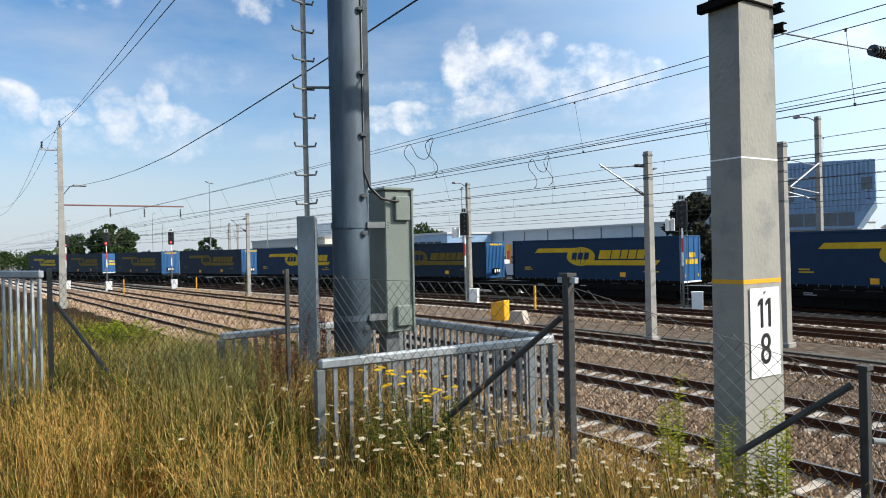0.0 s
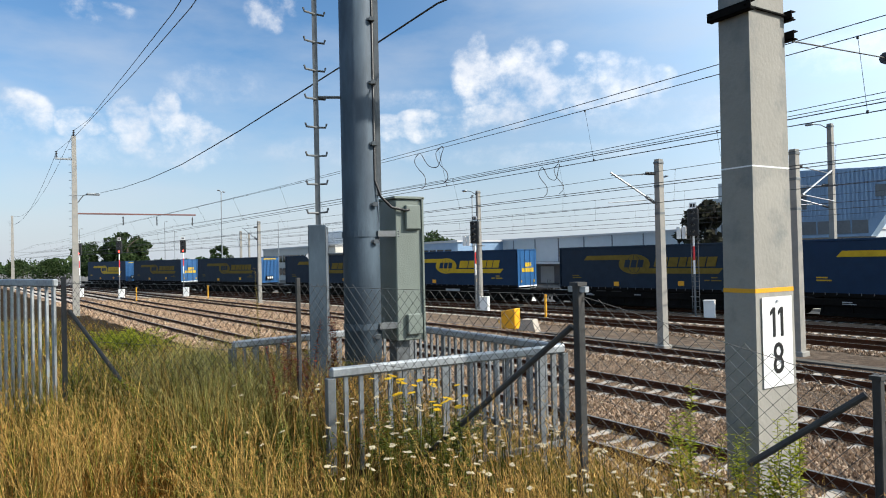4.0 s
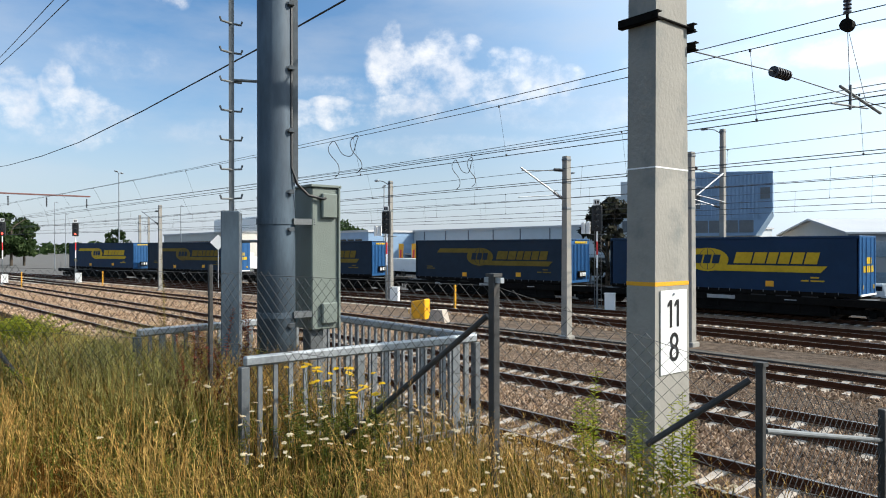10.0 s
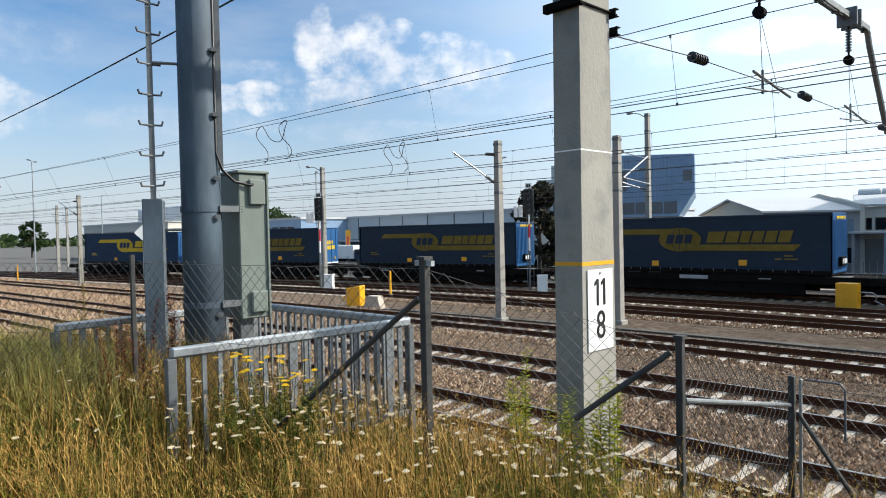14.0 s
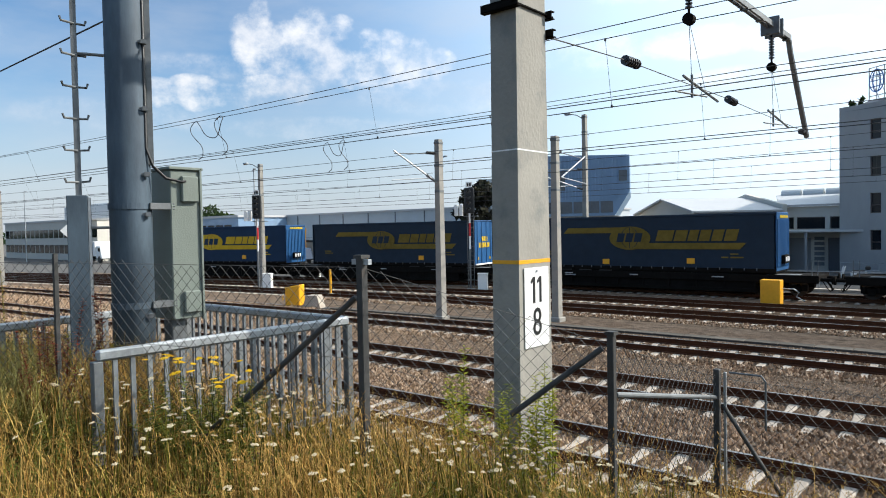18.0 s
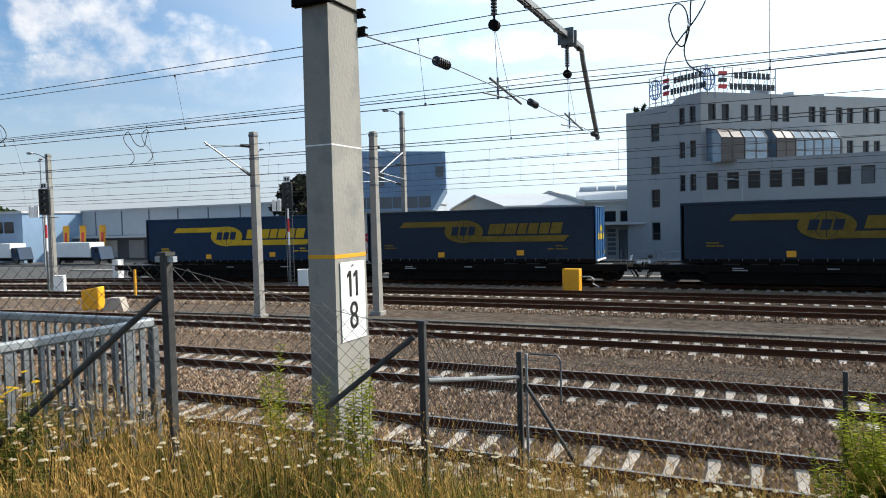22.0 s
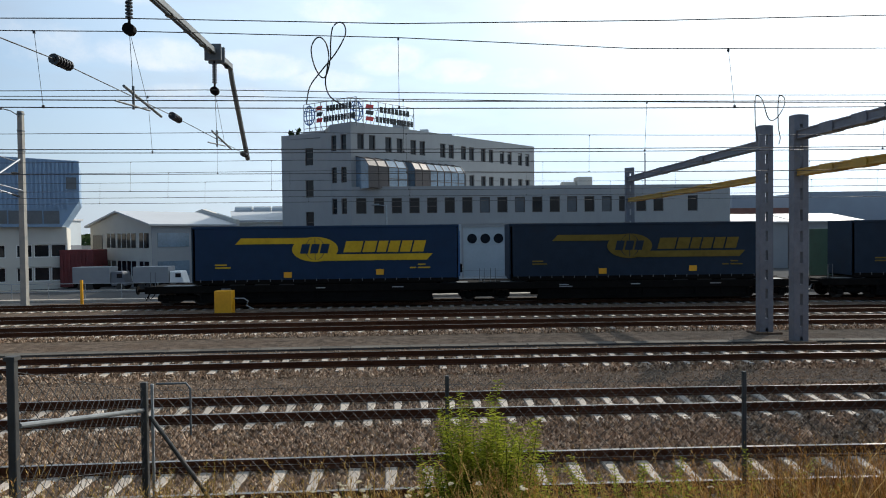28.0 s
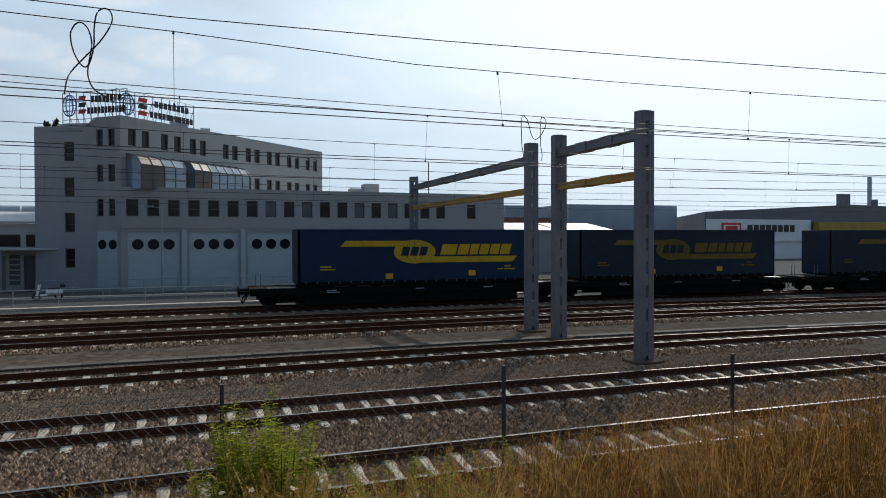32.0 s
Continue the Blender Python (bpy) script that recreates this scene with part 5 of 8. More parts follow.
def make_office():
    e = thing("office_building", "pale grey plastered office building with garage doors and stepped upper floors", "office building")
    # lower block, two tall levels
    fm, L = wall_frame(P2, PR)
    up = []
    x = 0.36
    for i in range(21):
        if i not in (18, 20):
            up.append((x, x + 0.83, 5.58, 6.84))
        x += 1.428
    garage = [(0.4 + i * 4.29, 4.02 + i * 4.29, 0.25, 4.43) for i in range(5)]
    bm = bms()
    wall_with_openings(bm, L, -0.1, 7.75, up + garage)
    bmesh.ops.transform(bm, matrix=fm, verts=bm.verts)
    part("front_wall", bm, M_PLASTER, e)
    for i, o in enumerate(up):
        window_unit(e, fm, o, transom=0.45 if i in (2, 3, 4) else 0.0, glass=M_BLIND if i in (7, 9, 12, 14) else None)
    bm = bms()
    box(bm, 0, L, -0.06, 0, 4.68, 4.8)
    bmesh.ops.transform(bm, matrix=fm, verts=bm.verts)
    part("string_course", bm, M_PLASTER, e)
    for g in garage:
        bm = bms()
        box(bm, g[0], g[1], 0.1, 0.2, g[2], g[3], 0.01)
        for k in range(1, 3):
            zz = g[2] + (g[3] - g[2]) * k / 3
            box(bm, g[0] + 0.02, g[1] - 0.02, 0.085, 0.1, zz - 0.015, zz + 0.015)
        bmesh.ops.transform(bm, matrix=fm, verts=bm.verts)
        door = part("garage_door", bm, M_PANEL, e, "pale blue-grey folding garage door with round windows")
        for k in range(3):
            cx = g[0] + 0.72 + k * 1.08
            bm = bms()
            tube(bm, [(cx, 0.06, 3.48), (cx, 0.13, 3.48)], 0.4, 24)
            bmesh.ops.transform(bm, matrix=fm, verts=bm.verts)
            part("round_window", bm, M_GLASS, door)
        bm = bms()
        box(bm, g[1] + 0.16, g[1] + 0.5, -0.08, 0.0, 0, 4.66, 0.02)
        bmesh.ops.transform(bm, matrix=fm, verts=bm.verts)
        part("pilaster", bm, M_PANEL, e)
    # chamfer and left wing
    for (p, q, zt, ops, doors2) in ((P1, P2, 12.95, [(0.06, 0.64, z, z + 1.28) for z in (5.58, 8.14, 10.76)] + [(1.1, 1.7, z, z + 1.28) for z in (5.58, 8.14, 10.76)], True),
                                    (P0, P1, 12.3, [(2.28, 3.05, z, z + 1.45) for z in (1.74, 4.4, 7.04, 9.7)], False)):
        m2, L2 = wall_frame(p, q)
        bm = bms()
        wall_with_openings(bm, L2, -0.1, zt, ops)
        bmesh.ops.transform(bm, matrix=m2, verts=bm.verts)
        part("wall", bm, M_PLASTER, e)
        for o in ops:
            window_unit(e, m2, o, transom=0.4)
        if doors2:
            bm = bms()
            box(bm, 0.1, L2 - 0.3, -0.05, -0.0, 0.2, 4.43, 0.01)
            bmesh.ops.transform(bm, matrix=m2, verts=bm.verts)
            d = part("garage_door", bm, M_PANEL, e, "pale blue-grey side door with two round windows")
            for cx in (0.56, 1.5):
                bm = bms()
                tube(bm, [(cx, -0.08, 3.48), (cx, 0.0, 3.48)], 0.36, 24)
                bmesh.ops.transform(bm, matrix=m2, verts=bm.verts)
                part("round_window", bm, M_GLASS, d)
    # upper floors, running back from the corner
    m3, L3 = wall_frame(P2, PU)
    tops, mids = [], []
    xs = [0.67, 1.88, 3.64, 4.91, 6.5, 7.58]
    x = 10.15
    while x < L3 - 1.2:
        xs += [x, x + 1.0 + 0.01 * x]
        x += 2.62 + 0.014 * x
    for i, x in enumerate(xs):
        tops.append((x, x + 0.68, 10.86, 12.12))
        if x > 12:
            mids.append((x, x + 0.68, 8.2, 9.46))
    bm = bms()
    wall_with_openings(bm, L3, 7.4, 13.0, tops + mids)
    bmesh.ops.transform(bm, matrix=m3, verts=bm.verts)
    part("upper_wall", bm, M_PLASTER, e)
    for o in tops + mids:
        window_unit(e, m3, o)
    # conservatory bays on the terrace
    for (a, b) in ((0.5, 4.6), (5.5, 11.6)):
        bm = bms()
        n = max(3, int((b - a) / 0.85))
        for k in range(n + 1):
            xx = a + (b - a) * k / n
            box(bm, xx - 0.04, xx + 0.04, -1.7, -1.62, 7.6, 9.35)
            tube(bm, [(xx, -1.66, 9.35), (xx, -1.2, 9.95), (xx, 0, 10.25)], 0.04, 6)
        for zz in (7.65, 8.4, 9.33):
            box(bm, a, b, -1.7, -1.63, zz, zz + 0.06)
        bmesh.ops.transform(bm, matrix=m3, verts=bm.verts)
        c = part("conservatory", bm, M_FRAME, e, "glazed bay with a sloping glass roof")
        for k in range(n):
            x0 = a + (b - a) * k / n + 0.05
            x1 = a + (b - a) * (k + 1) / n - 0.05
            bm = bms()
            box(bm, x0, x1, -1.67, -1.655, 7.7, 9.33)
            vs = [bm.verts.new(p) for p in ((x0, -1.63, 9.37), (x1, -1.63, 9.37), (x1, -1.2, 9.93), (x0, -1.2, 9.93))]
            bm.faces.new(vs)
            vs2 = [bm.verts.new(p) for p in ((x0, -1.2, 9.94), (x1, -1.2, 9.94), (x1, 0, 10.23), (x0, 0, 10.23))]
            bm.faces.new(vs2)
            bmesh.ops.transform(bm, matrix=m3, verts=bm.verts)
            part("pane", bm, M_GLASSB if k > 1 else M_FRAME, c)
        for xx in (a, b):
            bm = bms()
            vs = [bm.verts.new(p) for p in ((xx, -1.66, 7.6), (xx, 0, 7.6), (xx, 0, 10.25), (xx, -1.2, 9.95), (xx, -1.66, 9.35))]
            bm.faces.new(vs)
            bmesh.ops.transform(bm, matrix=m3, verts=bm.verts)
            part("end_pane", bm, M_GLASSB, c)
    # body and flat roofs behind the walls
    bm = bms()
    prism(bm, [(P2[0] + 0.5, P2[1] + 0.35), (PR[0] - 0.05, PR[1] + 0.35), (PR[0] + 2, PR[1] + 14), (P2[0] + 8, P2[1] + 14)], -0.1, 7.6)
    part("lower_block", bm, M_PLASTER, e)
    bm = bms()
    prism(bm, [(P0[0] + 0.2, P0[1] + 0.3), (P1[0] + 0.1, P1[1] + 0.35), (P2[0] + 0.02, P2[1] + 0.5), (PU[0] - 0.3, PU[1] + 0.1), (PU[0] - 8, PU[1] + 8), (P0[0] - 1, P0[1] + 12)], 0, 11.9)
    part("upper_block", bm, M_PLASTER, e)
    bm = bms()
    prism(bm, [(P1[0] - 0.1, P1[1] + 0.35), (P2[0] + 0.02, P2[1] + 0.35), (PU[0] - 0.2, PU[1]), (PU[0] - 7, PU[1] + 7), (P1[0] - 3, P1[1] + 10)], 11.9, 12.94)
    part("roof", bm, M_PLASTER, e)
    bm = bms()
    q = [(-10.6, 57.95, 11.95), (-7.5, 56.6, 11.95), (-7.2, 57.6, 12.7), (-9.0, 58.5, 12.7)]
    vs = [bm.verts.new(p) for p in q]
    bm.faces.new(vs)
    r = bmesh.ops.extrude_face_region(bm, geom=bm.faces[:])
    bmesh.ops.translate(bm, vec=(0, 0.3, -0.2), verts=[v for v in r["geom"] if isinstance(v, bmesh.types.BMVert)])
    part("sloping_skylight", bm, M_DARKROOF, e)
    # roof plant and a terrace rail
    for (x0, x1, y0, y1, h) in ((-1.6, -0.2, 60.5, 62, 0.9), (0.8, 1.6, 62.5, 63.5, 0.8), (2.2, 3.8, 63.5, 65, 0.5)):
        bm = bms()
        box(bm, x0, x1, y0, y1, 12.7, 12.7 + h, 0.03)
        part("roof_unit", bm, M_HALL, e)
    bm = bms()
    box(bm, 14.0, 15.3, 57, 58.4, 7.5, 8.6, 0.05)
    box(bm, 12.8, 14.0, 57.3, 58.2, 7.5, 8.2, 0.05)
    part("roof_unit", bm, M_LIGHTWALL, e)
    bm = bms()
    tube(bm, [(19.8, 57, 7.4), (19.8, 57, 10.6)], 0.05, 6)
    tube(bm, [(18.9, 57.5, 7.4), (18.9, 57.5, 9.4)], 0.1, 8)
    part("roof_pipe", bm, M_GALVD, e)
    return e


make_office()


def make_roof_sign():
    """Two lattice frames with plain bars in place of the company's name, red arrows and a blue globe."""
    for p, q in ((P1, P2), (P2, PU)):
        m, L = wall_frame(p, q)
        if p == P1:
            m = m @ Matrix.Translation((-3.4, 0, 0))
            L = 5.9
        else:
            L = 7.3
        e = thing("roof_sign", "roof sign of dark bars, red arrows and blue globe on lattice", "roof sign", "roof signs")
        bm = bms()
        n = 9
        for k in range(n + 1):
            x = L * k / n
            tube(bm, [(x, 0.4, 12.65), (x, 0.4, 15.0)], 0.035, 5)
            tube(bm, [(x, 1.4, 12.65), (x, 0.4, 14.6)], 0.025, 5)
        for z in (12.95, 13.6, 14.3, 15.0):
            tube(bm, [(0, 0.4, z), (L, 0.4, z)], 0.03, 5)
        bmesh.ops.transform(bm, matrix=m, verts=bm.verts)
        part("lattice", bm, M_GALV, e)
        for (x0, x1, z0) in ((0.46, 0.93, 14.15), (0.40, 0.99, 13.3)):
            cnt = 8 if z0 > 14 else 11
            w = (x1 - x0) * L / cnt
            for k in range(cnt):
                bm = bms()
                box(bm, x0 * L + k * w, x0 * L + (k + 0.72) * w, 0.3, 0.36, z0, z0 + 0.48)
                bmesh.ops.transform(bm, matrix=m, verts=bm.verts)
                part("word_bar", bm, M_BLACKPAINT, e)
        for k, z in enumerate((13.35, 13.85, 14.35)):
            bm = bms()
            slanted(bm, 0.25 * L, 0.36 * L, z, z + 0.34, 0.1, 0.36)
            bmesh.ops.transform(bm, matrix=m, verts=bm.verts)
            part("arrow_bar", bm, M_RED if k != 1 else M_BLACKPAINT, e)
        bm = bms()
        for rx in (0.62, 0.32):
            ring = []
            for k in range(24):
                a = 2 * math.pi * k / 24
                ring.append((0.12 * L + rx * math.cos(a), 0.32, 14.0 + 0.8 * math.sin(a)))
            tube(bm, ring + [ring[0]], 0.045, 5, caps=False)
        for z in (13.6, 14.0, 14.4):
            tube(bm, [(0.12 * L - 0.55, 0.32, z), (0.12 * L + 0.55, 0.32, z)], 0.035, 5)
        bmesh.ops.transform(bm, matrix=m, verts=bm.verts)
        part("globe", bm, mat("sign_blue", (0.05, 0.15, 0.4), 0.5), e)


make_roof_sign()


def put(bm, m):
    bmesh.ops.transform(bm, matrix=m, verts=bm.verts)


def make_blue_tower():
    """White two-storey office that carries a box of blue ribbed sheet."""
    M = Matrix.Translation((-26.2, 55.0, -0.2)) @ Matrix.Rotation(radians(25), 4, "Z")
    W = -13.4
    e = thing("blue_clad_office", "white office with window bands under a tall blue ribbed upper storey", "office building")
    wins = []
    for z0, z1 in ((0.75, 1.85), (2.6, 3.6)):
        for g in range(3):
            for k in range(3):
                x0 = W + 0.9 + g * 4.05 + k * 1.15
                wins.append((x0, x0 + 1.05, z0, z1))
    bm = bms()
    wall_with_openings(bm, -W - 1.0, 0, 4.95, [(a - W, b - W, c, d) for a, b, c, d in wins])
    put(bm, M @ Matrix.Translation((W, 0, 0)))
    part("white_wall", bm, M_LIGHTWALL, e)
    for o in wins:
        window_unit(e, M, o, rim=M_WHITE)
    bm = bms()
    box(bm, W, -1.05, 0.31, 14, 0, 4.95)
    put(bm, M)
    part("core", bm, M_LIGHTWALL, e)
    # blue upper part with a cut-off lower corner
    B = -10.1
    out = [(B, 4.95), (-1.3, 4.95), (-0.05, 7.0), (-0.05, 10.1), (B, 10.4)]
    bm = bms()
    a = [bm.verts.new((x, -0.5, z)) for x, z in out]
    b = [bm.verts.new((x, 13, z)) for x, z in out]
    bm.faces.new(a), bm.faces.new(b[::-1])
    for k in range(5):
        bm.faces.new((a[(k + 1) % 5], a[k], b[k], b[(k + 1) % 5]))
    put(bm, M)
    part("blue_body", bm, M_BLUECLAD, e)
    n = 34
    for k in range(n):
        x = B + 0.15 + k * (-B - 0.3) / n
        zb = 6.35 if x < -0.9 else 7.1
        bm = bms()
        box(bm, x, x + 0.14, -0.6, -0.5, zb, 10.12)
        put(bm, M)
        part("rib", bm, M_BLUECLAD, e)
    for k in range(7):
        x = B + 0.7 + k * 1.15
        bm = bms()
        box(bm, x, x + 1.05, -0.55, -0.495, 5.2, 6.2)
        put(bm, M)
        part("window", bm, M_BLIND, e)
    for x0, x1, z0, z1 in ((-0.95, -0.25, 7.9, 8.8), (-6.1, -5.5, 7.2, 8.9)):
        bm = bms()
        box(bm, x0, x1, -0.63, -0.49, z0, z1)
        put(bm, M)
        part("window", bm, M_BLIND, e)
    for x0, x1, z1 in ((-12.1, -10.12, 9.75), (-13.4, -12.12, 8.5)):
        bm = bms()
        box(bm, x0, x1, -0.3, 9.0, 4.96, z1)
        put(bm, M)
        part("stepped_storey", bm, M_HALL, e, "pale grey lower storey beside the blue box")
        for k in range(2):
            bm = bms()
            box(bm, x0 + 0.15 + k * 0.55, x0 + 0.6 + k * 0.55, -0.36, -0.28, 5.3, 6.3)
            put(bm, M)
            part("window", bm, M_BLIND, e)


make_blue_tower()


def make_gable_hall(x, y, turn, gw, depth, eave, ridge, name, label, windows=True):
    """Hall whose near corner stands at x, y: gable to one hand, long side to the other."""
    M = Matrix.Translation((x, y, 0)) @ Matrix.Rotation(radians(turn), 4, "Z")
    e = thing(name, label, "industrial hall")
    bm = bms()
    out = [(-gw, -0.1), (0, -0.1), (0, eave), (-gw / 2, ridge), (-gw, eave)]
    a = [bm.verts.new((u, 0, z)) for u, z in out]
    b = [bm.verts.new((u, depth, z)) for u, z in out]
    bm.faces.new(a), bm.faces.new(b[::-1])
    for k in range(5):
        bm.faces.new((a[(k + 1) % 5], a[k], b[k], b[(k + 1) % 5]))
    put(bm, M)
    part("body", bm, M_LIGHTWALL, e)
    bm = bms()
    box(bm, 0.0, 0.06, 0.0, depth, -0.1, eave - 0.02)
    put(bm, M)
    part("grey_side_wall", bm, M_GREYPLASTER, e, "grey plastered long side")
    for s in (0, 1):
        bm = bms()
        u0, u1 = (-gw / 2, 0.35) if s else (-gw - 0.35, -gw / 2)
        z0, z1 = (ridge, eave - 0.15) if s else (eave - 0.15, ridge)
        q = [bm.verts.new(p) for p in ((u0, -0.35, z0 + 0.02), (u1, -0.35, z1 + 0.02), (u1, depth, z1 + 0.02), (u0, depth, z0 + 0.02))]
        bm.faces.new(q)
        r = bmesh.ops.extrude_face_region(bm, geom=bm.faces[:])
        bmesh.ops.translate(bm, vec=(0, 0, 0.14), verts=[v for v in r["geom"] if isinstance(v, bmesh.types.BMVert)])
        put(bm, M)
        part("roof", bm, M_ROOF, e)
    if windows:
        for z0, z1 in ((0.8, 2.0), (3.05, 4.2)):
            for u0, u1 in ((-6.9, -5.55), (-5.15, -3.85), (-3.65, -2.35), (-1.75, -0.4)):
                bm = bms()
                box(bm, u0, u1, -0.04, 0.03, z0, z1)
                put(bm, M)
                part("window", bm, M_GLASS, e)
                bm = bms()
                box(bm, (u0 + u1) / 2 - 0.03, (u0 + u1) / 2 + 0.03, -0.06, -0.03, z0, z1)
                put(bm, M)
                part("window_bar", bm, M_WHITE, e)
            for v0, v1 in ((0.45, 3.1), (4.15, 7.0)):
                bm = bms()
                box(bm, 0.02, 0.11, v0, v1, z0 + 0.05, z1)
                put(bm, M)
                part("window", bm, M_GLASSB if z0 > 2 or v0 < 1 else M_GLASS, e, "blue-grey blinded window band")
        # flat dark sheet that stands for a shaded recess with a window
        for u0 in (-9.3,):
            bm = bms()
            box(bm, u0, u0 + 1.6, -0.05, 0.02, 0.1, 4.1)
            put(bm, M)
            part("window", bm, M_GLASS, e)
    return e


make_gable_hall(-19.88, 52.8, -40, 9.8, 7.5, 4.87, 5.88, "gabled_hall", "cream gabled hall with window bands and white roof")


def make_annex():
    """Parapet wall at the hall's end, and the lower wing with a porch and barrel rooflights behind it."""
    e = thing("hall_annex", "pale wing with a flat porch and barrel rooflights", "industrial hall")
    M = Matrix.Translation((-15.05, 58.6, 0)) @ Matrix.Rotation(radians(-40), 4, "Z")
    bm = bms()
    out = [(-9.8, 0), (0.1, 0), (0.1, 5.3), (-4.9, 6.35), (-9.8, 5.3)]
    a = [bm.verts.new((u, -0.02, z)) for u, z in out]
    b = [bm.verts.new((u, 0.35, z)) for u, z in out]
    bm.faces.new(a), bm.faces.new(b[::-1])
    for k in range(5):
        bm.faces.new((a[(k + 1) % 5], a[k], b[k], b[(k + 1) % 5]))
    put(bm, M)
    part("parapet_wall", bm, M_LIGHTWALL, e)
    wins = [(0.3, 0.75, 3.3, 4.25), (0.95, 3.0, 3.3, 4.25), (3.35, 5.0, 3.3, 4.25)]
    fm, L = wall_frame((-15.3, 60.0), (-9.3, 60.0))
    bm = bms()
    wall_with_openings(bm, L, -0.1, 5.1, wins + [(0.2, 2.0, 0.0, 2.6), (3.2, 5.6, 0.0, 2.6)])
    put(bm, fm)
    part("wall", bm, M_LIGHTWALL, e)
    for o in wins:
        window_unit(e, fm, o)
    for x0, x1, m in ((0.2, 2.0, M_GREYPLASTER), (3.2, 5.6, M_DARKROOF)):
        bm = bms()
        box(bm, x0, x1, 0.15, 0.22, 0.0, 2.6)
        put(bm, fm)
        part("shutter", bm, m, e)
    for k in range(6):
        bm = bms()
        box(bm, 2.25, 2.95, -0.06, 0.0, 0.4 + k * 0.4, 0.68 + k * 0.4)
        put(bm, fm)
        part("louvre", bm, M_DARKROOF, e)
    bm = bms()
    box(bm, -0.2, L, -2.6, 0.0, 3.05, 3.22, 0.02)
    put(bm, fm)
    part("porch_roof", bm, M_ROOF, e)
    for x in (0.0, 2.1):
        bm = bms()
        box(bm, x, x + 0.18, -2.5, -2.32, -0.05, 3.05)
        put(bm, fm)
        part("porch_post", bm, M_GREYPLASTER, e)
    bm = bms()
    vs = [bm.verts.new(p) for p in ((-15.6, 59.7, 5.1), (-9.0, 59.7, 5.1), (-9.0, 72, 6.4), (-19.0, 72, 6.4))]
    bm.faces.new(vs)
    r = bmesh.ops.extrude_face_region(bm, geom=bm.faces[:])
    bmesh.ops.translate(bm, vec=(0, 0, 0.16), verts=[v for v in r["geom"] if isinstance(v, bmesh.types.BMVert)])
    bmesh.ops.recalc_face_normals(bm, faces=bm.faces)
    part("roof", bm, M_ROOF, e)
    for k in range(4):
        bm = bms()
        x = -18.2 + k * 1.9
        ring = [(x + 1.7 * f, 71.0 + 0.55 * math.cos(q), 6.35 + 0.62 * math.sin(q)) for f in (0, 1) for q in [math.pi * i / 8 for i in range(9)]]
        vs = [bm.verts.new(p) for p in ring]
        for i in range(8):
            bm.faces.new((vs[i], vs[i + 1], vs[i + 10], vs[i + 9]))
        bm.faces.new(vs[:9]), bm.faces.new(vs[9:][::-1])
        part("barrel_rooflight", bm, M_HALL, e)


make_annex()


def make_long_hall():
    e = thing("long_hall", "long pale grey metal hall with dark loading bays below", "industrial hall")
    bm = bms()
    box(bm, -150, -43, 60, 90, 3.0, 6.1)
    part("upper_wall", bm, M_HALL, e)
    for k in range(22):
        x = -148 + k * 4.9
        bm = bms()
        box(bm, x, x + 0.12, 59.92, 60.0, 3.0, 6.1)
        part("wall_joint", bm, M_DARKROOF, e)
    bm = bms()
    box(bm, -150, -43, 62, 90, -0.1, 3.0)
    part("lower_wall", bm, M_DARKROOF, e)
    bm = bms()
    box(bm, -150.2, -42.8, 59.8, 90.2, 6.1, 6.35)
    part("roof", bm, M_ROOF, e)
    bm = bms()
    box(bm, -140, -44, 58.4, 60.0, 2.7, 2.95)
    part("canopy", bm, M_HALL, e)
    for k in range(20):
        bm = bms()
        x = -142 + k * 5.1
        box(bm, x, x + 2.8, 61.9, 62.0, 0.0, 2.3)
        part("loading_door", bm, M_HALL if k % 3 else M_WHITE, e)


make_long_hall()


def make_low_office():
    e = thing("low_office", "low white and grey office with ribbon windows behind the train", "office building")
    for (x0, x1, y0, h, m) in ((-150, -108, 44, 6.3, M_LIGHTWALL), (-108, -82, 52, 6.0, M_BLUECLAD)):
        bm = bms()
        box(bm, x0, x1, y0, y0 + 12, -0.1, h)
        part("block", bm, m, e)
        for z in (1.0, 3.6):
            for k in range(int((x1 - x0) / 2.2)):
                bm = bms()
                box(bm, x0 + 0.5 + k * 2.2, x0 + 2.3 + k * 2.2, y0 - 0.05, y0 + 0.02, z, z + 1.4)
                part("window", bm, M_GLASS, e)
        bm = bms()
        box(bm, x0 - 0.2, x1 + 0.2, y0 - 0.2, y0 + 12.2, h, h + 0.3)
        part("roof", bm, M_ROOF, e)
    bm = bms()
    box(bm, -118, -96, 43, 43.6, 6.3, 8.6, 0.2)
    part("roof_board", bm, M_WHITE, e, "long white roof board")


make_low_office()


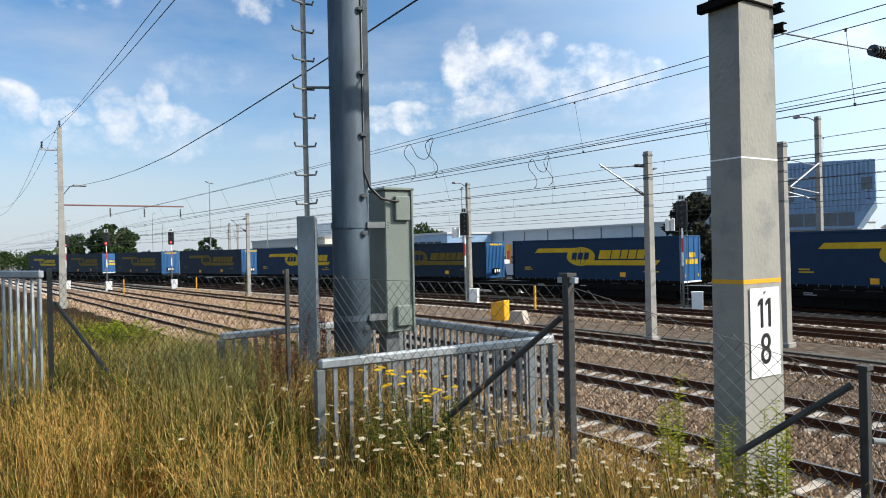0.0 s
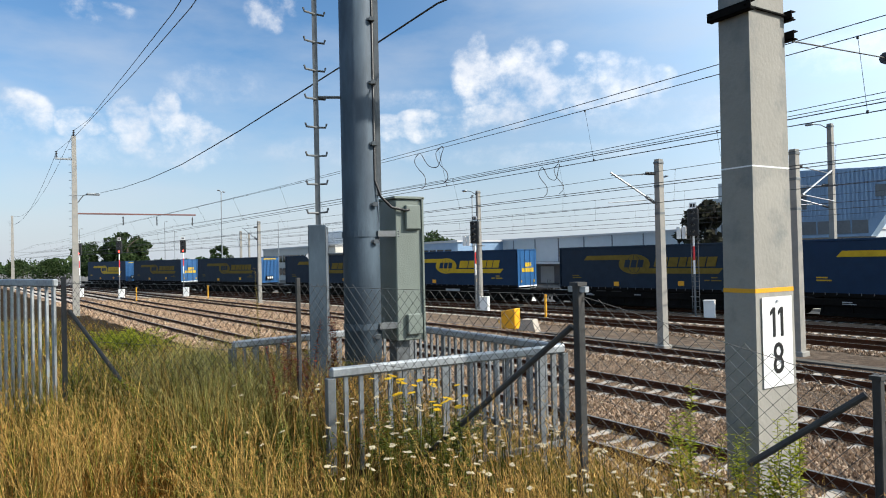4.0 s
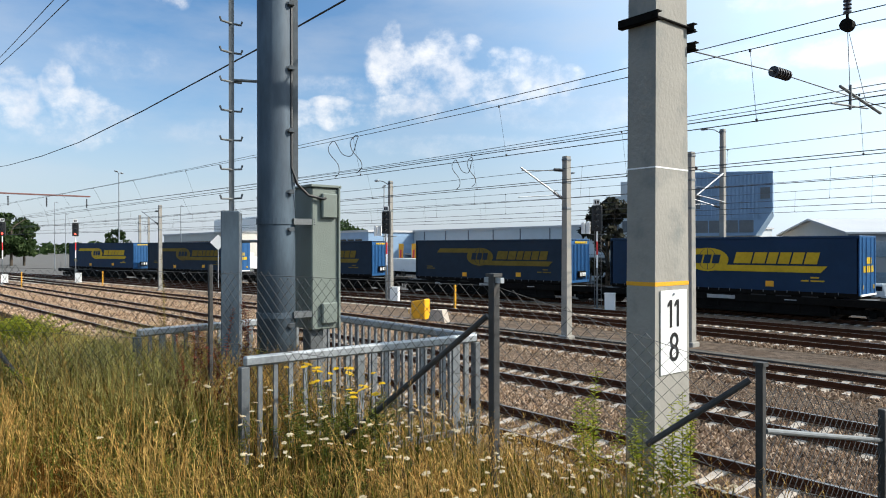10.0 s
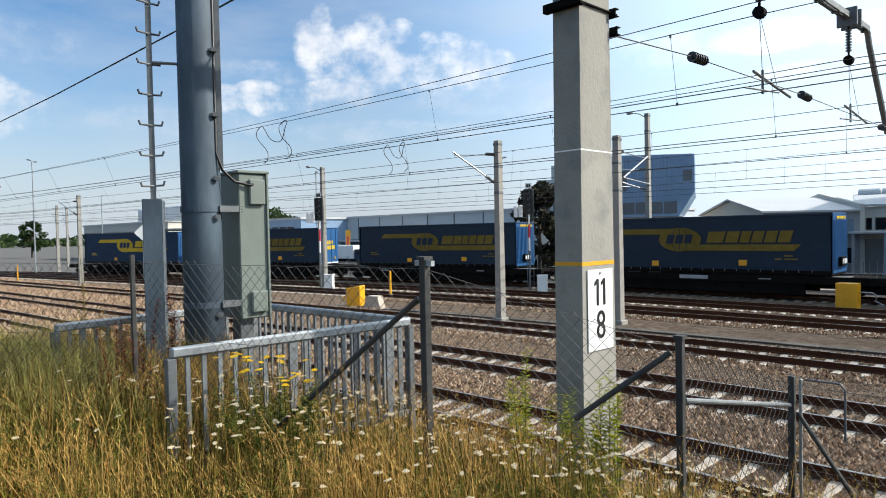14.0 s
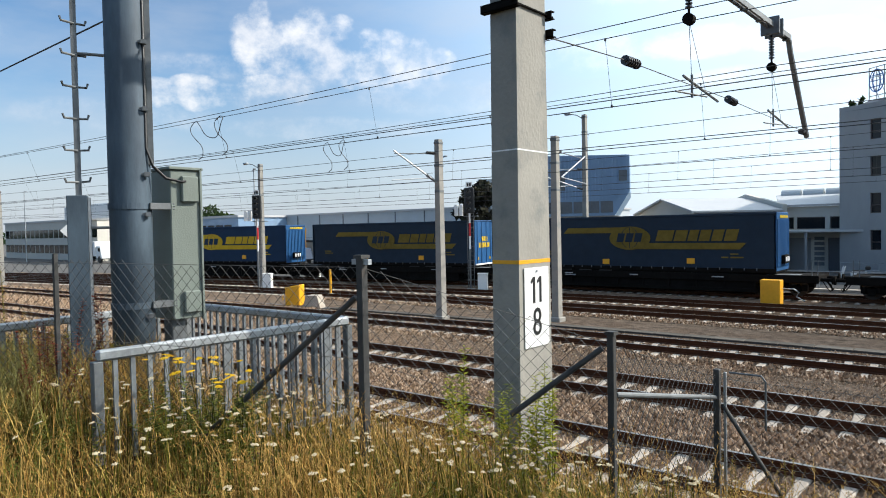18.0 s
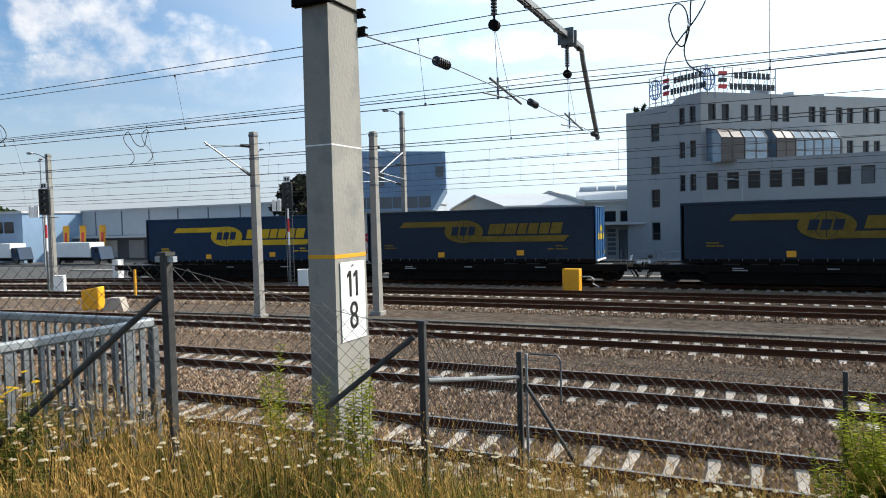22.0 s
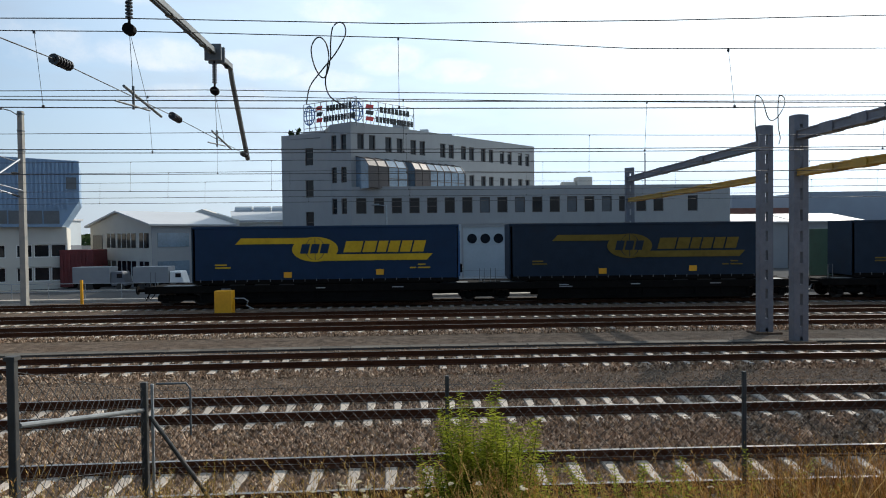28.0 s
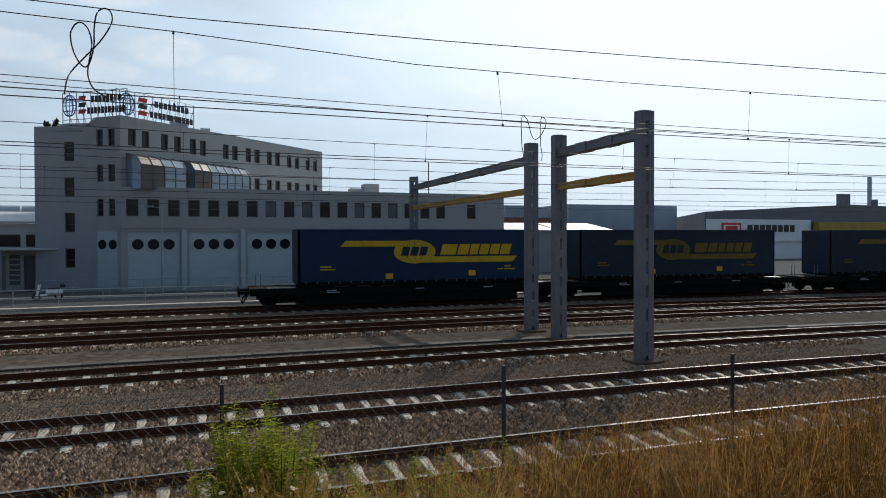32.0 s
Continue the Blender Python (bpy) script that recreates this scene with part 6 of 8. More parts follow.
def make_right_halls():
    e = thing("grey_hall", "large grey metal hall with a lighter ribbed end wall", "industrial hall")
    bm = bms()
    prism(bm, [(69.3, 117), (95.3, 117), (112, 150), (69.3, 150)], -0.1, 10.6)
    part("body", bm, M_FARHALL, e)
    for k in range(6):
        f = 0.08 + k * 0.16
        bm = bms()
        x, y = 95.3 + 16.7 * f, 117 + 33 * f
        box(bm, -0.06, 0.06, -0.9, 0.9, 2, 10.3, m=Matrix.Translation((x + 0.05, y, 0)) @ Matrix.Rotation(radians(-28), 4, "Z"))
        part("light_strip", bm, M_WHITE, e)
    b = thing("small_blue_hall", "small blue-grey hall with a brick-red base", "industrial hall")
    bm = bms()
    prism(bm, [(55.8, 117), (60.2, 117), (60.2, 125), (55.8, 125)], 7.9, 10.2)
    part("upper_wall", bm, M_FARHALL, b)
    bm = bms()
    prism(bm, [(55.4, 116.8), (66.0, 116.8), (66.0, 125), (55.4, 125)], -0.1, 7.9)
    part("base", bm, mat("brick_red_wall", (0.22, 0.10, 0.075), 0.85, vary=0.15), b)
    for x0, x1 in ((33.0, 39.5), (40.3, 47.5)):
        w = thing("low_shed", "low shed with a shallow pale sheet roof", "shed", "sheds behind the office")
        bm = bms()
        prism(bm, [(x0, 70), (x1, 70), (x1 + 2, 80), (x0 + 2, 80)], -0.1, 4.7)
        part("walls", bm, M_GREYPLASTER, w)
        bm = bms()
        q = [bm.verts.new(p) for p in ((x0 - 0.3, 69.6, 4.7), (x1 + 0.3, 69.6, 4.7), (x1 + 2.2, 79, 5.75), (x0 + 1.8, 79, 5.75))]
        bm.faces.new(q)
        r = bmesh.ops.extrude_face_region(bm, geom=bm.faces[:])
        bmesh.ops.translate(bm, vec=(0, 0, 0.14), verts=[v for v in r["geom"] if isinstance(v, bmesh.types.BMVert)])
        bmesh.ops.recalc_face_normals(bm, faces=bm.faces)
        part("roof", bm, M_ROOF, w)
    d = thing("dark_hall", "wide hall with a dark fascia over a white wall", "industrial hall")
    bm = bms()
    out = [(86, 4.0), (190, 4.0), (190, 9.0), (122, 10.4), (86, 8.6)]
    a = [bm.verts.new((x, 98, z)) for x, z in out]
    b = [bm.verts.new((x + 25, 140, z)) for x, z in out]
    bm.faces.new(a), bm.faces.new(b[::-1])
    for k in range(5):
        bm.faces.new((a[(k + 1) % 5], a[k], b[k], b[(k + 1) % 5]))
    part("upper_wall", bm, M_DARKROOF, d)
    bm = bms()
    box(bm, 86.2, 190, 98.3, 130, -0.1, 4.0)
    box(bm, 86.2, 111, 97.9, 98.3, 3.2, 7.3)
    part("lower_wall", bm, M_WHITE, d)
    bm = bms()
    box(bm, 89.6, 94.0, 97.8, 97.9, 4.8, 6.6)
    mark = part("red_frame_mark", bm, M_RED, d)
    bm = bms()
    box(bm, 90.0, 93.6, 97.75, 97.8, 5.15, 6.25)
    part("mark_field", bm, M_WHITE, mark)
    bm = bms()
    box(bm, 90.5, 93.1, 97.7, 97.75, 5.35, 6.05)
    part("mark_block", bm, M_RED, mark)
    for k in range(8):
        bm = bms()
        box(bm, 95.6 + k * 1.45, 96.7 + k * 1.45, 97.8, 97.9, 5.0, 6.3)
        part("word_bar", bm, M_BLACKPAINT, d)
    bm = bms()
    box(bm, 111.5, 190, 96.5, 97.9, 5.2, 6.9, 0.05)
    part("ochre_canopy", bm, M_ORANGE, d)
    bm = bms()
    tube(bm, [(142, 110, 9), (142, 110, 17.4)], 0.45, 10)
    part("chimney", bm, M_HALL, d)
    for x in (126, 128, 136):
        bm = bms()
        box(bm, x, x + 0.8, 104, 105, 9.5, 12.0 if x > 130 else 13.0)
        part("roof_vent", bm, M_DARKROOF, d)


make_right_halls()


def make_truck(x, y, turn, L, cargo, label, size=1.0, cab=M_WHITE):
    e = thing("box_truck", label, "truck", "parked trucks", pose(x, y, 0, 0, 0, turn) @ Matrix.Scale(size, 4))
    bm = bms()
    box(bm, -L / 2, L / 2, -1.2, 1.2, 0.95, 3.0, 0.04)
    part("cargo_box", bm, cargo, e)
    bm = bms()
    box(bm, -L / 2, L / 2 + 1.8, -1.0, 1.0, 0.5, 0.95, 0.03)
    part("chassis", bm, M_BLACK, e)
    bm = bms()
    vs = box(bm, L / 2 + 0.1, L / 2 + 2.0, -1.1, 1.1, 0.6, 2.4, 0.08)
    for v in bm.verts:
        if v.co.z > 1.5 and v.co.x > L / 2 + 1:
            v.co.x -= 0.5
    part("cab", bm, cab, e)
    bm = bms()
    box(bm, L / 2 + 0.8, L / 2 + 1.5, -1.12, 1.12, 1.6, 2.15, 0.03)
    part("cab_window", bm, M_GLASS, e)
    for wx in (-L / 2 + 1.0, -L / 2 + 2.0, L / 2 + 1.2):
        for s in (-1, 1):
            bm = bms()
            tube(bm, [(wx, s * 1.12, 0.48), (wx, s * 0.82, 0.48)], 0.48, 18)
            part("wheel", bm, M_BLACKPAINT, e)


make_truck(-23.3, 51.0, 0, 4.6, M_GREYPLASTER, "small grey box truck parked on the yard road", 0.58, M_DARKROOF)
make_truck(-18.9, 50.6, 0, 4.4, M_GREYPLASTER, "grey-bodied delivery van with a white cab parked on the yard road", 0.58)
make_truck(-104, 41.5, 0, 8.0, M_WHITE, "white truck parked beyond the tracks")
make_truck(-83.5, 50.0, 0, 9.0, M_WHITE, "long white truck with a dark blue cab at the hall", 0.8, M_BLUE)
make_truck(-71.0, 51.0, 0, 9.0, M_WHITE, "long white truck with a dark blue cab at the hall", 0.8, M_BLUE)


def make_flag(x, y):
    e = thing("banner_flag", "upright yellow and red banner on a thin pole", "flag", "banners before the hall", pose(x, y, 0))
    bm = bms()
    tube(bm, [(0, 0, -0.05), (0, 0, 4.4)], 0.04, 8, r2=0.025)
    part("pole", bm, M_GALV, e)
    bm = bms()
    n = 10
    for side in (-0.008, 0.008):
        rows = [[bm.verts.new((0.05 + u, side + 0.06 * math.sin(k * 0.9) * u, 1.1 + 3.2 * k / n)) for u in (0.0, 0.5, 1.0)] for k in range(n + 1)]
        for p, q in zip(rows, rows[1:]):
            for i in range(2):
                bm.faces.new((p[i], p[i + 1], q[i + 1], q[i]))
    cloth = part("cloth", bm, M_SAFETY, e, "yellow cloth")
    bm = bms()
    slanted(bm, 0.3, 0.7, 1.9, 3.5, 0.1, -0.09)
    part("red_bar", bm, M_RED, cloth)


for fx in (-74.5, -71.6, -68.3):
    make_flag(fx, 52.0)


def make_container(x, y, L, material, label):
    e = thing("shipping_container", label, "container", m=pose(x, y, 0))
    bm = bms()
    top = 3.97 if L > 4 else 2.95
    box(bm, -L / 2, L / 2, -1.2, 1.2, 0.05, top, 0.02)
    part("body", bm, material, e)
    for k in range(int(L / 0.28)):
        bm = bms()
        box(bm, -L / 2 + 0.15 + k * 0.28, -L / 2 + 0.28 + k * 0.28, -1.24, -1.2, 0.2, top - 0.15)
        part("corrugation", bm, material, e)
    if L > 4:
        for u in (-2.6, -0.7, 1.2):
            bm = bms()
            box(bm, u, u + 0.42, -1.26, -1.245, 2.4, 2.97)
            part("white_bar", bm, M_WHITE, e)


make_container(-26.1, 55.2, 2.6, mat("dark_red_container", (0.16, 0.025, 0.025), 0.6, vary=0.2), "dark red corrugated container beside the cream hall")
make_container(32.0, 47.2, 6.1, mat("dark_green_container", (0.015, 0.07, 0.04), 0.5, vary=0.2), "tall dark green corrugated container with white marks behind the train")


def make_road_railing():
    e = thing("road_railing", "thin grey steel railing along the yard road", "railing")
    for y, x0, x1, h in ((43.5, -34, 20, 1.0), (53.2, -10, 24, 1.0)):
        for z in (h, h * 0.5):
            bm = bms()
            tube(bm, [(x0, y, z), (x1, y, z)], 0.025, 6)
            part("rail", bm, M_GALV, e)
        n = int((x1 - x0) / 2.2)
        for k in range(n + 1):
            x = x0 + (x1 - x0) * k / n
            bm = bms()
            tube(bm, [(x, y, -0.05), (x, y, h)], 0.025, 6)
            part("post", bm, M_GALV, e)


make_road_railing()


def make_kerb():
    for y, x0, x1 in ((42.3, -60, 40), (50.0, -40, 40)):
        bm = bms()
        box(bm, x0, x1, y, y + 0.6, -0.08, 0.1, 0.02)
        tagged(part("kerb", bm, M_SLEEPER), "pale concrete kerb along the yard road", "kerb", kind="structure")
    bm = bms()
    box(bm, -60, 60, 44.5, 50.0, -0.055, -0.03)
    tagged(part("road", bm, M_ASPHALT), "grey asphalt yard road behind the railway", "road", kind="structure")


make_kerb()


def make_scooter(x, y):
    e = thing("motor_scooter", "white motor scooter parked by the railing", "scooter", m=pose(x, y, -0.03, 0, 0, 8))
    for wx in (-0.62, 0.62):
        bm = bms()
        ring = [(wx + 0.2 * math.cos(a), 0, 0.26 + 0.2 * math.sin(a)) for a in [2 * math.pi * k / 16 for k in range(17)]]
        tube(bm, ring, 0.06, 8, caps=False)
        part("tyre", bm, M_BLACKPAINT, e)
    bm = bms()
    box(bm, -0.1, 0.85, -0.17, 0.17, 0.35, 0.72, 0.1)
    part("rear_body", bm, M_WHITE, e)
    bm = bms()
    box(bm, -0.45, 0.0, -0.16, 0.16, 0.28, 0.38, 0.03)
    part("footboard", bm, M_WHITE, e)
    bm = bms()
    tube(bm, [(-0.6, 0, 0.3), (-0.45, 0, 0.95), (-0.42, 0, 1.05)], 0.09, 10)
    part("leg_shield", bm, M_WHITE, e)
    bm = bms()
    tube(bm, [(-0.42, -0.32, 1.05), (-0.42, 0.32, 1.05)], 0.03, 8)
    part("handlebar", bm, M_BLACKPAINT, e)
    bm = bms()
    box(bm, 0.0, 0.7, -0.15, 0.15, 0.72, 0.8, 0.04)
    part("seat", bm, M_BLACKPAINT, e)
    bm = bms()
    box(bm, 0.7, 1.0, -0.18, 0.18, 0.8, 1.05, 0.06)
    part("top_case", bm, M_BLACKPAINT, e)


make_scooter(-8.6, 49.3)


def make_stop_sign(x, y):
    e = thing("stop_sign", "red octagonal stop sign above a warning triangle", "road sign", m=pose(x, y, -0.03))
    bm = bms()
    tube(bm, [(0, 0, 0), (0, 0, 3.0)], 0.035, 8)
    part("post", bm, M_GALV, e)
    for r, yy, m, name in ((0.46, -0.05, M_WHITE, "rim"), (0.42, -0.056, M_RED, "board")):
        bm = bms()
        ring = [(r * math.cos(math.pi * (k + 0.5) / 4), r * math.sin(math.pi * (k + 0.5) / 4) + 2.62) for k in range(8)]
        f0 = [bm.verts.new((u, yy, v)) for u, v in ring]
        f1 = [bm.verts.new((u, yy + 0.01, v)) for u, v in ring]
        bm.faces.new(f0)
        for k in range(8):
            bm.faces.new((f0[k], f1[k], f1[(k + 1) % 8], f0[(k + 1) % 8]))
        part(name, bm, m, e)
    me = text_mesh("stop_text", "STOP", 0.34, 0.003, 0, 0.8)
    xs = [v.co.x for v in me.vertices]
    me.transform(Matrix.Translation((-(min(xs) + max(xs)) / 2, 0, 0)))
    me.materials.append(M_WHITE)
    ob = new("lettering", me)
    ob.parent = e
    ob.matrix_local = pose(0, -0.062, 2.5)
    for r, yy, m, name in ((0.42, -0.05, M_RED, "triangle_rim"), (0.27, -0.056, M_WHITE, "triangle_field")):
        bm = bms()
        ring = [(r * math.sin(2 * math.pi * k / 3), 1.62 + r * math.cos(2 * math.pi * k / 3)) for k in range(3)]
        f0 = [bm.verts.new((u, yy, v)) for u, v in ring]
        f1 = [bm.verts.new((u, yy + 0.01, v)) for u, v in ring]
        bm.faces.new(f0[::-1])
        for k in range(3):
            bm.faces.new((f0[k], f0[(k + 1) % 3], f1[(k + 1) % 3], f1[k]))
        part(name, bm, m, e)


make_stop_sign(-28.85, 46.0)


# ---- overhead wires ----


def hang(a, b, sag, n=14):
    a, b = Vector(a), Vector(b)
    return [a.lerp(b, i / n) - Vector((0, 0, 4 * sag * (i / n) * (1 - i / n))) for i in range(n + 1)]


def make_wire(name, pts, r, label, group="overhead wires"):
    bm = bms()
    tube(bm, pts, r, 5, caps=False)
    return tagged(part(name, bm, M_WIRE, None, smooth=True), label, "wire", group)


def along(base, z, dy0, x0, x1, sag_pts):
    """Points of a wire over a track; sag_pts are the supports, between which it sags a little."""
    pts = []
    x = x0
    while x <= x1:
        zz = z
        for (a, b, s) in sag_pts:
            if a <= x <= b:
                f = (x - a) / (b - a)
                zz = z - 4 * s * f * (1 - f)
        pts.append((x, track_y(base, x) + dy0(x), zz))
        x += 4.0
    return pts


def zig(x, a, b):
    """Stagger between neighbouring supports."""
    return a + (b - a) * 0.5 * (1 + math.sin(x * 0.11))


SPANS = [(-172, -116, 0.25), (-116, -60, 0.25), (-60, -4.1, 0.12), (-4.1, 48, 0.2), (48, 104, 0.2)]
for base, mz, cz, doubled, r in ((10.5, 7.05, 5.9, True, 0.010), (14.95, 6.95, 5.72, True, 0.011), (20.65, 6.95, 5.7, False, 0.012), (28.2, 6.95, 5.7, False, 0.013), (32.3, 6.9, 5.68, False, 0.014), (37.75, 6.9, 5.7, False, 0.014)):
    offs = (-0.3, 0.6) if doubled else (0.0,)
    def apart(x, k):
        """The two wires of the nearest track draw apart to the right of the cantilever."""
        if base != 10.5 or x < 0:
            return 0.0
        x = min(x, 20.0)
        return 0.45 * min(1.0, x / 4.5) - 0.062 * max(0.0, x - 4.5) if k else -0.33 * min(1.0, x / 4.0) - 0.1 * max(0.0, x - 4.0)

    for k, o in enumerate(offs):
        make_wire("messenger_wire", along(base, mz, lambda x: o * (0.55 + 0.45 * math.sin(x * 0.055 + 0.6)) + apart(x, k), -168, 100, SPANS), r * 0.8, "thin dark messenger wire above a track")
        oc = o * 0.55 + (0.25 if doubled else 0.0)
        make_wire("contact_wire", along(base, cz, lambda x: oc + 0.12 * math.sin(x * 0.11 + k), -168, 100, []), r * 0.9, "thin dark contact wire above a track")
    x = -112.0
    i = 0
    while x < 60:
        o = offs[-1]
        oc = o * 0.55 + (0.25 if doubled else 0.0)
        ym = track_y(base, x) + o * (0.55 + 0.45 * math.sin(x * 0.055 + 0.6)) + apart(x, len(offs) - 1)
        yc = track_y(base, x) + oc + 0.12 * math.sin(x * 0.11 + len(offs) - 1)
        sz = mz
        for (a, b, s) in SPANS:
            if a <= x <= b:
                f = (x - a) / (b - a)
                sz = mz - 4 * s * f * (1 - f)
        bm = bms()
        tube(bm, [(x, ym, sz), (x, yc, cz)], 0.004, 4, caps=False)
        box(bm, x - 0.016, x + 0.016, ym - 0.012, ym + 0.012, sz - 0.04, sz + 0.01)
        box(bm, x - 0.016, x + 0.016, yc - 0.012, yc + 0.012, cz - 0.01, cz + 0.04)
        tagged(part("dropper_wire", bm, M_WIRE), "fine dropper wire with small clamps", "wire", "droppers")
        x += 5.6
        i += 1


HANGING_LOOPS = ((0.12, 0.0), (0.2, 0.1), (0.15, 0.35), (0.02, 0.65), (0.0, 0.85), (0.1, 1.0), (0.25, 0.9), (0.42, 0.6), (0.62, 0.5), (0.8, 0.58), (0.95, 0.8), (0.97, 0.95), (0.85, 1.0), (0.75, 0.85), (0.78, 0.6), (0.9, 0.35), (0.95, 0.15), (0.85, 0.02))
CROSSED_LOOPS = ((0.0, 0.02), (0.07, 0.24), (0.39, 0.42), (0.83, 0.62), (1.1, 0.82), (1.09, 0.95), (0.94, 1.0), (0.77, 0.93), (0.71, 0.75), (0.68, 0.56), (0.54, 0.38), (0.39, 0.36), (0.22, 0.49), (0.17, 0.66), (0.28, 0.77), (0.43, 0.8), (0.58, 0.73), (0.64, 0.59), (0.56, 0.43), (0.51, 0.27), (0.65, 0.11), (1.0, 0.0))


def make_loop(x, base, mz, cz, w, oy, shape):
    """A flexible current connector: loops of cable between messenger and contact wire."""
    y = track_y(base, x) + oy
    pts = [Vector((x + u * w, y + 0.1 * math.sin(v * 6), cz + v * (mz - cz))) for u, v in shape]
    fine = []
    for i in range(len(pts) - 1):
        p0, p1, p2, p3 = pts[max(i - 1, 0)], pts[i], pts[i + 1], pts[min(i + 2, len(pts) - 1)]
        for k in range(4):
            s = k / 4
            fine.append(0.5 * ((2 * p1) + (p2 - p0) * s + (2 * p0 - 5 * p1 + 4 * p2 - p3) * s * s + (3 * p1 - p0 - 3 * p2 + p3) * s ** 3))
    make_wire("connector_loop", fine + [pts[-1]], 0.011, "looped flexible cable between two overhead wires", "connector loops")


make_loop(-1.42, 10.5, 7.12, 5.85, 0.56, 0.15, CROSSED_LOOPS)
make_loop(-17.84, 10.5, 6.95, 5.89, 1.64, 0.2, HANGING_LOOPS)
make_loop(-17.56, 14.95, 6.73, 5.77, 1.02, 0.2, HANGING_LOOPS)
make_loop(7.8, 14.95, 6.85, 5.75, 0.7, 0.0, HANGING_LOOPS)
make_wire("feeder_cable", [(-60, 2.95, 9.3), (-54, 3.0, 8.75), (-46.7, 3.2, 8.15), (-39, 3.3, 7.6), (-32.3, 3.45, 7.15), (-25, 3.55, 6.75), (-19.5, 3.6, 6.53), (-13.7, 3.6, 6.42), (-8.3, 3.65, 6.42), (-6.2, 3.75, 6.5), (-3.75, 5.0, 6.9)], 0.011, "dark sagging feeder cable")
make_wire("feeder_wire", [(-60, 3.0, 14.4), (-45, 3.0, 12.4), (-26.1, 3.0, 10.6), (-16.9, 3.0, 9.75), (-6.6, 3.02, 9.4)], 0.011, "dark feeder wire from the tall mast")
make_wire("feeder_wire", [(-60, 1.8, 12.7), (-45, 2.3, 11.4), (-23.9, 3.0, 10.05), (-14.9, 3.0, 9.2), (-6.6, 2.95, 8.9)], 0.011, "dark feeder wire from the tall mast")
make_wire("feeder_wire", hang((-60, 3.0, 14.4), (-128, -2.5, 12.0), 2.2), 0.014, "dark feeder wire from the tall mast")
make_wire("feeder_wire", hang((-60, 1.8, 12.7), (-128, -3.2, 11.0), 2.2), 0.014, "dark feeder wire from the tall mast")


# ---- tall mast with cross-arm at the end of the bank ----


def make_tall_mast(x, y, h, arm):
    e = thing("tall_mast", "slender grey concrete mast with climbing pegs and a steel cross-arm", "catenary mast", "tall masts", pose(x, y, 0))
    bm = bms()
    concrete_mast(bm, h, 0.5, 0.3)
    part("mast", bm, M_CONCRETE, e)
    for i in range(16):
        bm = bms()
        z = 4.5 + i * 0.6
        if z < h - 0.3:
            tube(bm, [(-0.2, -0.2, z), (-0.32, -0.36, z)], 0.02, 5)
            part("climbing_peg", bm, M_GALVD, e)
    if arm:
        bm = bms()
        for dy in (-0.06, 0.06):
            box(bm, -0.2 + dy, -0.12 + dy, 0, arm, 7.85, 7.96, 0.01)
        part("cross_arm", bm, mat("rust_red_paint", (0.16, 0.07, 0.06), 0.6), e, "rust-red cross-arm")
        for yy in (arm * 0.38, arm * 0.66, arm * 0.97):
            bm = bms()
            insulator(bm, (-0.1, yy, 7.7), (-0.1, yy, 7.0), 0.08, 6)
            part("insulator", bm, M_INSUL, e)
        bm = bms()
        box(bm, -0.1, 0.1, -1.3, 0.1, h - 1.85, h - 1.72, 0.01)
        part("top_bracket", bm, M_GALV, e)
        for yy, z in ((-1.2, h - 1.7), (0.0, h)):
            bm = bms()
            insulator(bm, (0, yy, z), (0, yy, z + 0.5), 0.1, 4)
            part("insulator", bm, M_INSUL, e)
        bm = bms()
        tube(bm, [(0.1, 0.1, 8.6), (0.3, 0.6, 9.3), (0.3, 0.9, 9.4)], 0.04, 6)
        part("lamp_arm", bm, M_GALVD, e)
        bm = bms()
        box(bm, 0.1, 0.45, 0.8, 1.75, 9.32, 9.5, 0.06)
        part("lamp_head", bm, M_GALV, e)
    return e


make_tall_mast(-60.0, 2.95, 13.9, 9.0)
make_tall_mast(-128.0, -2.6, 12.0, 0.0)


# ---- signals, boxes and marker posts ----
M_LENS_RED = mat("red_signal_lens", (0.5, 0.01, 0.01), 0.3, emit=(1.0, 0.05, 0.03), emit_strength=6.0)
M_LENS_DARK = mat("dark_signal_lens", (0.02, 0.02, 0.02), 0.2, spec=0.8)


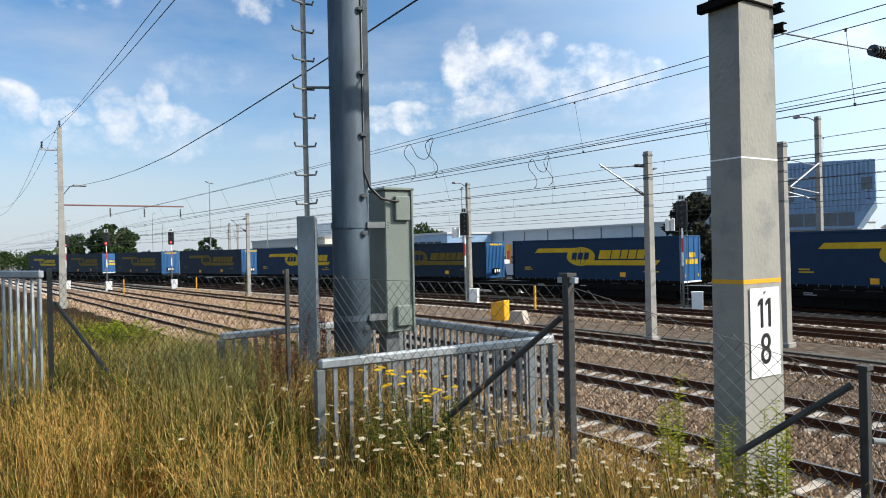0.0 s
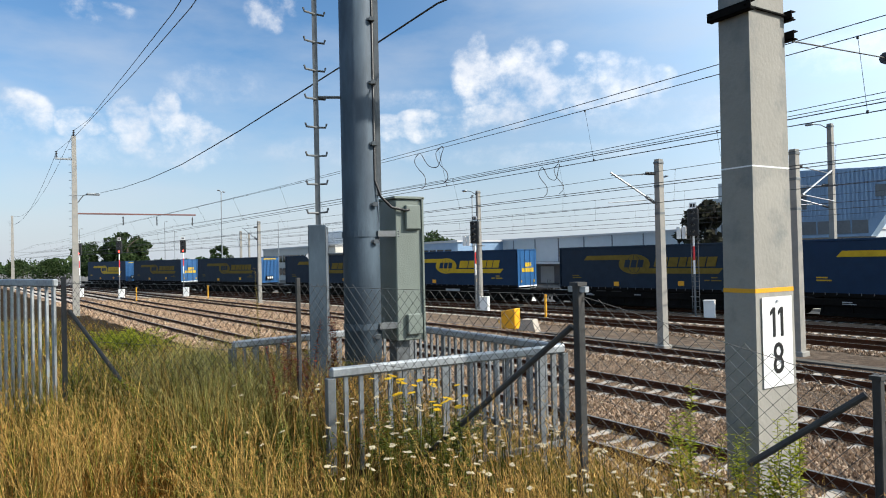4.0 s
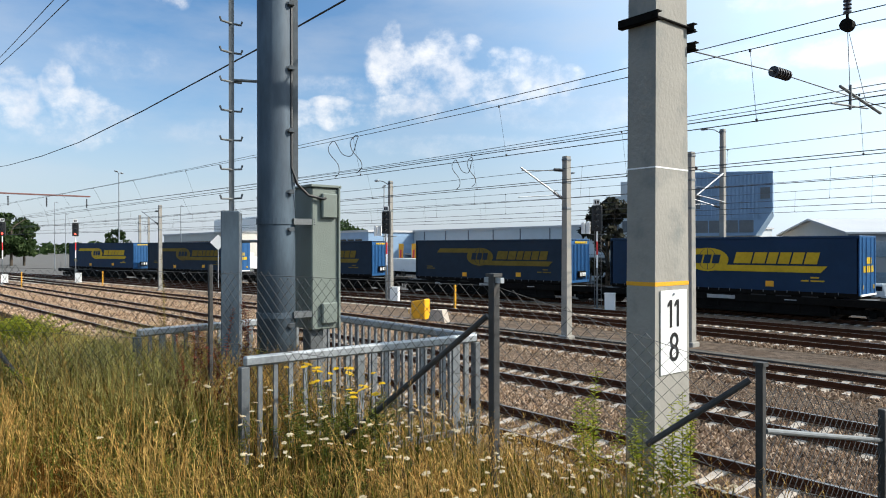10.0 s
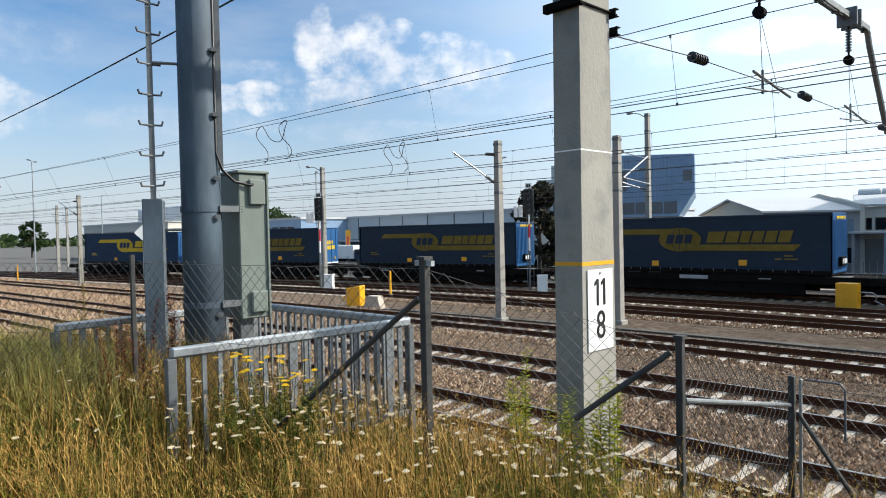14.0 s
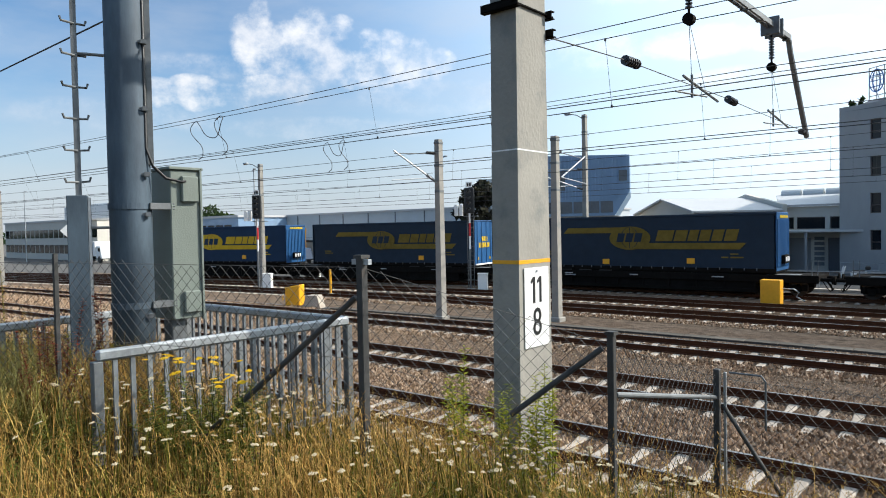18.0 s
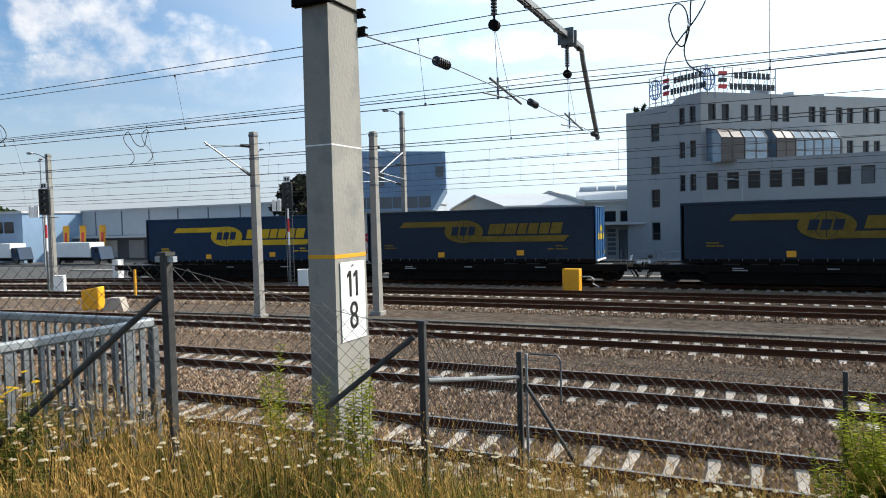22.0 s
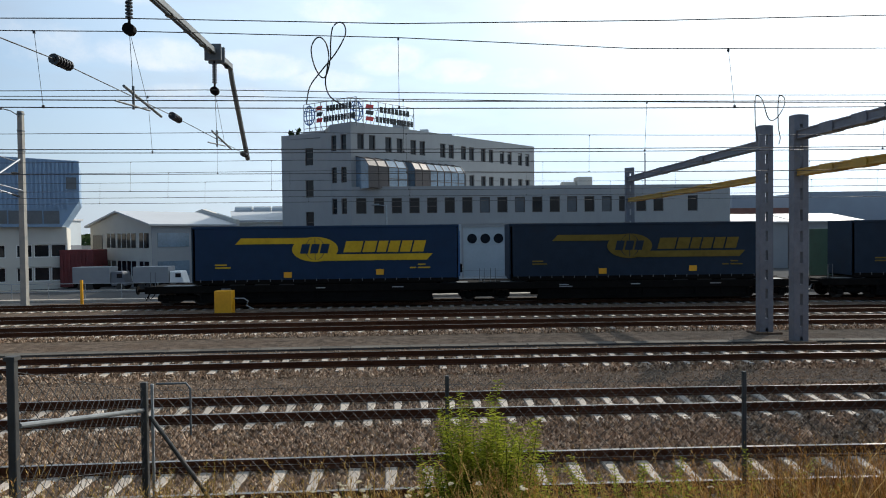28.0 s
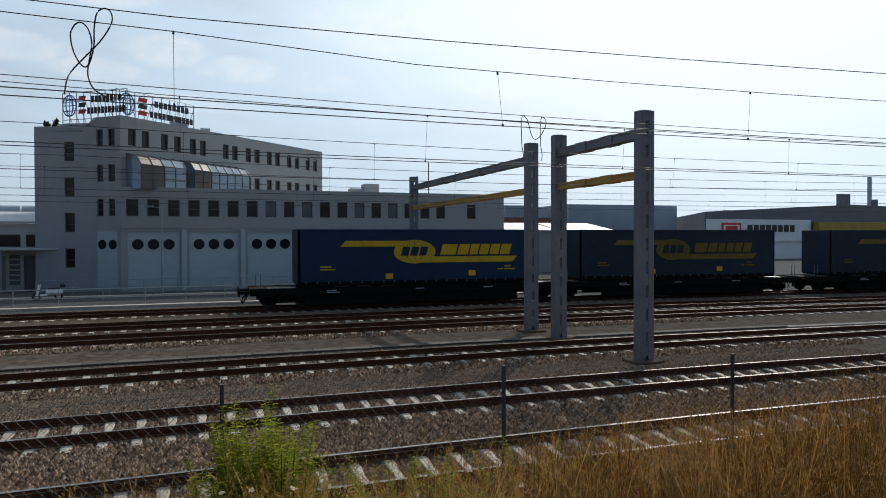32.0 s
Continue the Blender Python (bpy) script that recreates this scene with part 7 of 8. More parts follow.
def make_signal(x, y, head, h, turn, red=False, ladder=False, white_box=True, label="light signal on a red and white mast"):
    e = thing("light_signal", label, "railway signal", "light signals", pose(x, y, 0, 0, 0, turn))
    for i in range(5):
        bm = bms()
        z0 = 0.9 + i * (h - 0.9) / 5
        tube(bm, [(0, 0, z0 if i else 0.0), (0, 0, z0 + (h - 0.9) / 5)], 0.06, 10)
        part("mast_section", bm, M_RED if i == 3 else M_WHITE if i in (2, 4) else M_GALVD, e)
    bm = bms()
    hh = head
    box(bm, -0.32, 0.32, -0.12, 0.1, h - 0.2, h - 0.2 + hh, 0.05)
    hd = part("signal_head", bm, M_BLACKPAINT, e, "black signal head")
    for k in range(max(2, int(hh / 0.4))):
        z = h + 0.05 + k * (hh - 0.5) / max(1, int(hh / 0.4) - 1)
        bm = bms()
        tube(bm, [(0, -0.14, z), (0, -0.12, z)], 0.09, 14)
        part("lens", bm, M_LENS_RED if red and k == 0 else M_LENS_DARK, hd)
        bm = bms()
        ring = [(0.12 * math.cos(a), -0.12, z + 0.12 * math.sin(a)) for a in [math.pi * q / 8 for q in range(9)]]
        for p, q in zip(ring, ring[1:]):
            f = [bm.verts.new(v) for v in (p, q, (q[0], -0.36, q[2]), (p[0], -0.36, p[2]))]
            bm.faces.new(f)
        part("hood", bm, M_BLACKPAINT, hd)
    bm = bms()
    box(bm, -0.2, 0.2, -0.1, -0.08, h + hh - 0.18, h + hh + 0.16)
    plate = part("name_plate", bm, M_WHITE, e, "small white plate above the head")
    for u in (-0.13, 0.02):
        bm = bms()
        box(bm, u, u + 0.11, -0.108, -0.1, h + hh - 0.11, h + hh + 0.09)
        part("plate_bar", bm, M_BLACKPAINT, plate)
    if ladder:
        for u in (-0.85, -0.55):
            bm = bms()
            tube(bm, [(u, 0.1, h - 0.35), (u, 0.1, h + 0.35)], 0.13, 10)
            part("white_housing", bm, M_WHITE, e)
        for sx in (-0.2, 0.2):
            bm = bms()
            tube(bm, [(sx, 0.35, 0.1), (sx, 0.3, h)], 0.02, 6)
            part("ladder_rail", bm, M_GALVD, e)
        for i in range(int(h / 0.3)):
            bm = bms()
            tube(bm, [(-0.2, 0.34, 0.3 + i * 0.3), (0.2, 0.34, 0.3 + i * 0.3)], 0.012, 5)
            part("ladder_rung", bm, M_GALVD, e)
        bm = bms()
        box(bm, -0.45, 0.45, 0.2, 0.9, h - 0.4, h - 0.35)
        part("platform", bm, M_GALVD, e)
    bm = bms()
    box(bm, -0.25, 0.25, -0.25, 0.25, -0.1, 0.06, 0.02)
    part("footing", bm, M_CONCRETE, e)
    if white_box:
        b = thing("signal_cabinet", "small white trackside equipment cabinet beside a signal", "cabinet", "trackside cabinets", pose(x + 0.9, y + 0.1, 0, 0, 0, turn))
        bm = bms()
        box(bm, -0.3, 0.3, -0.22, 0.22, 0.0, 1.0, 0.015)
        part("body", bm, M_WHITE, b)
        bm = bms()
        box(bm, -0.33, 0.33, -0.25, 0.25, 1.0, 1.05, 0.015)
        part("lid", bm, M_WHITE, b)
    return e


make_signal(-40.4, 27.1, 1.6, 5.0, 35, label="black light signal with ladder on a red and white mast", ladder=True)
make_signal(-26.8, 33.5, 1.6, 5.0, 30, ladder=True, label="black light signal on a red and white mast with ladder")
make_signal(-86.0, 8.6, 1.5, 5.3, 75, red=True, label="light signal showing red on a slim mast")
make_signal(-84.5, 15.3, 1.5, 5.3, 70, red=True, label="light signal showing red on a slim mast")
make_signal(-95.0, 5.0, 1.5, 5.3, 75, red=True, label="light signal showing red on a slim mast")


def make_cabinet(x, y, h):
    b = thing("trackside_cabinet", "slim white equipment cabinet beyond the tracks", "cabinet", "trackside cabinets", pose(x, y, -0.05))
    bm = bms()
    box(bm, -0.33, 0.33, -0.25, 0.25, 0.0, h, 0.015)
    part("body", bm, M_WHITE, b)
    bm = bms()
    box(bm, -0.36, 0.36, -0.28, 0.28, h, h + 0.05, 0.015)
    part("lid", bm, M_WHITE, b)


make_cabinet(-46.1, 36.6, 1.4)


def make_marker(x, y, h=1.5):
    e = thing("marker_post", "yellow steel marker post standing between the tracks", "marker post", "yellow marker posts", pose(x, y, 0))
    bm = bms()
    box(bm, -0.07, 0.07, -0.05, 0.05, -0.1, h, 0.012)
    part("post", bm, M_SAFETY, e)
    bm = bms()
    box(bm, -0.16, 0.16, -0.12, 0.12, -0.1, 0.06, 0.015)
    part("foot", bm, M_CONCRETE, e)


for x, y in ((-32.4, 26.8), (-76.5, 9.2), (-73.5, 15.7), (-18.5, 38.9)):
    make_marker(x, y)


def make_yellow_machine():
    e = thing("point_machine", "yellow cast box with a tilted lid beside the track", "point machine", m=pose(-29.2, 21.75, 0, 0, 0, 25))
    bm = bms()
    vs = box(bm, -0.42, 0.42, -0.3, 0.3, 0.0, 0.95, 0.04)
    for v in bm.verts:
        if v.co.z > 0.5 and v.co.x > 0:
            v.co.z += 0.14
    part("body", bm, M_SAFETY, e)
    bm = bms()
    tube(bm, [(-0.5, -0.31, 0.55), (-0.56, -0.31, 0.45), (-0.5, -0.31, 0.3)], 0.04, 8)
    part("handle", bm, M_SAFETY, e)
    b = thing("concrete_block", "pale wedge-shaped concrete block on gravel", "concrete block", m=pose(-27.5, 21.7, 0, 0, 0, 25))
    bm = bms()
    prism(bm, [(-0.55, -0.3), (0.45, -0.3), (0.45, 0.3), (-0.55, 0.3)], -0.02, 0.62)
    for v in bm.verts:
        if v.co.z > 0.3:
            v.co.x *= 0.6
    part("block", bm, M_SLEEPER, b)


make_yellow_machine()


def make_yellow_box():
    e = thing("trackside_box", "yellow painted steel box with a bent handrail", "trackside box", m=pose(-9.3, 34.35, 0))
    bm = bms()
    box(bm, -0.45, 0.42, -0.3, 0.3, -0.05, 1.15, 0.02)
    part("body", bm, M_SAFETY, e)
    bm = bms()
    tube(bm, [(0.45, 0, 0.75), (0.95, 0, 0.75), (1.15, 0, 0.6), (1.05, 0, 0.4), (1.4, 0, 0.2)], 0.03, 8)
    part("rail", bm, M_GALV, e)


make_yellow_box()


def make_trough():
    e = thing("cable_trough", "dark concrete cable trough with lids between the tracks", "cable trough", kind="structure")
    bm = bms()
    xs = [-120 + 3 * i for i in range(65)]
    sweep(bm, [(x, track_y(20.65, x) + 2.75) for x in xs], [(-0.22, -0.1), (0.22, -0.1), (0.22, -0.03), (-0.22, -0.03)], lambda k: 0)
    bmesh.ops.recalc_face_normals(bm, faces=bm.faces)
    part("trough", bm, mat("dark_trough_concrete", (0.09, 0.085, 0.08), 0.9, vary=0.2), e)
    bm = bms()
    box(bm, -0.5, 0.5, -0.24, 0.24, -0.028, 0.012, 0.01)
    me = bpy.data.meshes.new("lid")
    bm.to_mesh(me)
    bm.free()
    me.materials.append(mat("lid_concrete", (0.105, 0.095, 0.082), 0.95, spec=0.1, vary=0.2, object_random=0.2))
    x = -26.0
    while x < 24:
        piece("lid", me, e, pose(x, track_y(20.65, x) + 2.75, 0, 0, 0, math.degrees(track_dir(20.65, x))))
        x += 1.02


make_trough()


def make_sign_board():
    e = thing("rail_sign", "white diamond sign on a slim post beside the line", "railway sign", m=pose(-61.5, 22.8, 0, 0, 0, 60))
    bm = bms()
    tube(bm, [(0, 0, -0.1), (0, 0, 4.3)], 0.04, 8)
    part("post", bm, M_GALV, e)
    bm = bms()
    box(bm, -0.5, 0.5, -0.06, -0.04, -0.5, 0.5, m=Matrix.Translation((0, 0, 4.3)) @ Matrix.Rotation(radians(45), 4, "Y"))
    part("board", bm, M_WHITE, e)


make_sign_board()


def make_street_lamp(x, y, h, turn=0, twin=False, label="slim grey yard lamp"):
    e = thing("yard_lamp", label, "street lamp", "yard lamps", pose(x, y, 0, 0, 0, turn))
    bm = bms()
    tube(bm, [(0, 0, -0.1), (0, 0, h)], 0.09, 8, r2=0.06)
    part("post", bm, M_GALV, e)
    for s in ((1, -1) if twin else (1,)):
        bm = bms()
        tube(bm, [(0, 0, h - 0.05), (s * 0.8, 0, h + 0.05)], 0.035, 6)
        part("arm", bm, M_GALV, e)
        bm = bms()
        box(bm, min(s * 0.7, s * 1.35), max(s * 0.7, s * 1.35), -0.14, 0.14, h, h + 0.14, 0.04)
        part("head", bm, M_GALV, e)


for x, y, h, tw in ((-88, 20.6, 12.8, True), (-63, 42, 10.5, True), (-45, 52, 11.0, True), (-37, 62, 6.4, False), (-52, 70, 5.6, False), (-27.5, 66, 6.0, False), (-120, 38, 11, False), (-140, 22, 12, False), (-2.0, 53.8, 6.2, False), (-150, 8, 11, False), (-165, 28, 11, False)):
    make_street_lamp(x, y, h, 150, tw)


# ---- plants ----


def leaf_material(name, ramp_stops, translucent=0.35, scatter=0.0):
    """Foliage: each blade or leaf takes its own tone from a ramp; some light passes through."""
    m = bpy.data.materials.new(name)
    m.use_nodes = True
    t = m.node_tree
    b = t.nodes["Principled BSDF"]
    out = t.nodes["Material Output"]
    geo = t.nodes.new("ShaderNodeNewGeometry")
    ramp = t.nodes.new("ShaderNodeValToRGB")
    els = ramp.color_ramp.elements
    while len(els) < len(ramp_stops):
        els.new(0.5)
    for e, (p, c) in zip(els, ramp_stops):
        e.position, e.color = p, (*c, 1)
    t.links.new(geo.outputs["Random Per Island"], ramp.inputs[0])
    coord = t.nodes.new("ShaderNodeTexCoord")
    n = node(t, "ShaderNodeTexNoise", Scale=40.0, Detail=2.0)
    t.links.new(coord.outputs["Object"], n.inputs["Vector"])
    hsv = t.nodes.new("ShaderNodeHueSaturation")
    mr = t.nodes.new("ShaderNodeMapRange")
    mr.inputs["To Min"].default_value, mr.inputs["To Max"].default_value = 0.6, 1.35
    t.links.new(n.outputs["Fac"], mr.inputs["Value"])
    t.links.new(mr.outputs["Result"], hsv.inputs["Value"])
    t.links.new(ramp.outputs["Color"], hsv.inputs["Color"])
    t.links.new(hsv.outputs["Color"], b.inputs["Base Color"])
    b.inputs["Roughness"].default_value, b.inputs["Diffuse Roughness"].default_value = 0.65, scatter
    b.inputs["Specular IOR Level"].default_value = 0.08
    tr = t.nodes.new("ShaderNodeBsdfTranslucent")
    t.links.new(hsv.outputs["Color"], tr.inputs["Color"])
    mix = t.nodes.new("ShaderNodeMixShader")
    mix.inputs[0].default_value = translucent
    t.links.new(b.outputs[0], mix.inputs[1])
    t.links.new(tr.outputs[0], mix.inputs[2])
    t.links.new(mix.outputs[0], out.inputs["Surface"])
    return m


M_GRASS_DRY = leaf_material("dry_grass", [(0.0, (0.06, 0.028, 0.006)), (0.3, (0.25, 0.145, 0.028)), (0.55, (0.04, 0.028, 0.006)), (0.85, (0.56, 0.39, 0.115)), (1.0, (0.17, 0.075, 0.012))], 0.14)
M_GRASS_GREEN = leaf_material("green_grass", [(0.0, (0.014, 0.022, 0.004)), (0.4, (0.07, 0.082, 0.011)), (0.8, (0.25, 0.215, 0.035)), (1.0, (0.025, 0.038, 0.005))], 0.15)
M_PALEGRASS = leaf_material("pale_feathery_grass", [(0.0, (0.16, 0.15, 0.03)), (0.5, (0.34, 0.31, 0.095)), (1.0, (0.46, 0.38, 0.15))], 0.3)
M_HERB = leaf_material("olive_herb", [(0.0, (0.035, 0.052, 0.01)), (0.5, (0.10, 0.125, 0.022)), (1.0, (0.20, 0.20, 0.045))], 0.3)
M_GRASS_RUST = leaf_material("rust_grass", [(0.0, (0.07, 0.024, 0.004)), (0.35, (0.20, 0.08, 0.011)), (0.6, (0.035, 0.025, 0.005)), (1.0, (0.34, 0.17, 0.028))], 0.25)
M_GOLD = leaf_material("golden_seed", [(0.0, (0.36, 0.17, 0.04)), (0.5, (0.50, 0.28, 0.085)), (1.0, (0.30, 0.12, 0.03))], 0.4)
M_STRAW = leaf_material("straw", [(0.0, (0.24, 0.135, 0.035)), (0.5, (0.55, 0.36, 0.11)), (1.0, (0.32, 0.145, 0.035))], 0.2)
M_WEED = leaf_material("weed_leaf", [(0.0, (0.11, 0.15, 0.012)), (0.5, (0.24, 0.27, 0.022)), (1.0, (0.42, 0.43, 0.05))], 0.55)
M_TREELEAF = leaf_material("tree_leaf", [(0.0, (0.018, 0.035, 0.012)), (0.6, (0.035, 0.06, 0.02)), (1.0, (0.06, 0.085, 0.03))], 0.25)
M_DARKLEAF = leaf_material("copper_leaf", [(0.0, (0.02, 0.018, 0.016)), (0.6, (0.035, 0.035, 0.022)), (1.0, (0.05, 0.05, 0.03))], 0.2)
M_YARROW = leaf_material("yarrow_white", [(0.0, (0.42, 0.36, 0.22)), (0.6, (0.55, 0.49, 0.35)), (1.0, (0.28, 0.19, 0.09))], 0.2)
M_TANSY = leaf_material("tansy_yellow", [(0.0, (0.50, 0.31, 0.01)), (1.0, (0.70, 0.46, 0.02))], 0.2)
M_DOCK = leaf_material("dock_red_brown", [(0.0, (0.10, 0.02, 0.012)), (1.0, (0.20, 0.05, 0.025))], 0.2)


def mesh_from(name, verts, faces, material, label, category, kind="stuff", parent=None):
    me = bpy.data.meshes.new(name)
    me.from_pydata(verts, [], faces)
    me.materials.append(material)
    for p in me.polygons:
        p.use_smooth = True
    ob = new(name, me)
    if parent:
        ob.parent = parent
    return tagged(ob, label, category, kind=kind)


rng = np.random.default_rng(7)


def blades(spots, heights, width, lean, seed_heads=False):
    """Bent tapering blades on the given ground spots; stems may carry loose feathery panicles."""
    p = np.array(spots, float)
    h, w = np.array(heights, float), np.array(width, float)
    n = len(p)
    turn = rng.uniform(0, 2 * math.pi, n)
    bendy = rng.uniform(0.05, 1.0, n) ** 1.5 * lean
    d = np.stack([np.cos(turn), np.sin(turn), np.zeros(n)], 1)
    s = np.stack([-d[:, 1], d[:, 0], np.zeros(n)], 1)
    bias = np.concatenate([rng.normal(0, 0.13, (n, 2)), np.zeros((n, 1))], 1)

    def at(f):
        c = p + d * (bendy * h * f ** 2.2)[:, None] + bias * (f * h)[:, None]
        c[:, 2] += h * f * (1 - 0.4 * bendy * f * f)
        return c

    rows = []
    for f, ww in ((0.0, 1.0), (0.3, 0.95), (0.58, 0.8), (0.82, 0.5)):
        c = at(f)
        rows += [c - s * (w * ww)[:, None], c + s * (w * ww)[:, None]]
    rows.append(at(1.0))
    verts = np.stack(rows, 1).reshape(-1, 3).tolist()
    faces = []
    for i in range(0, 9 * n, 9):
        faces += [(i, i + 1, i + 3, i + 2), (i + 2, i + 3, i + 5, i + 4), (i + 4, i + 5, i + 7, i + 6), (i + 6, i + 7, i + 8)]
    if seed_heads:
        m = 13
        f = rng.uniform(0.76, 1.0, (n, m))
        f[:, 0] = 1.0
        reach = rng.uniform(0.010, 0.028, (n, m)) * (1.25 - f) * 3.2
        a = rng.uniform(0, 2 * math.pi, (n, m))
        for k in range(m):
            c0 = at(f[:, k])
            o = np.stack([np.cos(a[:, k]) * 0.55, np.sin(a[:, k]) * 0.55, np.full(n, 0.75)], 1) * reach[:, k][:, None] + d * (bendy * 0.012)[:, None]
            q = np.stack([-np.sin(a[:, k]), np.cos(a[:, k]), np.zeros(n)], 1) * 0.0017
            base = len(verts)
            tri = np.stack([c0, c0 + o * 0.6 - q, c0 + o * 1.35, c0 + o * 0.6 + q], 1).reshape(-1, 3)
            verts += tri.tolist()
            faces += [(base + i, base + i + 1, base + i + 2, base + i + 3) for i in range(0, 4 * n, 4)]
    return verts, faces


def bank_spots(n, x0, x1, y0, y1, keep):
    out = []
    while len(out) < n:
        xs, ys, rs = rng.uniform(x0, x1, n), rng.uniform(y0, y1, n), rng.uniform(0, 1, n)
        for x, y, r in zip(xs, ys, rs):
            d = math.hypot(x, y)
            if d < 1.35 or y > 8.55 + bend(x):
                continue
            if r < keep(x, y, d):
                out.append((x, y, ground_z(x, y) - 0.04))
                if len(out) >= n:
                    break
    return out


def patch(x, y, s=0.55, k=0.0):
    return noise.noise((x * s, y * s, k))


def thin(x, y):
    """The bank is bare and stony towards the foot beside the line."""
    foot = 8.5 + bend(x)
    return min(1.0, max(0.12, (foot - y) / 3.2))


def rise(x):
    """The grass stands taller further along the bank to the right."""
    return 1.0 + 0.55 * min(1.0, max(0.0, (x - 1.6) / 3.2))


def clump(x, y, k=0.0):
    """Tussocks about half a metre apart."""
    return 0.6 * patch(x, y, 2.1, 20 + k) + 0.4 * patch(x, y, 5.0, 30 + k)


def make_grass():
    near = lambda x, y, d: thin(x, y) * min(1.0, 3.4 / d) * max(0.02, 0.5 + 1.2 * patch(x, y, 1.1) + 0.9 * clump(x, y))
    s = bank_spots(25000, -11, 1.6, -2.5, 8.5, lambda x, y, d: near(x, y, d) * (0.3 if patch(x, y, 0.75, 9) > 0.08 else 1.0))
    h = [max(0.1, 0.2 + 0.38 * rng.uniform() ** 1.5 + 0.18 * patch(p[0], p[1], 0.9, 3) + 0.28 * clump(p[0], p[1])) * rise(p[0]) for p in s]
    v, f = blades(s, h, [0.0012 + 0.0022 * rng.uniform() ** 1.5 for _ in s], 1.15)
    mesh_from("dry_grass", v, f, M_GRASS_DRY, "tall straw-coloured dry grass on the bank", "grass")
    s = bank_spots(10500, -10, 1.8, -2.2, 7.9, lambda x, y, d: near(x, y, d) * (1.0 if patch(x, y, 0.8, 5) > -0.1 else 0.25))
    h = [max(0.25, 0.38 + 0.42 * rng.uniform() + 0.2 * patch(p[0], p[1], 1.3, 11) + 0.2 * clump(p[0], p[1])) * rise(p[0]) for p in s]
    v, f = blades(s, h, [0.001 + 0.0009 * rng.uniform() for _ in s], 0.8, True)
    mesh_from("grass_stems", v, f, M_STRAW, "golden grass stems with feathery seed heads on the bank", "grass")
    s = bank_spots(34000, -11, 3.0, -2.5, 8.2, lambda x, y, d: near(x, y, d) * (1.0 if patch(x, y, 0.75, 9) > 0.04 else 0.6 if x < -3.5 else 0.25))
    h = [max(0.1, 0.2 + 0.28 * rng.uniform() + 0.2 * max(0.0, patch(p[0], p[1], 0.75, 9)) + 0.3 * clump(p[0], p[1], 7) + (0.08 if p[0] < -5 else 0.0)) for p in s]
    v, f = blades(s, h, [0.0016 + 0.0028 * rng.uniform() ** 1.5 for _ in s], 1.2)
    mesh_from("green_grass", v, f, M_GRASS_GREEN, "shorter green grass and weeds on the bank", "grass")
    # rust-brown stands: a dense one along the right of the bank, a low one near the gate
    s = bank_spots(40000, 1.0, 9.5, 0.5, 8.6, lambda x, y, d: min(1.0, 4.0 / d) * max(0.03, 0.7 + 0.9 * patch(x, y, 1.2, 4) + 0.7 * clump(x, y, 3)) * min(1.0, max(0.05, (x - 1.0) / 1.6)) * (1.0 if y < 6.6 else 0.45))
    h = [max(0.1, 0.26 + 0.36 * rng.uniform() + 0.22 * patch(p[0], p[1], 1.0, 6) + 0.25 * clump(p[0], p[1], 3)) * (rise(p[0]) if p[1] < 6.6 else 0.8) for p in s]
    v, f = blades(s, h, [0.0013 + 0.0022 * rng.uniform() for _ in s], 1.1)
    mesh_from("rust_grass", v, f, M_GRASS_RUST, "dense rust-brown dry grass on the bank", "grass")
    s = [(x, y, ground_z(x, y) - 0.04) for x, y in zip(rng.normal(-5.6, 0.7, 5200), rng.normal(0.55, 0.32, 5200)) if math.hypot(x, y) > 1.5]
    v, f = blades(s, [0.16 + 0.22 * rng.uniform() for p in s], [0.0013 + 0.0014 * rng.uniform() for _ in s], 1.2)
    mesh_from("rust_grass", v, f, M_GRASS_RUST, "low matted rust-brown grass near the gate", "grass")
    s = bank_spots(3000, 0.6, 9.0, 1.0, 8.3, lambda x, y, d: min(1.0, 4.0 / d) * (1.0 if patch(x, y, 1.3, 8) > 0.0 else 0.15) * min(1.0, max(0.1, x / 2.0)))
    h = [(0.45 + 0.35 * rng.uniform()) * rise(p[0]) for p in s]
    v, f = blades(s, h, [0.001 + 0.0009 * rng.uniform() for _ in s], 0.8, True)
    mesh_from("seeding_grass", v, f, M_GOLD, "pale feathery seed heads above the rust-brown grass", "grass")
    # tall pale grass left of the railing
    for cx, cy, sx, sy, n, hh, m in ((-7.2, 1.6, 0.8, 0.45, 2600, 0.75, M_GRASS_DRY), (-8.4, 1.0, 1.0, 0.45, 2800, 0.62, M_GRASS_GREEN), (-6.1, 2.7, 0.35, 0.25, 1100, 0.75, M_STRAW), (-7.4, 2.6, 0.5, 0.3, 900, 0.85, M_STRAW), (-7.7, 1.75, 0.9, 0.4, 3200, 0.78, M_PALEGRASS), (-6.4, 1.9, 0.4, 0.35, 1000, 0.72, M_PALEGRASS)):
        s = [(x, y, ground_z(x, y) - 0.04) for x, y in zip(rng.normal(cx, sx, n), rng.normal(cy, sy, n)) if math.hypot(x, y) > 1.5]
        v, f = blades(s, [hh * (0.5 + 0.65 * rng.uniform()) for p in s], [0.0016 + 0.0022 * rng.uniform() for _ in s], 0.9, m in (M_STRAW, M_PALEGRASS))
        mesh_from("tall_grass", v, f, m, "tall tussock of grass beside the railing", "grass")
    s = bank_spots(700, -9, 6, -1.5, 5.0, lambda x, y, d: min(1.0, 3.0 / d))
    v, f = blades(s, [0.7 + 0.35 * rng.uniform() for p in s], [0.0013 + 0.0008 * rng.uniform() for _ in s], 1.7, True)
    mesh_from("arching_straw", v, f, M_STRAW, "long arching straw stems over the grass", "grass")
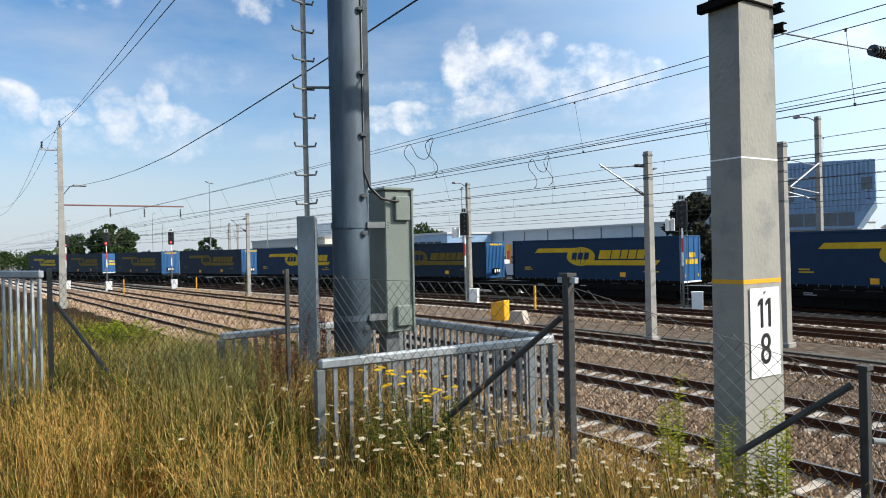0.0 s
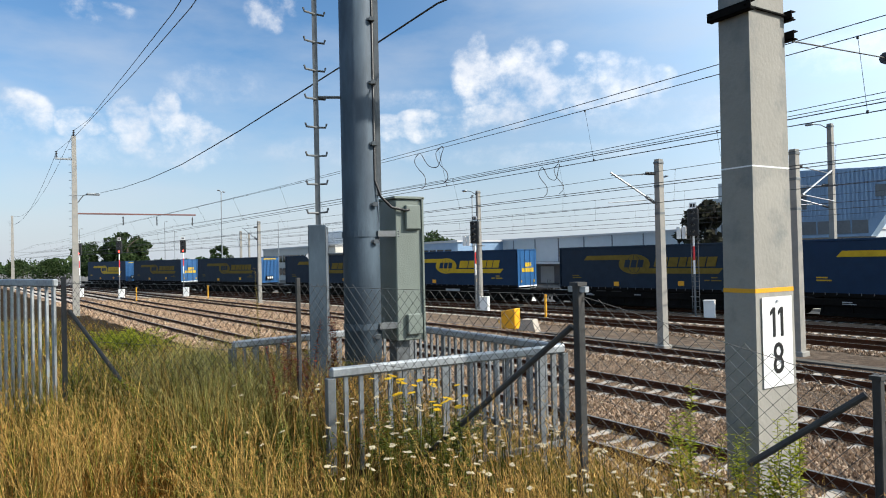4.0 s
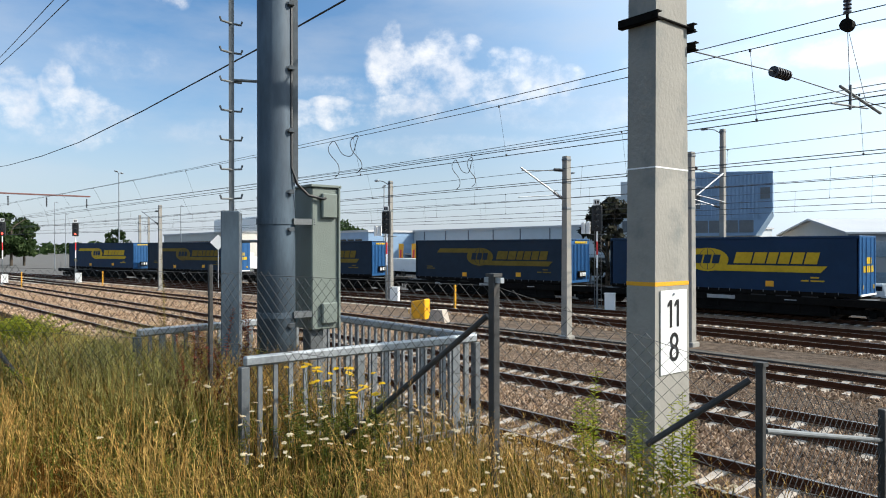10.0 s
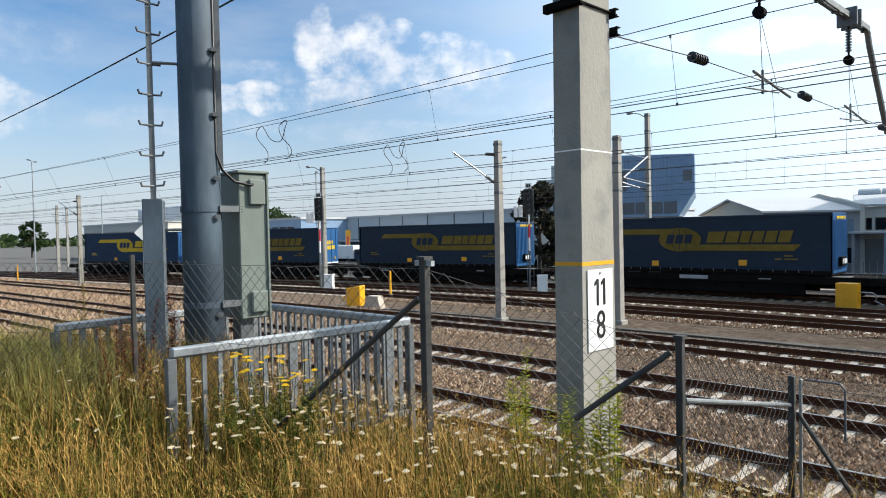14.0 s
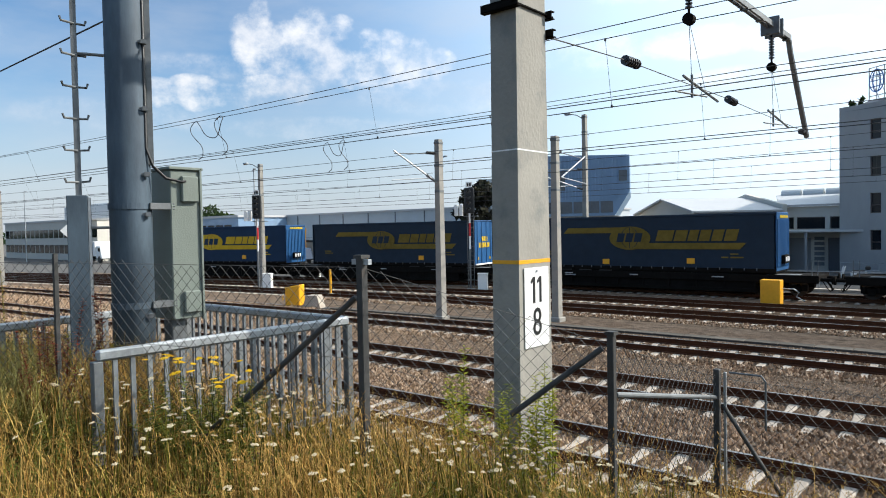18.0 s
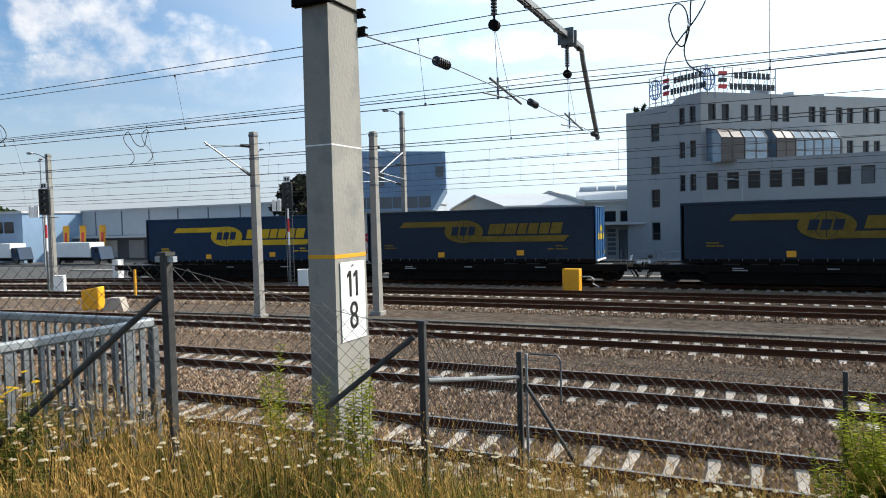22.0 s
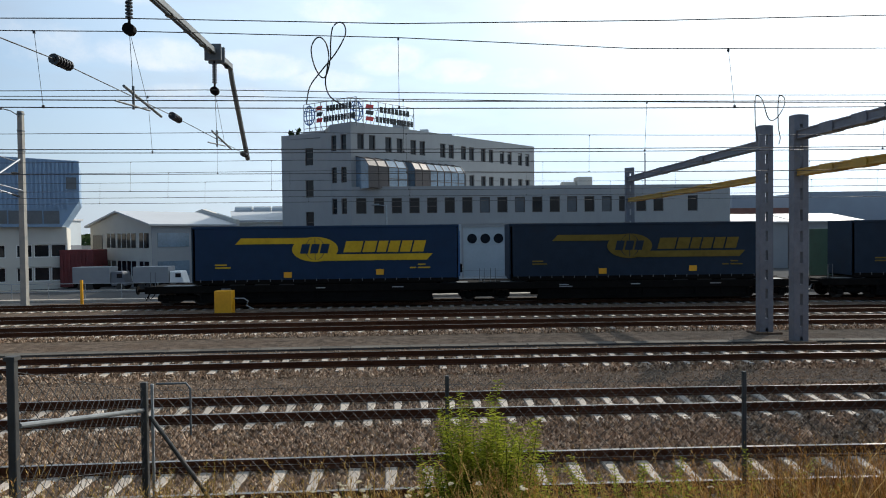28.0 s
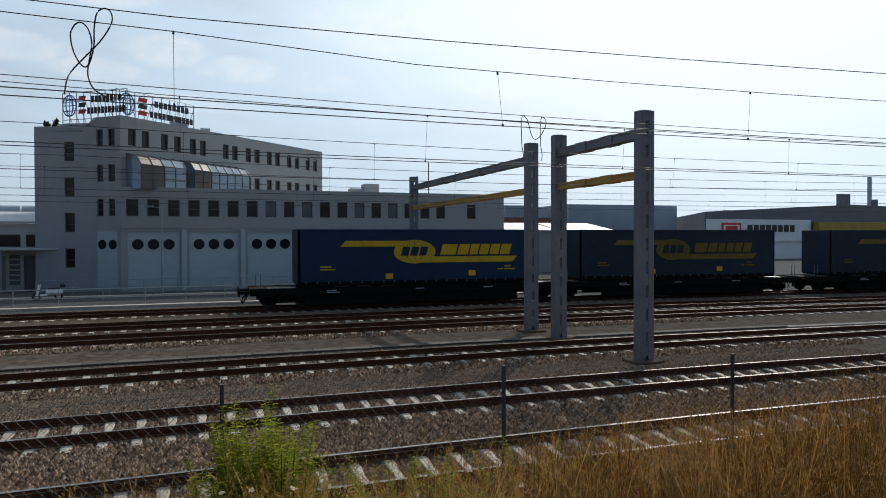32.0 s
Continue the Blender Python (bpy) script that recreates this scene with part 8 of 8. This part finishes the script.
    # further along the bank to the left and right
    for x0, x1, n, low in ((-60, -10, 20000, 0.12), (8, 24, 12000, 0.35)):
        s = bank_spots(n, x0, x1, -6, 8.6, lambda x, y, d: thin(x, y) * min(1.0, 14 / d) * (1.0 if y > -3 else 0.3) * (0.4 if x < -10 and y > 3.2 + bend(x) else 1.0))
        h = [low + (0.28 if x0 < 0 else 0.4) * rng.uniform() for p in s]
        half = len(s) * (2 if x0 < 0 else 1) // 5
        v, f = blades(s[:half], h[:half], [0.003 + 0.004 * rng.uniform() for _ in s[:half]], 0.9)
        mesh_from("green_grass", v, f, M_GRASS_GREEN, "rough green grass along the bank", "grass")
        v, f = blades(s[half:], h[half:], [0.0025 + 0.003 * rng.uniform() for _ in s[half:]], 0.9)
        mesh_from("dry_grass", v, f, M_GRASS_DRY, "rough dry grass along the bank", "grass")


make_grass()


def umbels(spots, heights, radius, n_florets, stem_mat_name, flower_mat, label, name, dome=0.3):
    sv, sf, fv, ff = [], [], [], []
    for (x, y, z), h in zip(spots, heights):
        a = rng.uniform(0, 2 * math.pi)
        tx, ty = x + 0.12 * h * math.cos(a), y + 0.12 * h * math.sin(a)
        b = len(sv)
        for (cx, cy, cz) in ((x, y, z), ((x + tx) / 2 + 0.01, (y + ty) / 2, z + h * 0.55), (tx, ty, z + h)):
            for k in range(3):
                sv.append((cx + 0.0025 * math.cos(k * 2.09), cy + 0.0025 * math.sin(k * 2.09), cz))
        for s in range(2):
            for k in range(3):
                p, q = b + s * 3 + k, b + s * 3 + (k + 1) % 3
                sf.append((p, q, q + 3, p + 3))
        R = radius * rng.uniform(0.6, 1.25)
        tilt = rng.normal(0, 0.2, 2)
        for k in range(n_florets):
            r = R * math.sqrt(rng.uniform())
            t = rng.uniform(0, 2 * math.pi)
            ox, oy = r * math.cos(t), r * math.sin(t)
            c = Vector((tx + ox, ty + oy, z + h + 0.012 + dome * (R - r) * 0.3 + tilt[0] * ox + tilt[1] * oy))
            q = rng.uniform(0.0045, 0.008)
            b2 = len(fv)
            w = rng.uniform(0, math.pi)
            for j in range(5):
                fv.append((c.x + q * math.cos(w + j * 1.257), c.y + q * math.sin(w + j * 1.257), c.z - 0.003))
            fv.append((c.x, c.y, c.z + 0.004))
            ff += [(b2 + j, b2 + (j + 1) % 5, b2 + 5) for j in range(5)]
    mesh_from(name + "_stems", sv, sf, M_GRASS_GREEN, label + " stems", "wildflower")
    mesh_from(name + "_flowers", fv, ff, flower_mat, label + " heads", "wildflower")


def scatter(n, cx, cy, sx, sy):
    out = []
    while len(out) < n:
        x, y = rng.normal(cx, sx), rng.normal(cy, sy)
        if math.hypot(x, y) > 1.7 and y < 6.8:
            out.append((x, y, ground_z(x, y)))
    return out


ys = scatter(260, -2.6, 3.3, 0.9, 0.9) + scatter(90, -4.2, 2.2, 0.8, 0.5) + scatter(110, -0.6, 3.6, 0.8, 0.7)
umbels(ys, [0.36 + 0.26 * rng.uniform() for _ in ys], 0.017, 20, "", M_YARROW, "white flat-topped wild yarrow", "yarrow")
ts = scatter(20, -4.5, 2.5, 0.24, 0.12)
umbels(ts, [0.62 + 0.14 * rng.uniform() for _ in ts], 0.031, 44, "", M_TANSY, "yellow button-flowered tansy", "tansy")


def make_weed(x, y, h, spread, stems, name, label, category, material, leaf=0.06, slim=0.16):
    """An upright many-stemmed herb with narrow leaves all the way up."""
    z = ground_z(x, y) - 0.03
    e = thing(name, label, category, "" if stems > 20 else "weeds on the bank")
    sv, sf, lv, lf = [], [], [], []
    for s in range(stems):
        a, r = rng.uniform(0, 2 * math.pi), spread * math.sqrt(rng.uniform()) * 0.5
        bx, by = x + r * math.cos(a), y + r * math.sin(a)
        hh = h * (rng.uniform(0.5, 1.0) if stems > 20 else rng.uniform(0.6, 1.0)) * (1.0 - 0.9 * (r / spread) ** 2)
        lx, ly = math.cos(a) * r * 0.9 + rng.normal(0, 0.05), math.sin(a) * r * 0.9 + rng.normal(0, 0.05)
        pts = [(bx + lx * f * f, by + ly * f * f, z + hh * f) for f in (0, 0.35, 0.7, 1.0)]
        b = len(sv)
        for i, p in enumerate(pts):
            for k in range(3):
                rr = 0.005 * (1 - 0.22 * i)
                sv.append((p[0] + rr * math.cos(k * 2.09), p[1] + rr * math.sin(k * 2.09), p[2]))
        for i in range(3):
            for k in range(3):
                p, q = b + i * 3 + k, b + i * 3 + (k + 1) % 3
                sf.append((p, q, q + 3, p + 3))
        n = int(hh / (0.0058 if stems > 20 else 0.0095))
        for i in range(n):
            f = (i + 0.5) / n
            if f < 0.12:
                continue
            c = Vector((bx + lx * f * f, by + ly * f * f, z + hh * f))
            t = i * 2.4 + rng.uniform(-0.4, 0.4)
            L = leaf * rng.uniform(0.7, 1.3) * (1.15 - 0.55 * f)
            d = Vector((math.cos(t), math.sin(t), rng.uniform(0.1, 0.75))).normalized()
            side = d.cross(Vector((0, 0, 1))).normalized() * L * slim
            b2 = len(lv)
            droop = Vector((0, 0, -0.25 * L))
            lv += [tuple(c), tuple(c + d * L * 0.45 + side), tuple(c + d * L + droop), tuple(c + d * L * 0.45 - side)]
            lf += [(b2, b2 + 1, b2 + 2), (b2, b2 + 2, b2 + 3)]
    mesh_from("stalk", sv, sf, M_GRASS_GREEN if material is not M_DOCK else M_DOCK, "", "", "stuff", e)
    mesh_from("foliage", lv, lf, material, "", "", "stuff", e)


make_weed(0.64, 4.5, 1.4, 0.38, 74, "goldenrod_bush", "bright yellow-green goldenrod bush on the bank", "bush", M_WEED, 0.075, 0.1)
make_weed(0.84, 4.45, 1.2, 0.36, 40, "goldenrod_bush", "bright yellow-green goldenrod bush on the bank", "bush", M_WEED, 0.075, 0.1)
make_weed(0.45, 4.4, 0.95, 0.4, 34, "goldenrod_bush", "bright yellow-green goldenrod bush on the bank", "bush", M_WEED, 0.07, 0.1)
make_weed(1.75, 4.7, 0.8, 0.9, 40, "goldenrod_bush", "low green weeds on the bank", "bush", M_WEED, 0.07)
make_weed(2.7, 4.6, 0.7, 1.0, 30, "goldenrod_bush", "low green weeds on the bank", "bush", M_WEED, 0.07)
make_weed(-3.55, 4.25, 1.3, 0.28, 10, "tall_weed", "tall green weed before the concrete pole", "weed", M_WEED, 0.09)
make_weed(-3.2, 4.5, 1.2, 0.36, 13, "tall_weed", "tall green weed before the concrete pole", "weed", M_WEED, 0.08)
make_weed(-2.92, 4.45, 1.4, 0.2, 9, "tall_weed", "tall green weed before the concrete pole", "weed", M_WEED, 0.08)
make_weed(-4.45, 2.5, 0.72, 0.6, 22, "tall_weed", "leafy green weed below yellow flowers", "weed", M_HERB, 0.08)
make_weed(-6.0, 2.2, 1.3, 0.18, 7, "dock_plant", "rust-red dried dock plant at the railing", "weed", M_DOCK, 0.055, 0.45)
make_weed(-6.0, 2.48, 1.35, 0.1, 4, "dock_plant", "rust-red dried dock plant at the railing", "weed", M_DOCK, 0.055, 0.45)
make_weed(-6.0, 2.0, 1.25, 0.2, 5, "dock_plant", "rust-red dried dock plant at the railing", "weed", M_DOCK, 0.05, 0.45)
make_weed(-7.86, 1.59, 0.75, 0.8, 32, "green_shrub", "low leafy green herb among the grass", "weed", M_GRASS_GREEN, 0.05)
make_weed(-9.54, 2.78, 0.8, 0.8, 32, "green_shrub", "low leafy green herb among the grass", "weed", M_GRASS_GREEN, 0.05)
make_weed(-5.71, 1.36, 0.6, 0.7, 30, "green_shrub", "low leafy green herb among the grass", "weed", M_GRASS_GREEN, 0.045)
make_weed(-2.50, 7.32, 1.15, 0.5, 20, "dry_weed", "tall rust-brown weed at the fence post", "weed", M_GRASS_DRY, 0.035, 0.3)
make_weed(-1.95, 5.0, 0.9, 0.4, 10, "dry_weed", "dry brown weed at the fence post", "weed", M_GRASS_DRY, 0.06)
make_weed(-7.2, 1.5, 0.75, 0.9, 24, "green_shrub", "rough green herb on the bank", "weed", M_WEED, 0.07)
make_weed(-6.6, 2.4, 0.85, 0.6, 16, "green_shrub", "rough green herb on the bank", "weed", M_WEED, 0.06)
make_weed(-0.9, 5.2, 0.8, 0.35, 9, "dry_weed", "dry brown weed at the fence", "weed", M_GRASS_DRY, 0.04)
make_weed(-1.35, 5.1, 0.95, 0.3, 10, "dry_weed", "dry brown weed at the fence", "weed", M_GRASS_DRY, 0.04)
make_weed(-0.2, 5.0, 0.7, 0.35, 9, "dry_weed", "dry brown weed at the fence", "weed", M_GRASS_DRY, 0.04)
make_weed(-2.5, 5.1, 0.8, 0.35, 9, "dry_weed", "dry brown weed at the fence", "weed", M_GRASS_DRY, 0.04)
make_weed(-8.9, 2.65, 1.75, 0.3, 3, "mullein_stalk", "tall thin pale stalk standing above the grass", "weed", M_GRASS_DRY, 0.05)


for x, y, h, w in ((-7.4, 0.75, 0.5, 0.7), (-6.7, 1.25, 0.62, 0.6), (-6.1, 1.75, 0.6, 0.5), (-5.3, 1.0, 0.5, 0.5), (-5.0, 1.7, 0.55, 0.5), (-4.3, 1.3, 0.4, 0.5), (-7.9, 2.1, 0.75, 0.7), (-8.8, 1.5, 0.7, 0.7), (-3.6, 2.1, 0.45, 0.5), (-2.6, 2.4, 0.42, 0.45), (-1.7, 3.0, 0.4, 0.45), (-0.9, 3.3, 0.4, 0.45), (0.1, 3.6, 0.4, 0.5)):
    make_weed(x, y, h, w, 16, "leafy_herb", "low olive-green leafy herb among dry grass", "weed", M_HERB, 0.055, 0.2)
for x, y, h, w in ((-14.6, 1.75, 0.62, 0.9), (-17.6, 1.6, 0.5, 0.9)):
    make_weed(x, y, h, w, 34, "green_shrub", "leafy green shrub further along the bank", "bush", M_WEED, 0.12, 0.22)


def make_tree(x, y, h, r, n, material, name="tree", label="dark green broad-leaved tree behind the yard", z0=0.0, base=0.25):
    e = thing(name, label, "tree", "trees beyond the yard")
    bm = bms()
    tube(bm, [(x, y, z0 - 0.2), (x + 0.1, y, z0 + h * 0.35), (x, y + 0.1, z0 + h * 0.75)], 0.03 * h, 8, r2=0.01 * h)
    for k in range(7):
        a = k * 2.4
        zz = z0 + h * (0.28 + 0.07 * k)
        tube(bm, [(x, y, zz), (x + math.cos(a) * r * 0.4, y + math.sin(a) * r * 0.4, zz + h * 0.12), (x + math.cos(a) * r * 0.75, y + math.sin(a) * r * 0.75, zz + h * 0.2)], 0.012 * h, 5, r2=0.004 * h)
    part("trunk", bm, M_BARK, e)
    verts, faces = [], []
    clumps = []
    for k in range(26):
        a, f = rng.uniform(0, 2 * math.pi), rng.uniform(0, 1)
        zz = z0 + h * (base + (1 - base) * f)
        rr = r * math.sqrt(max(0.05, 1 - ((f - 0.42) / 0.62) ** 2)) * rng.uniform(0.35, 0.95)
        clumps.append((x + rr * math.cos(a), y + rr * math.sin(a), zz, r * rng.uniform(0.22, 0.42)))
    for i in range(n):
        cx, cy, cz, cr = clumps[int(rng.integers(len(clumps)))]
        d = Vector(rng.normal(0, 1, 3)).normalized() * cr * rng.uniform(0.5, 1.05)
        c = Vector((cx, cy, cz)) + Vector((d.x, d.y, d.z * 0.75))
        u = Vector(rng.normal(0, 1, 3)).normalized()
        v = u.cross(Vector(rng.normal(0, 1, 3))).normalized()
        s = rng.uniform(0.028, 0.055) * max(h, 6)
        b = len(verts)
        verts += [tuple(c - u * s), tuple(c + v * s * 0.5), tuple(c + u * s), tuple(c - v * s * 0.5)]
        faces.append((b, b + 1, b + 2, b + 3))
    mesh_from("crown", verts, faces, material, "", "", "stuff", e)


make_tree(-32.8, 42.2, 7.2, 2.3, 2600, M_DARKLEAF, label="dark reddish tree behind the train", base=0.12)
for x, y, h, r in ((-170, 18.6, 11.2, 3.9), (-172, 21.2, 9.6, 3.2), (-171, 15.6, 9.6, 3.0), (-172, 11.0, 8.4, 4.0), (-170, 39.2, 7.6, 2.6), (-150, 52.5, 6.5, 2.2), (-128, 66, 8.0, 5), (-118, 70, 8.2, 5), (-172, 4, 4.6, 4), (-200, -2, 5, 5)):
    make_tree(x, y, h, r, 2600, M_TREELEAF)
for x, y, s in ((-10.2, 58.6, 0.9), (-9.6, 58.9, 1.2)):
    make_tree(x, y, s * 0.9, 0.22, 60, M_TREELEAF, "roof_shrub", "small shrub on the flat roof", 11.9)


def make_far_woods():
    verts, faces = [], []
    for i in range(9000):
        a = rng.uniform(-1.2, 1.75)
        d = rng.uniform(420, 520)
        top = 4 + 4 * (0.5 + noise.noise((a * 14, 0, 0)))
        c = Vector((-math.sin(a) * d, math.cos(a) * d, rng.uniform(0, top)))
        u = Vector(rng.normal(0, 1, 3)).normalized() * rng.uniform(1.5, 3)
        v = u.cross(Vector(rng.normal(0, 1, 3))).normalized() * rng.uniform(1.0, 2)
        b = len(verts)
        verts += [tuple(c - u), tuple(c + v), tuple(c + u), tuple(c - v)]
        faces.append((b, b + 1, b + 2, b + 3))
    mesh_from("far_woods", verts, faces, M_TREELEAF, "dark line of distant woods on the horizon", "woods")


make_far_woods()


# ---- ballast stones ----
M_STONE = leaf_material("ballast_chips", [(0.0, (0.09, 0.054, 0.032)), (0.35, (0.31, 0.20, 0.122)), (0.7, (0.46, 0.32, 0.205)), (1.0, (0.68, 0.53, 0.38))], 0.0, 1.0)


def stones(x, off, track, z, size, label):
    """Broken stones, each a rough pyramid, on the ballast beside a track's middle line."""
    y = np.array([track_y(track, a) for a in x]) + off
    n = len(x)
    base = np.array([(1, 0, -0.5), (0, 1, -0.5), (-1, 0, -0.5), (0, -1, -0.5), (0.2, 0.1, 0.8)], float)
    pts = base[None] * size[:, None, None] * rng.uniform(0.55, 1.35, (n, 5, 1))
    pts += rng.normal(0, 0.2, (n, 5, 3)) * size[:, None, None]
    pts[:, :, 2] *= 1.05
    a = rng.uniform(0, 2 * math.pi, n)
    c, s = np.cos(a)[:, None], np.sin(a)[:, None]
    px, py = pts[:, :, 0] * c - pts[:, :, 1] * s, pts[:, :, 0] * s + pts[:, :, 1] * c
    co = np.stack([px + x[:, None], py + y[:, None], pts[:, :, 2] + z[:, None]], -1).reshape(-1, 3)
    tri = np.array([(0, 1, 4), (1, 2, 4), (2, 3, 4), (3, 0, 4)])
    fs = (tri[None] + 5 * np.arange(n)[:, None, None]).reshape(-1, 3)
    me = bpy.data.meshes.new("ballast_stones")
    me.from_pydata(co.tolist(), [], fs.tolist())
    me.materials.append(M_STONE)
    tagged(new("ballast_stones", me), label, "ballast", kind="stuff")


def heap_z(lat):
    """The ballast's height across a track: a little fuller at the sleepers' ends."""
    z = np.where(lat < 0.98, -0.036, np.where(lat < 1.45, -0.012, -0.02))
    return z + rng.uniform(-0.012, 0.022, len(lat))


def make_stones():
    # over the bed of the two near tracks, clear of rails and sleepers
    n = 120000
    x = rng.uniform(-27, 21, n)
    o = rng.uniform(-2.2, 6.3, n)
    lat = np.minimum(np.abs(o), np.abs(o - 4.45))
    ph = np.abs(((x + 170.0) / 0.6) - np.round((x + 170.0) / 0.6)) * 0.6
    keep = ~((lat < 1.14) & (ph < 0.13)) & (np.abs(lat - 0.7535) > 0.1)
    x, o, lat = x[keep], o[keep], lat[keep]
    stones(x, o, 10.5, heap_z(lat), rng.uniform(0.024, 0.055, len(x)), "loose broken brown and grey ballast stones round the near tracks")
    # coarser cover on the beds of all the lines further along to the left
    n = 60000
    x = -27 - 55 * rng.uniform(0, 1, n) ** 1.5
    o = rng.uniform(-2.2, 12.5, n)
    lat = np.minimum(np.minimum(np.abs(o), np.abs(o - 4.45)), np.abs(o - 10.15))
    keep = (np.abs(lat - 0.7535) > 0.12)
    x, o = x[keep], o[keep]
    stones(x, o, 10.5, -0.02 + rng.uniform(-0.01, 0.03, len(x)), rng.uniform(0.05, 0.1, len(x)), "pale broken ballast stones along the curving tracks")
    n = 26000
    x, o = rng.uniform(-30, 22, 44000), rng.uniform(6.3, 8.6, 44000)
    stones(x, o, 10.5, -0.055 + rng.uniform(-0.01, 0.012, len(x)), rng.uniform(0.012, 0.028, len(x)), "fine grey gravel between the second and third track")
    for base in (20.65, 28.2):
        x, o = rng.uniform(-34, 24, n), rng.uniform(-2.0, 2.0, n)
        lat = np.abs(o)
        ph = np.abs(((x + 170.0) / 0.6) - np.round((x + 170.0) / 0.6)) * 0.6
        keep = (np.abs(lat - 0.7535) > 0.11) & ~((lat < 1.14) & (ph < 0.13))
        x, o, lat = x[keep], o[keep], lat[keep]
        stones(x, o, base, heap_z(lat), rng.uniform(0.035, 0.065, len(x)), "broken grey-brown ballast stones between the sleepers")


make_stones()

motions()
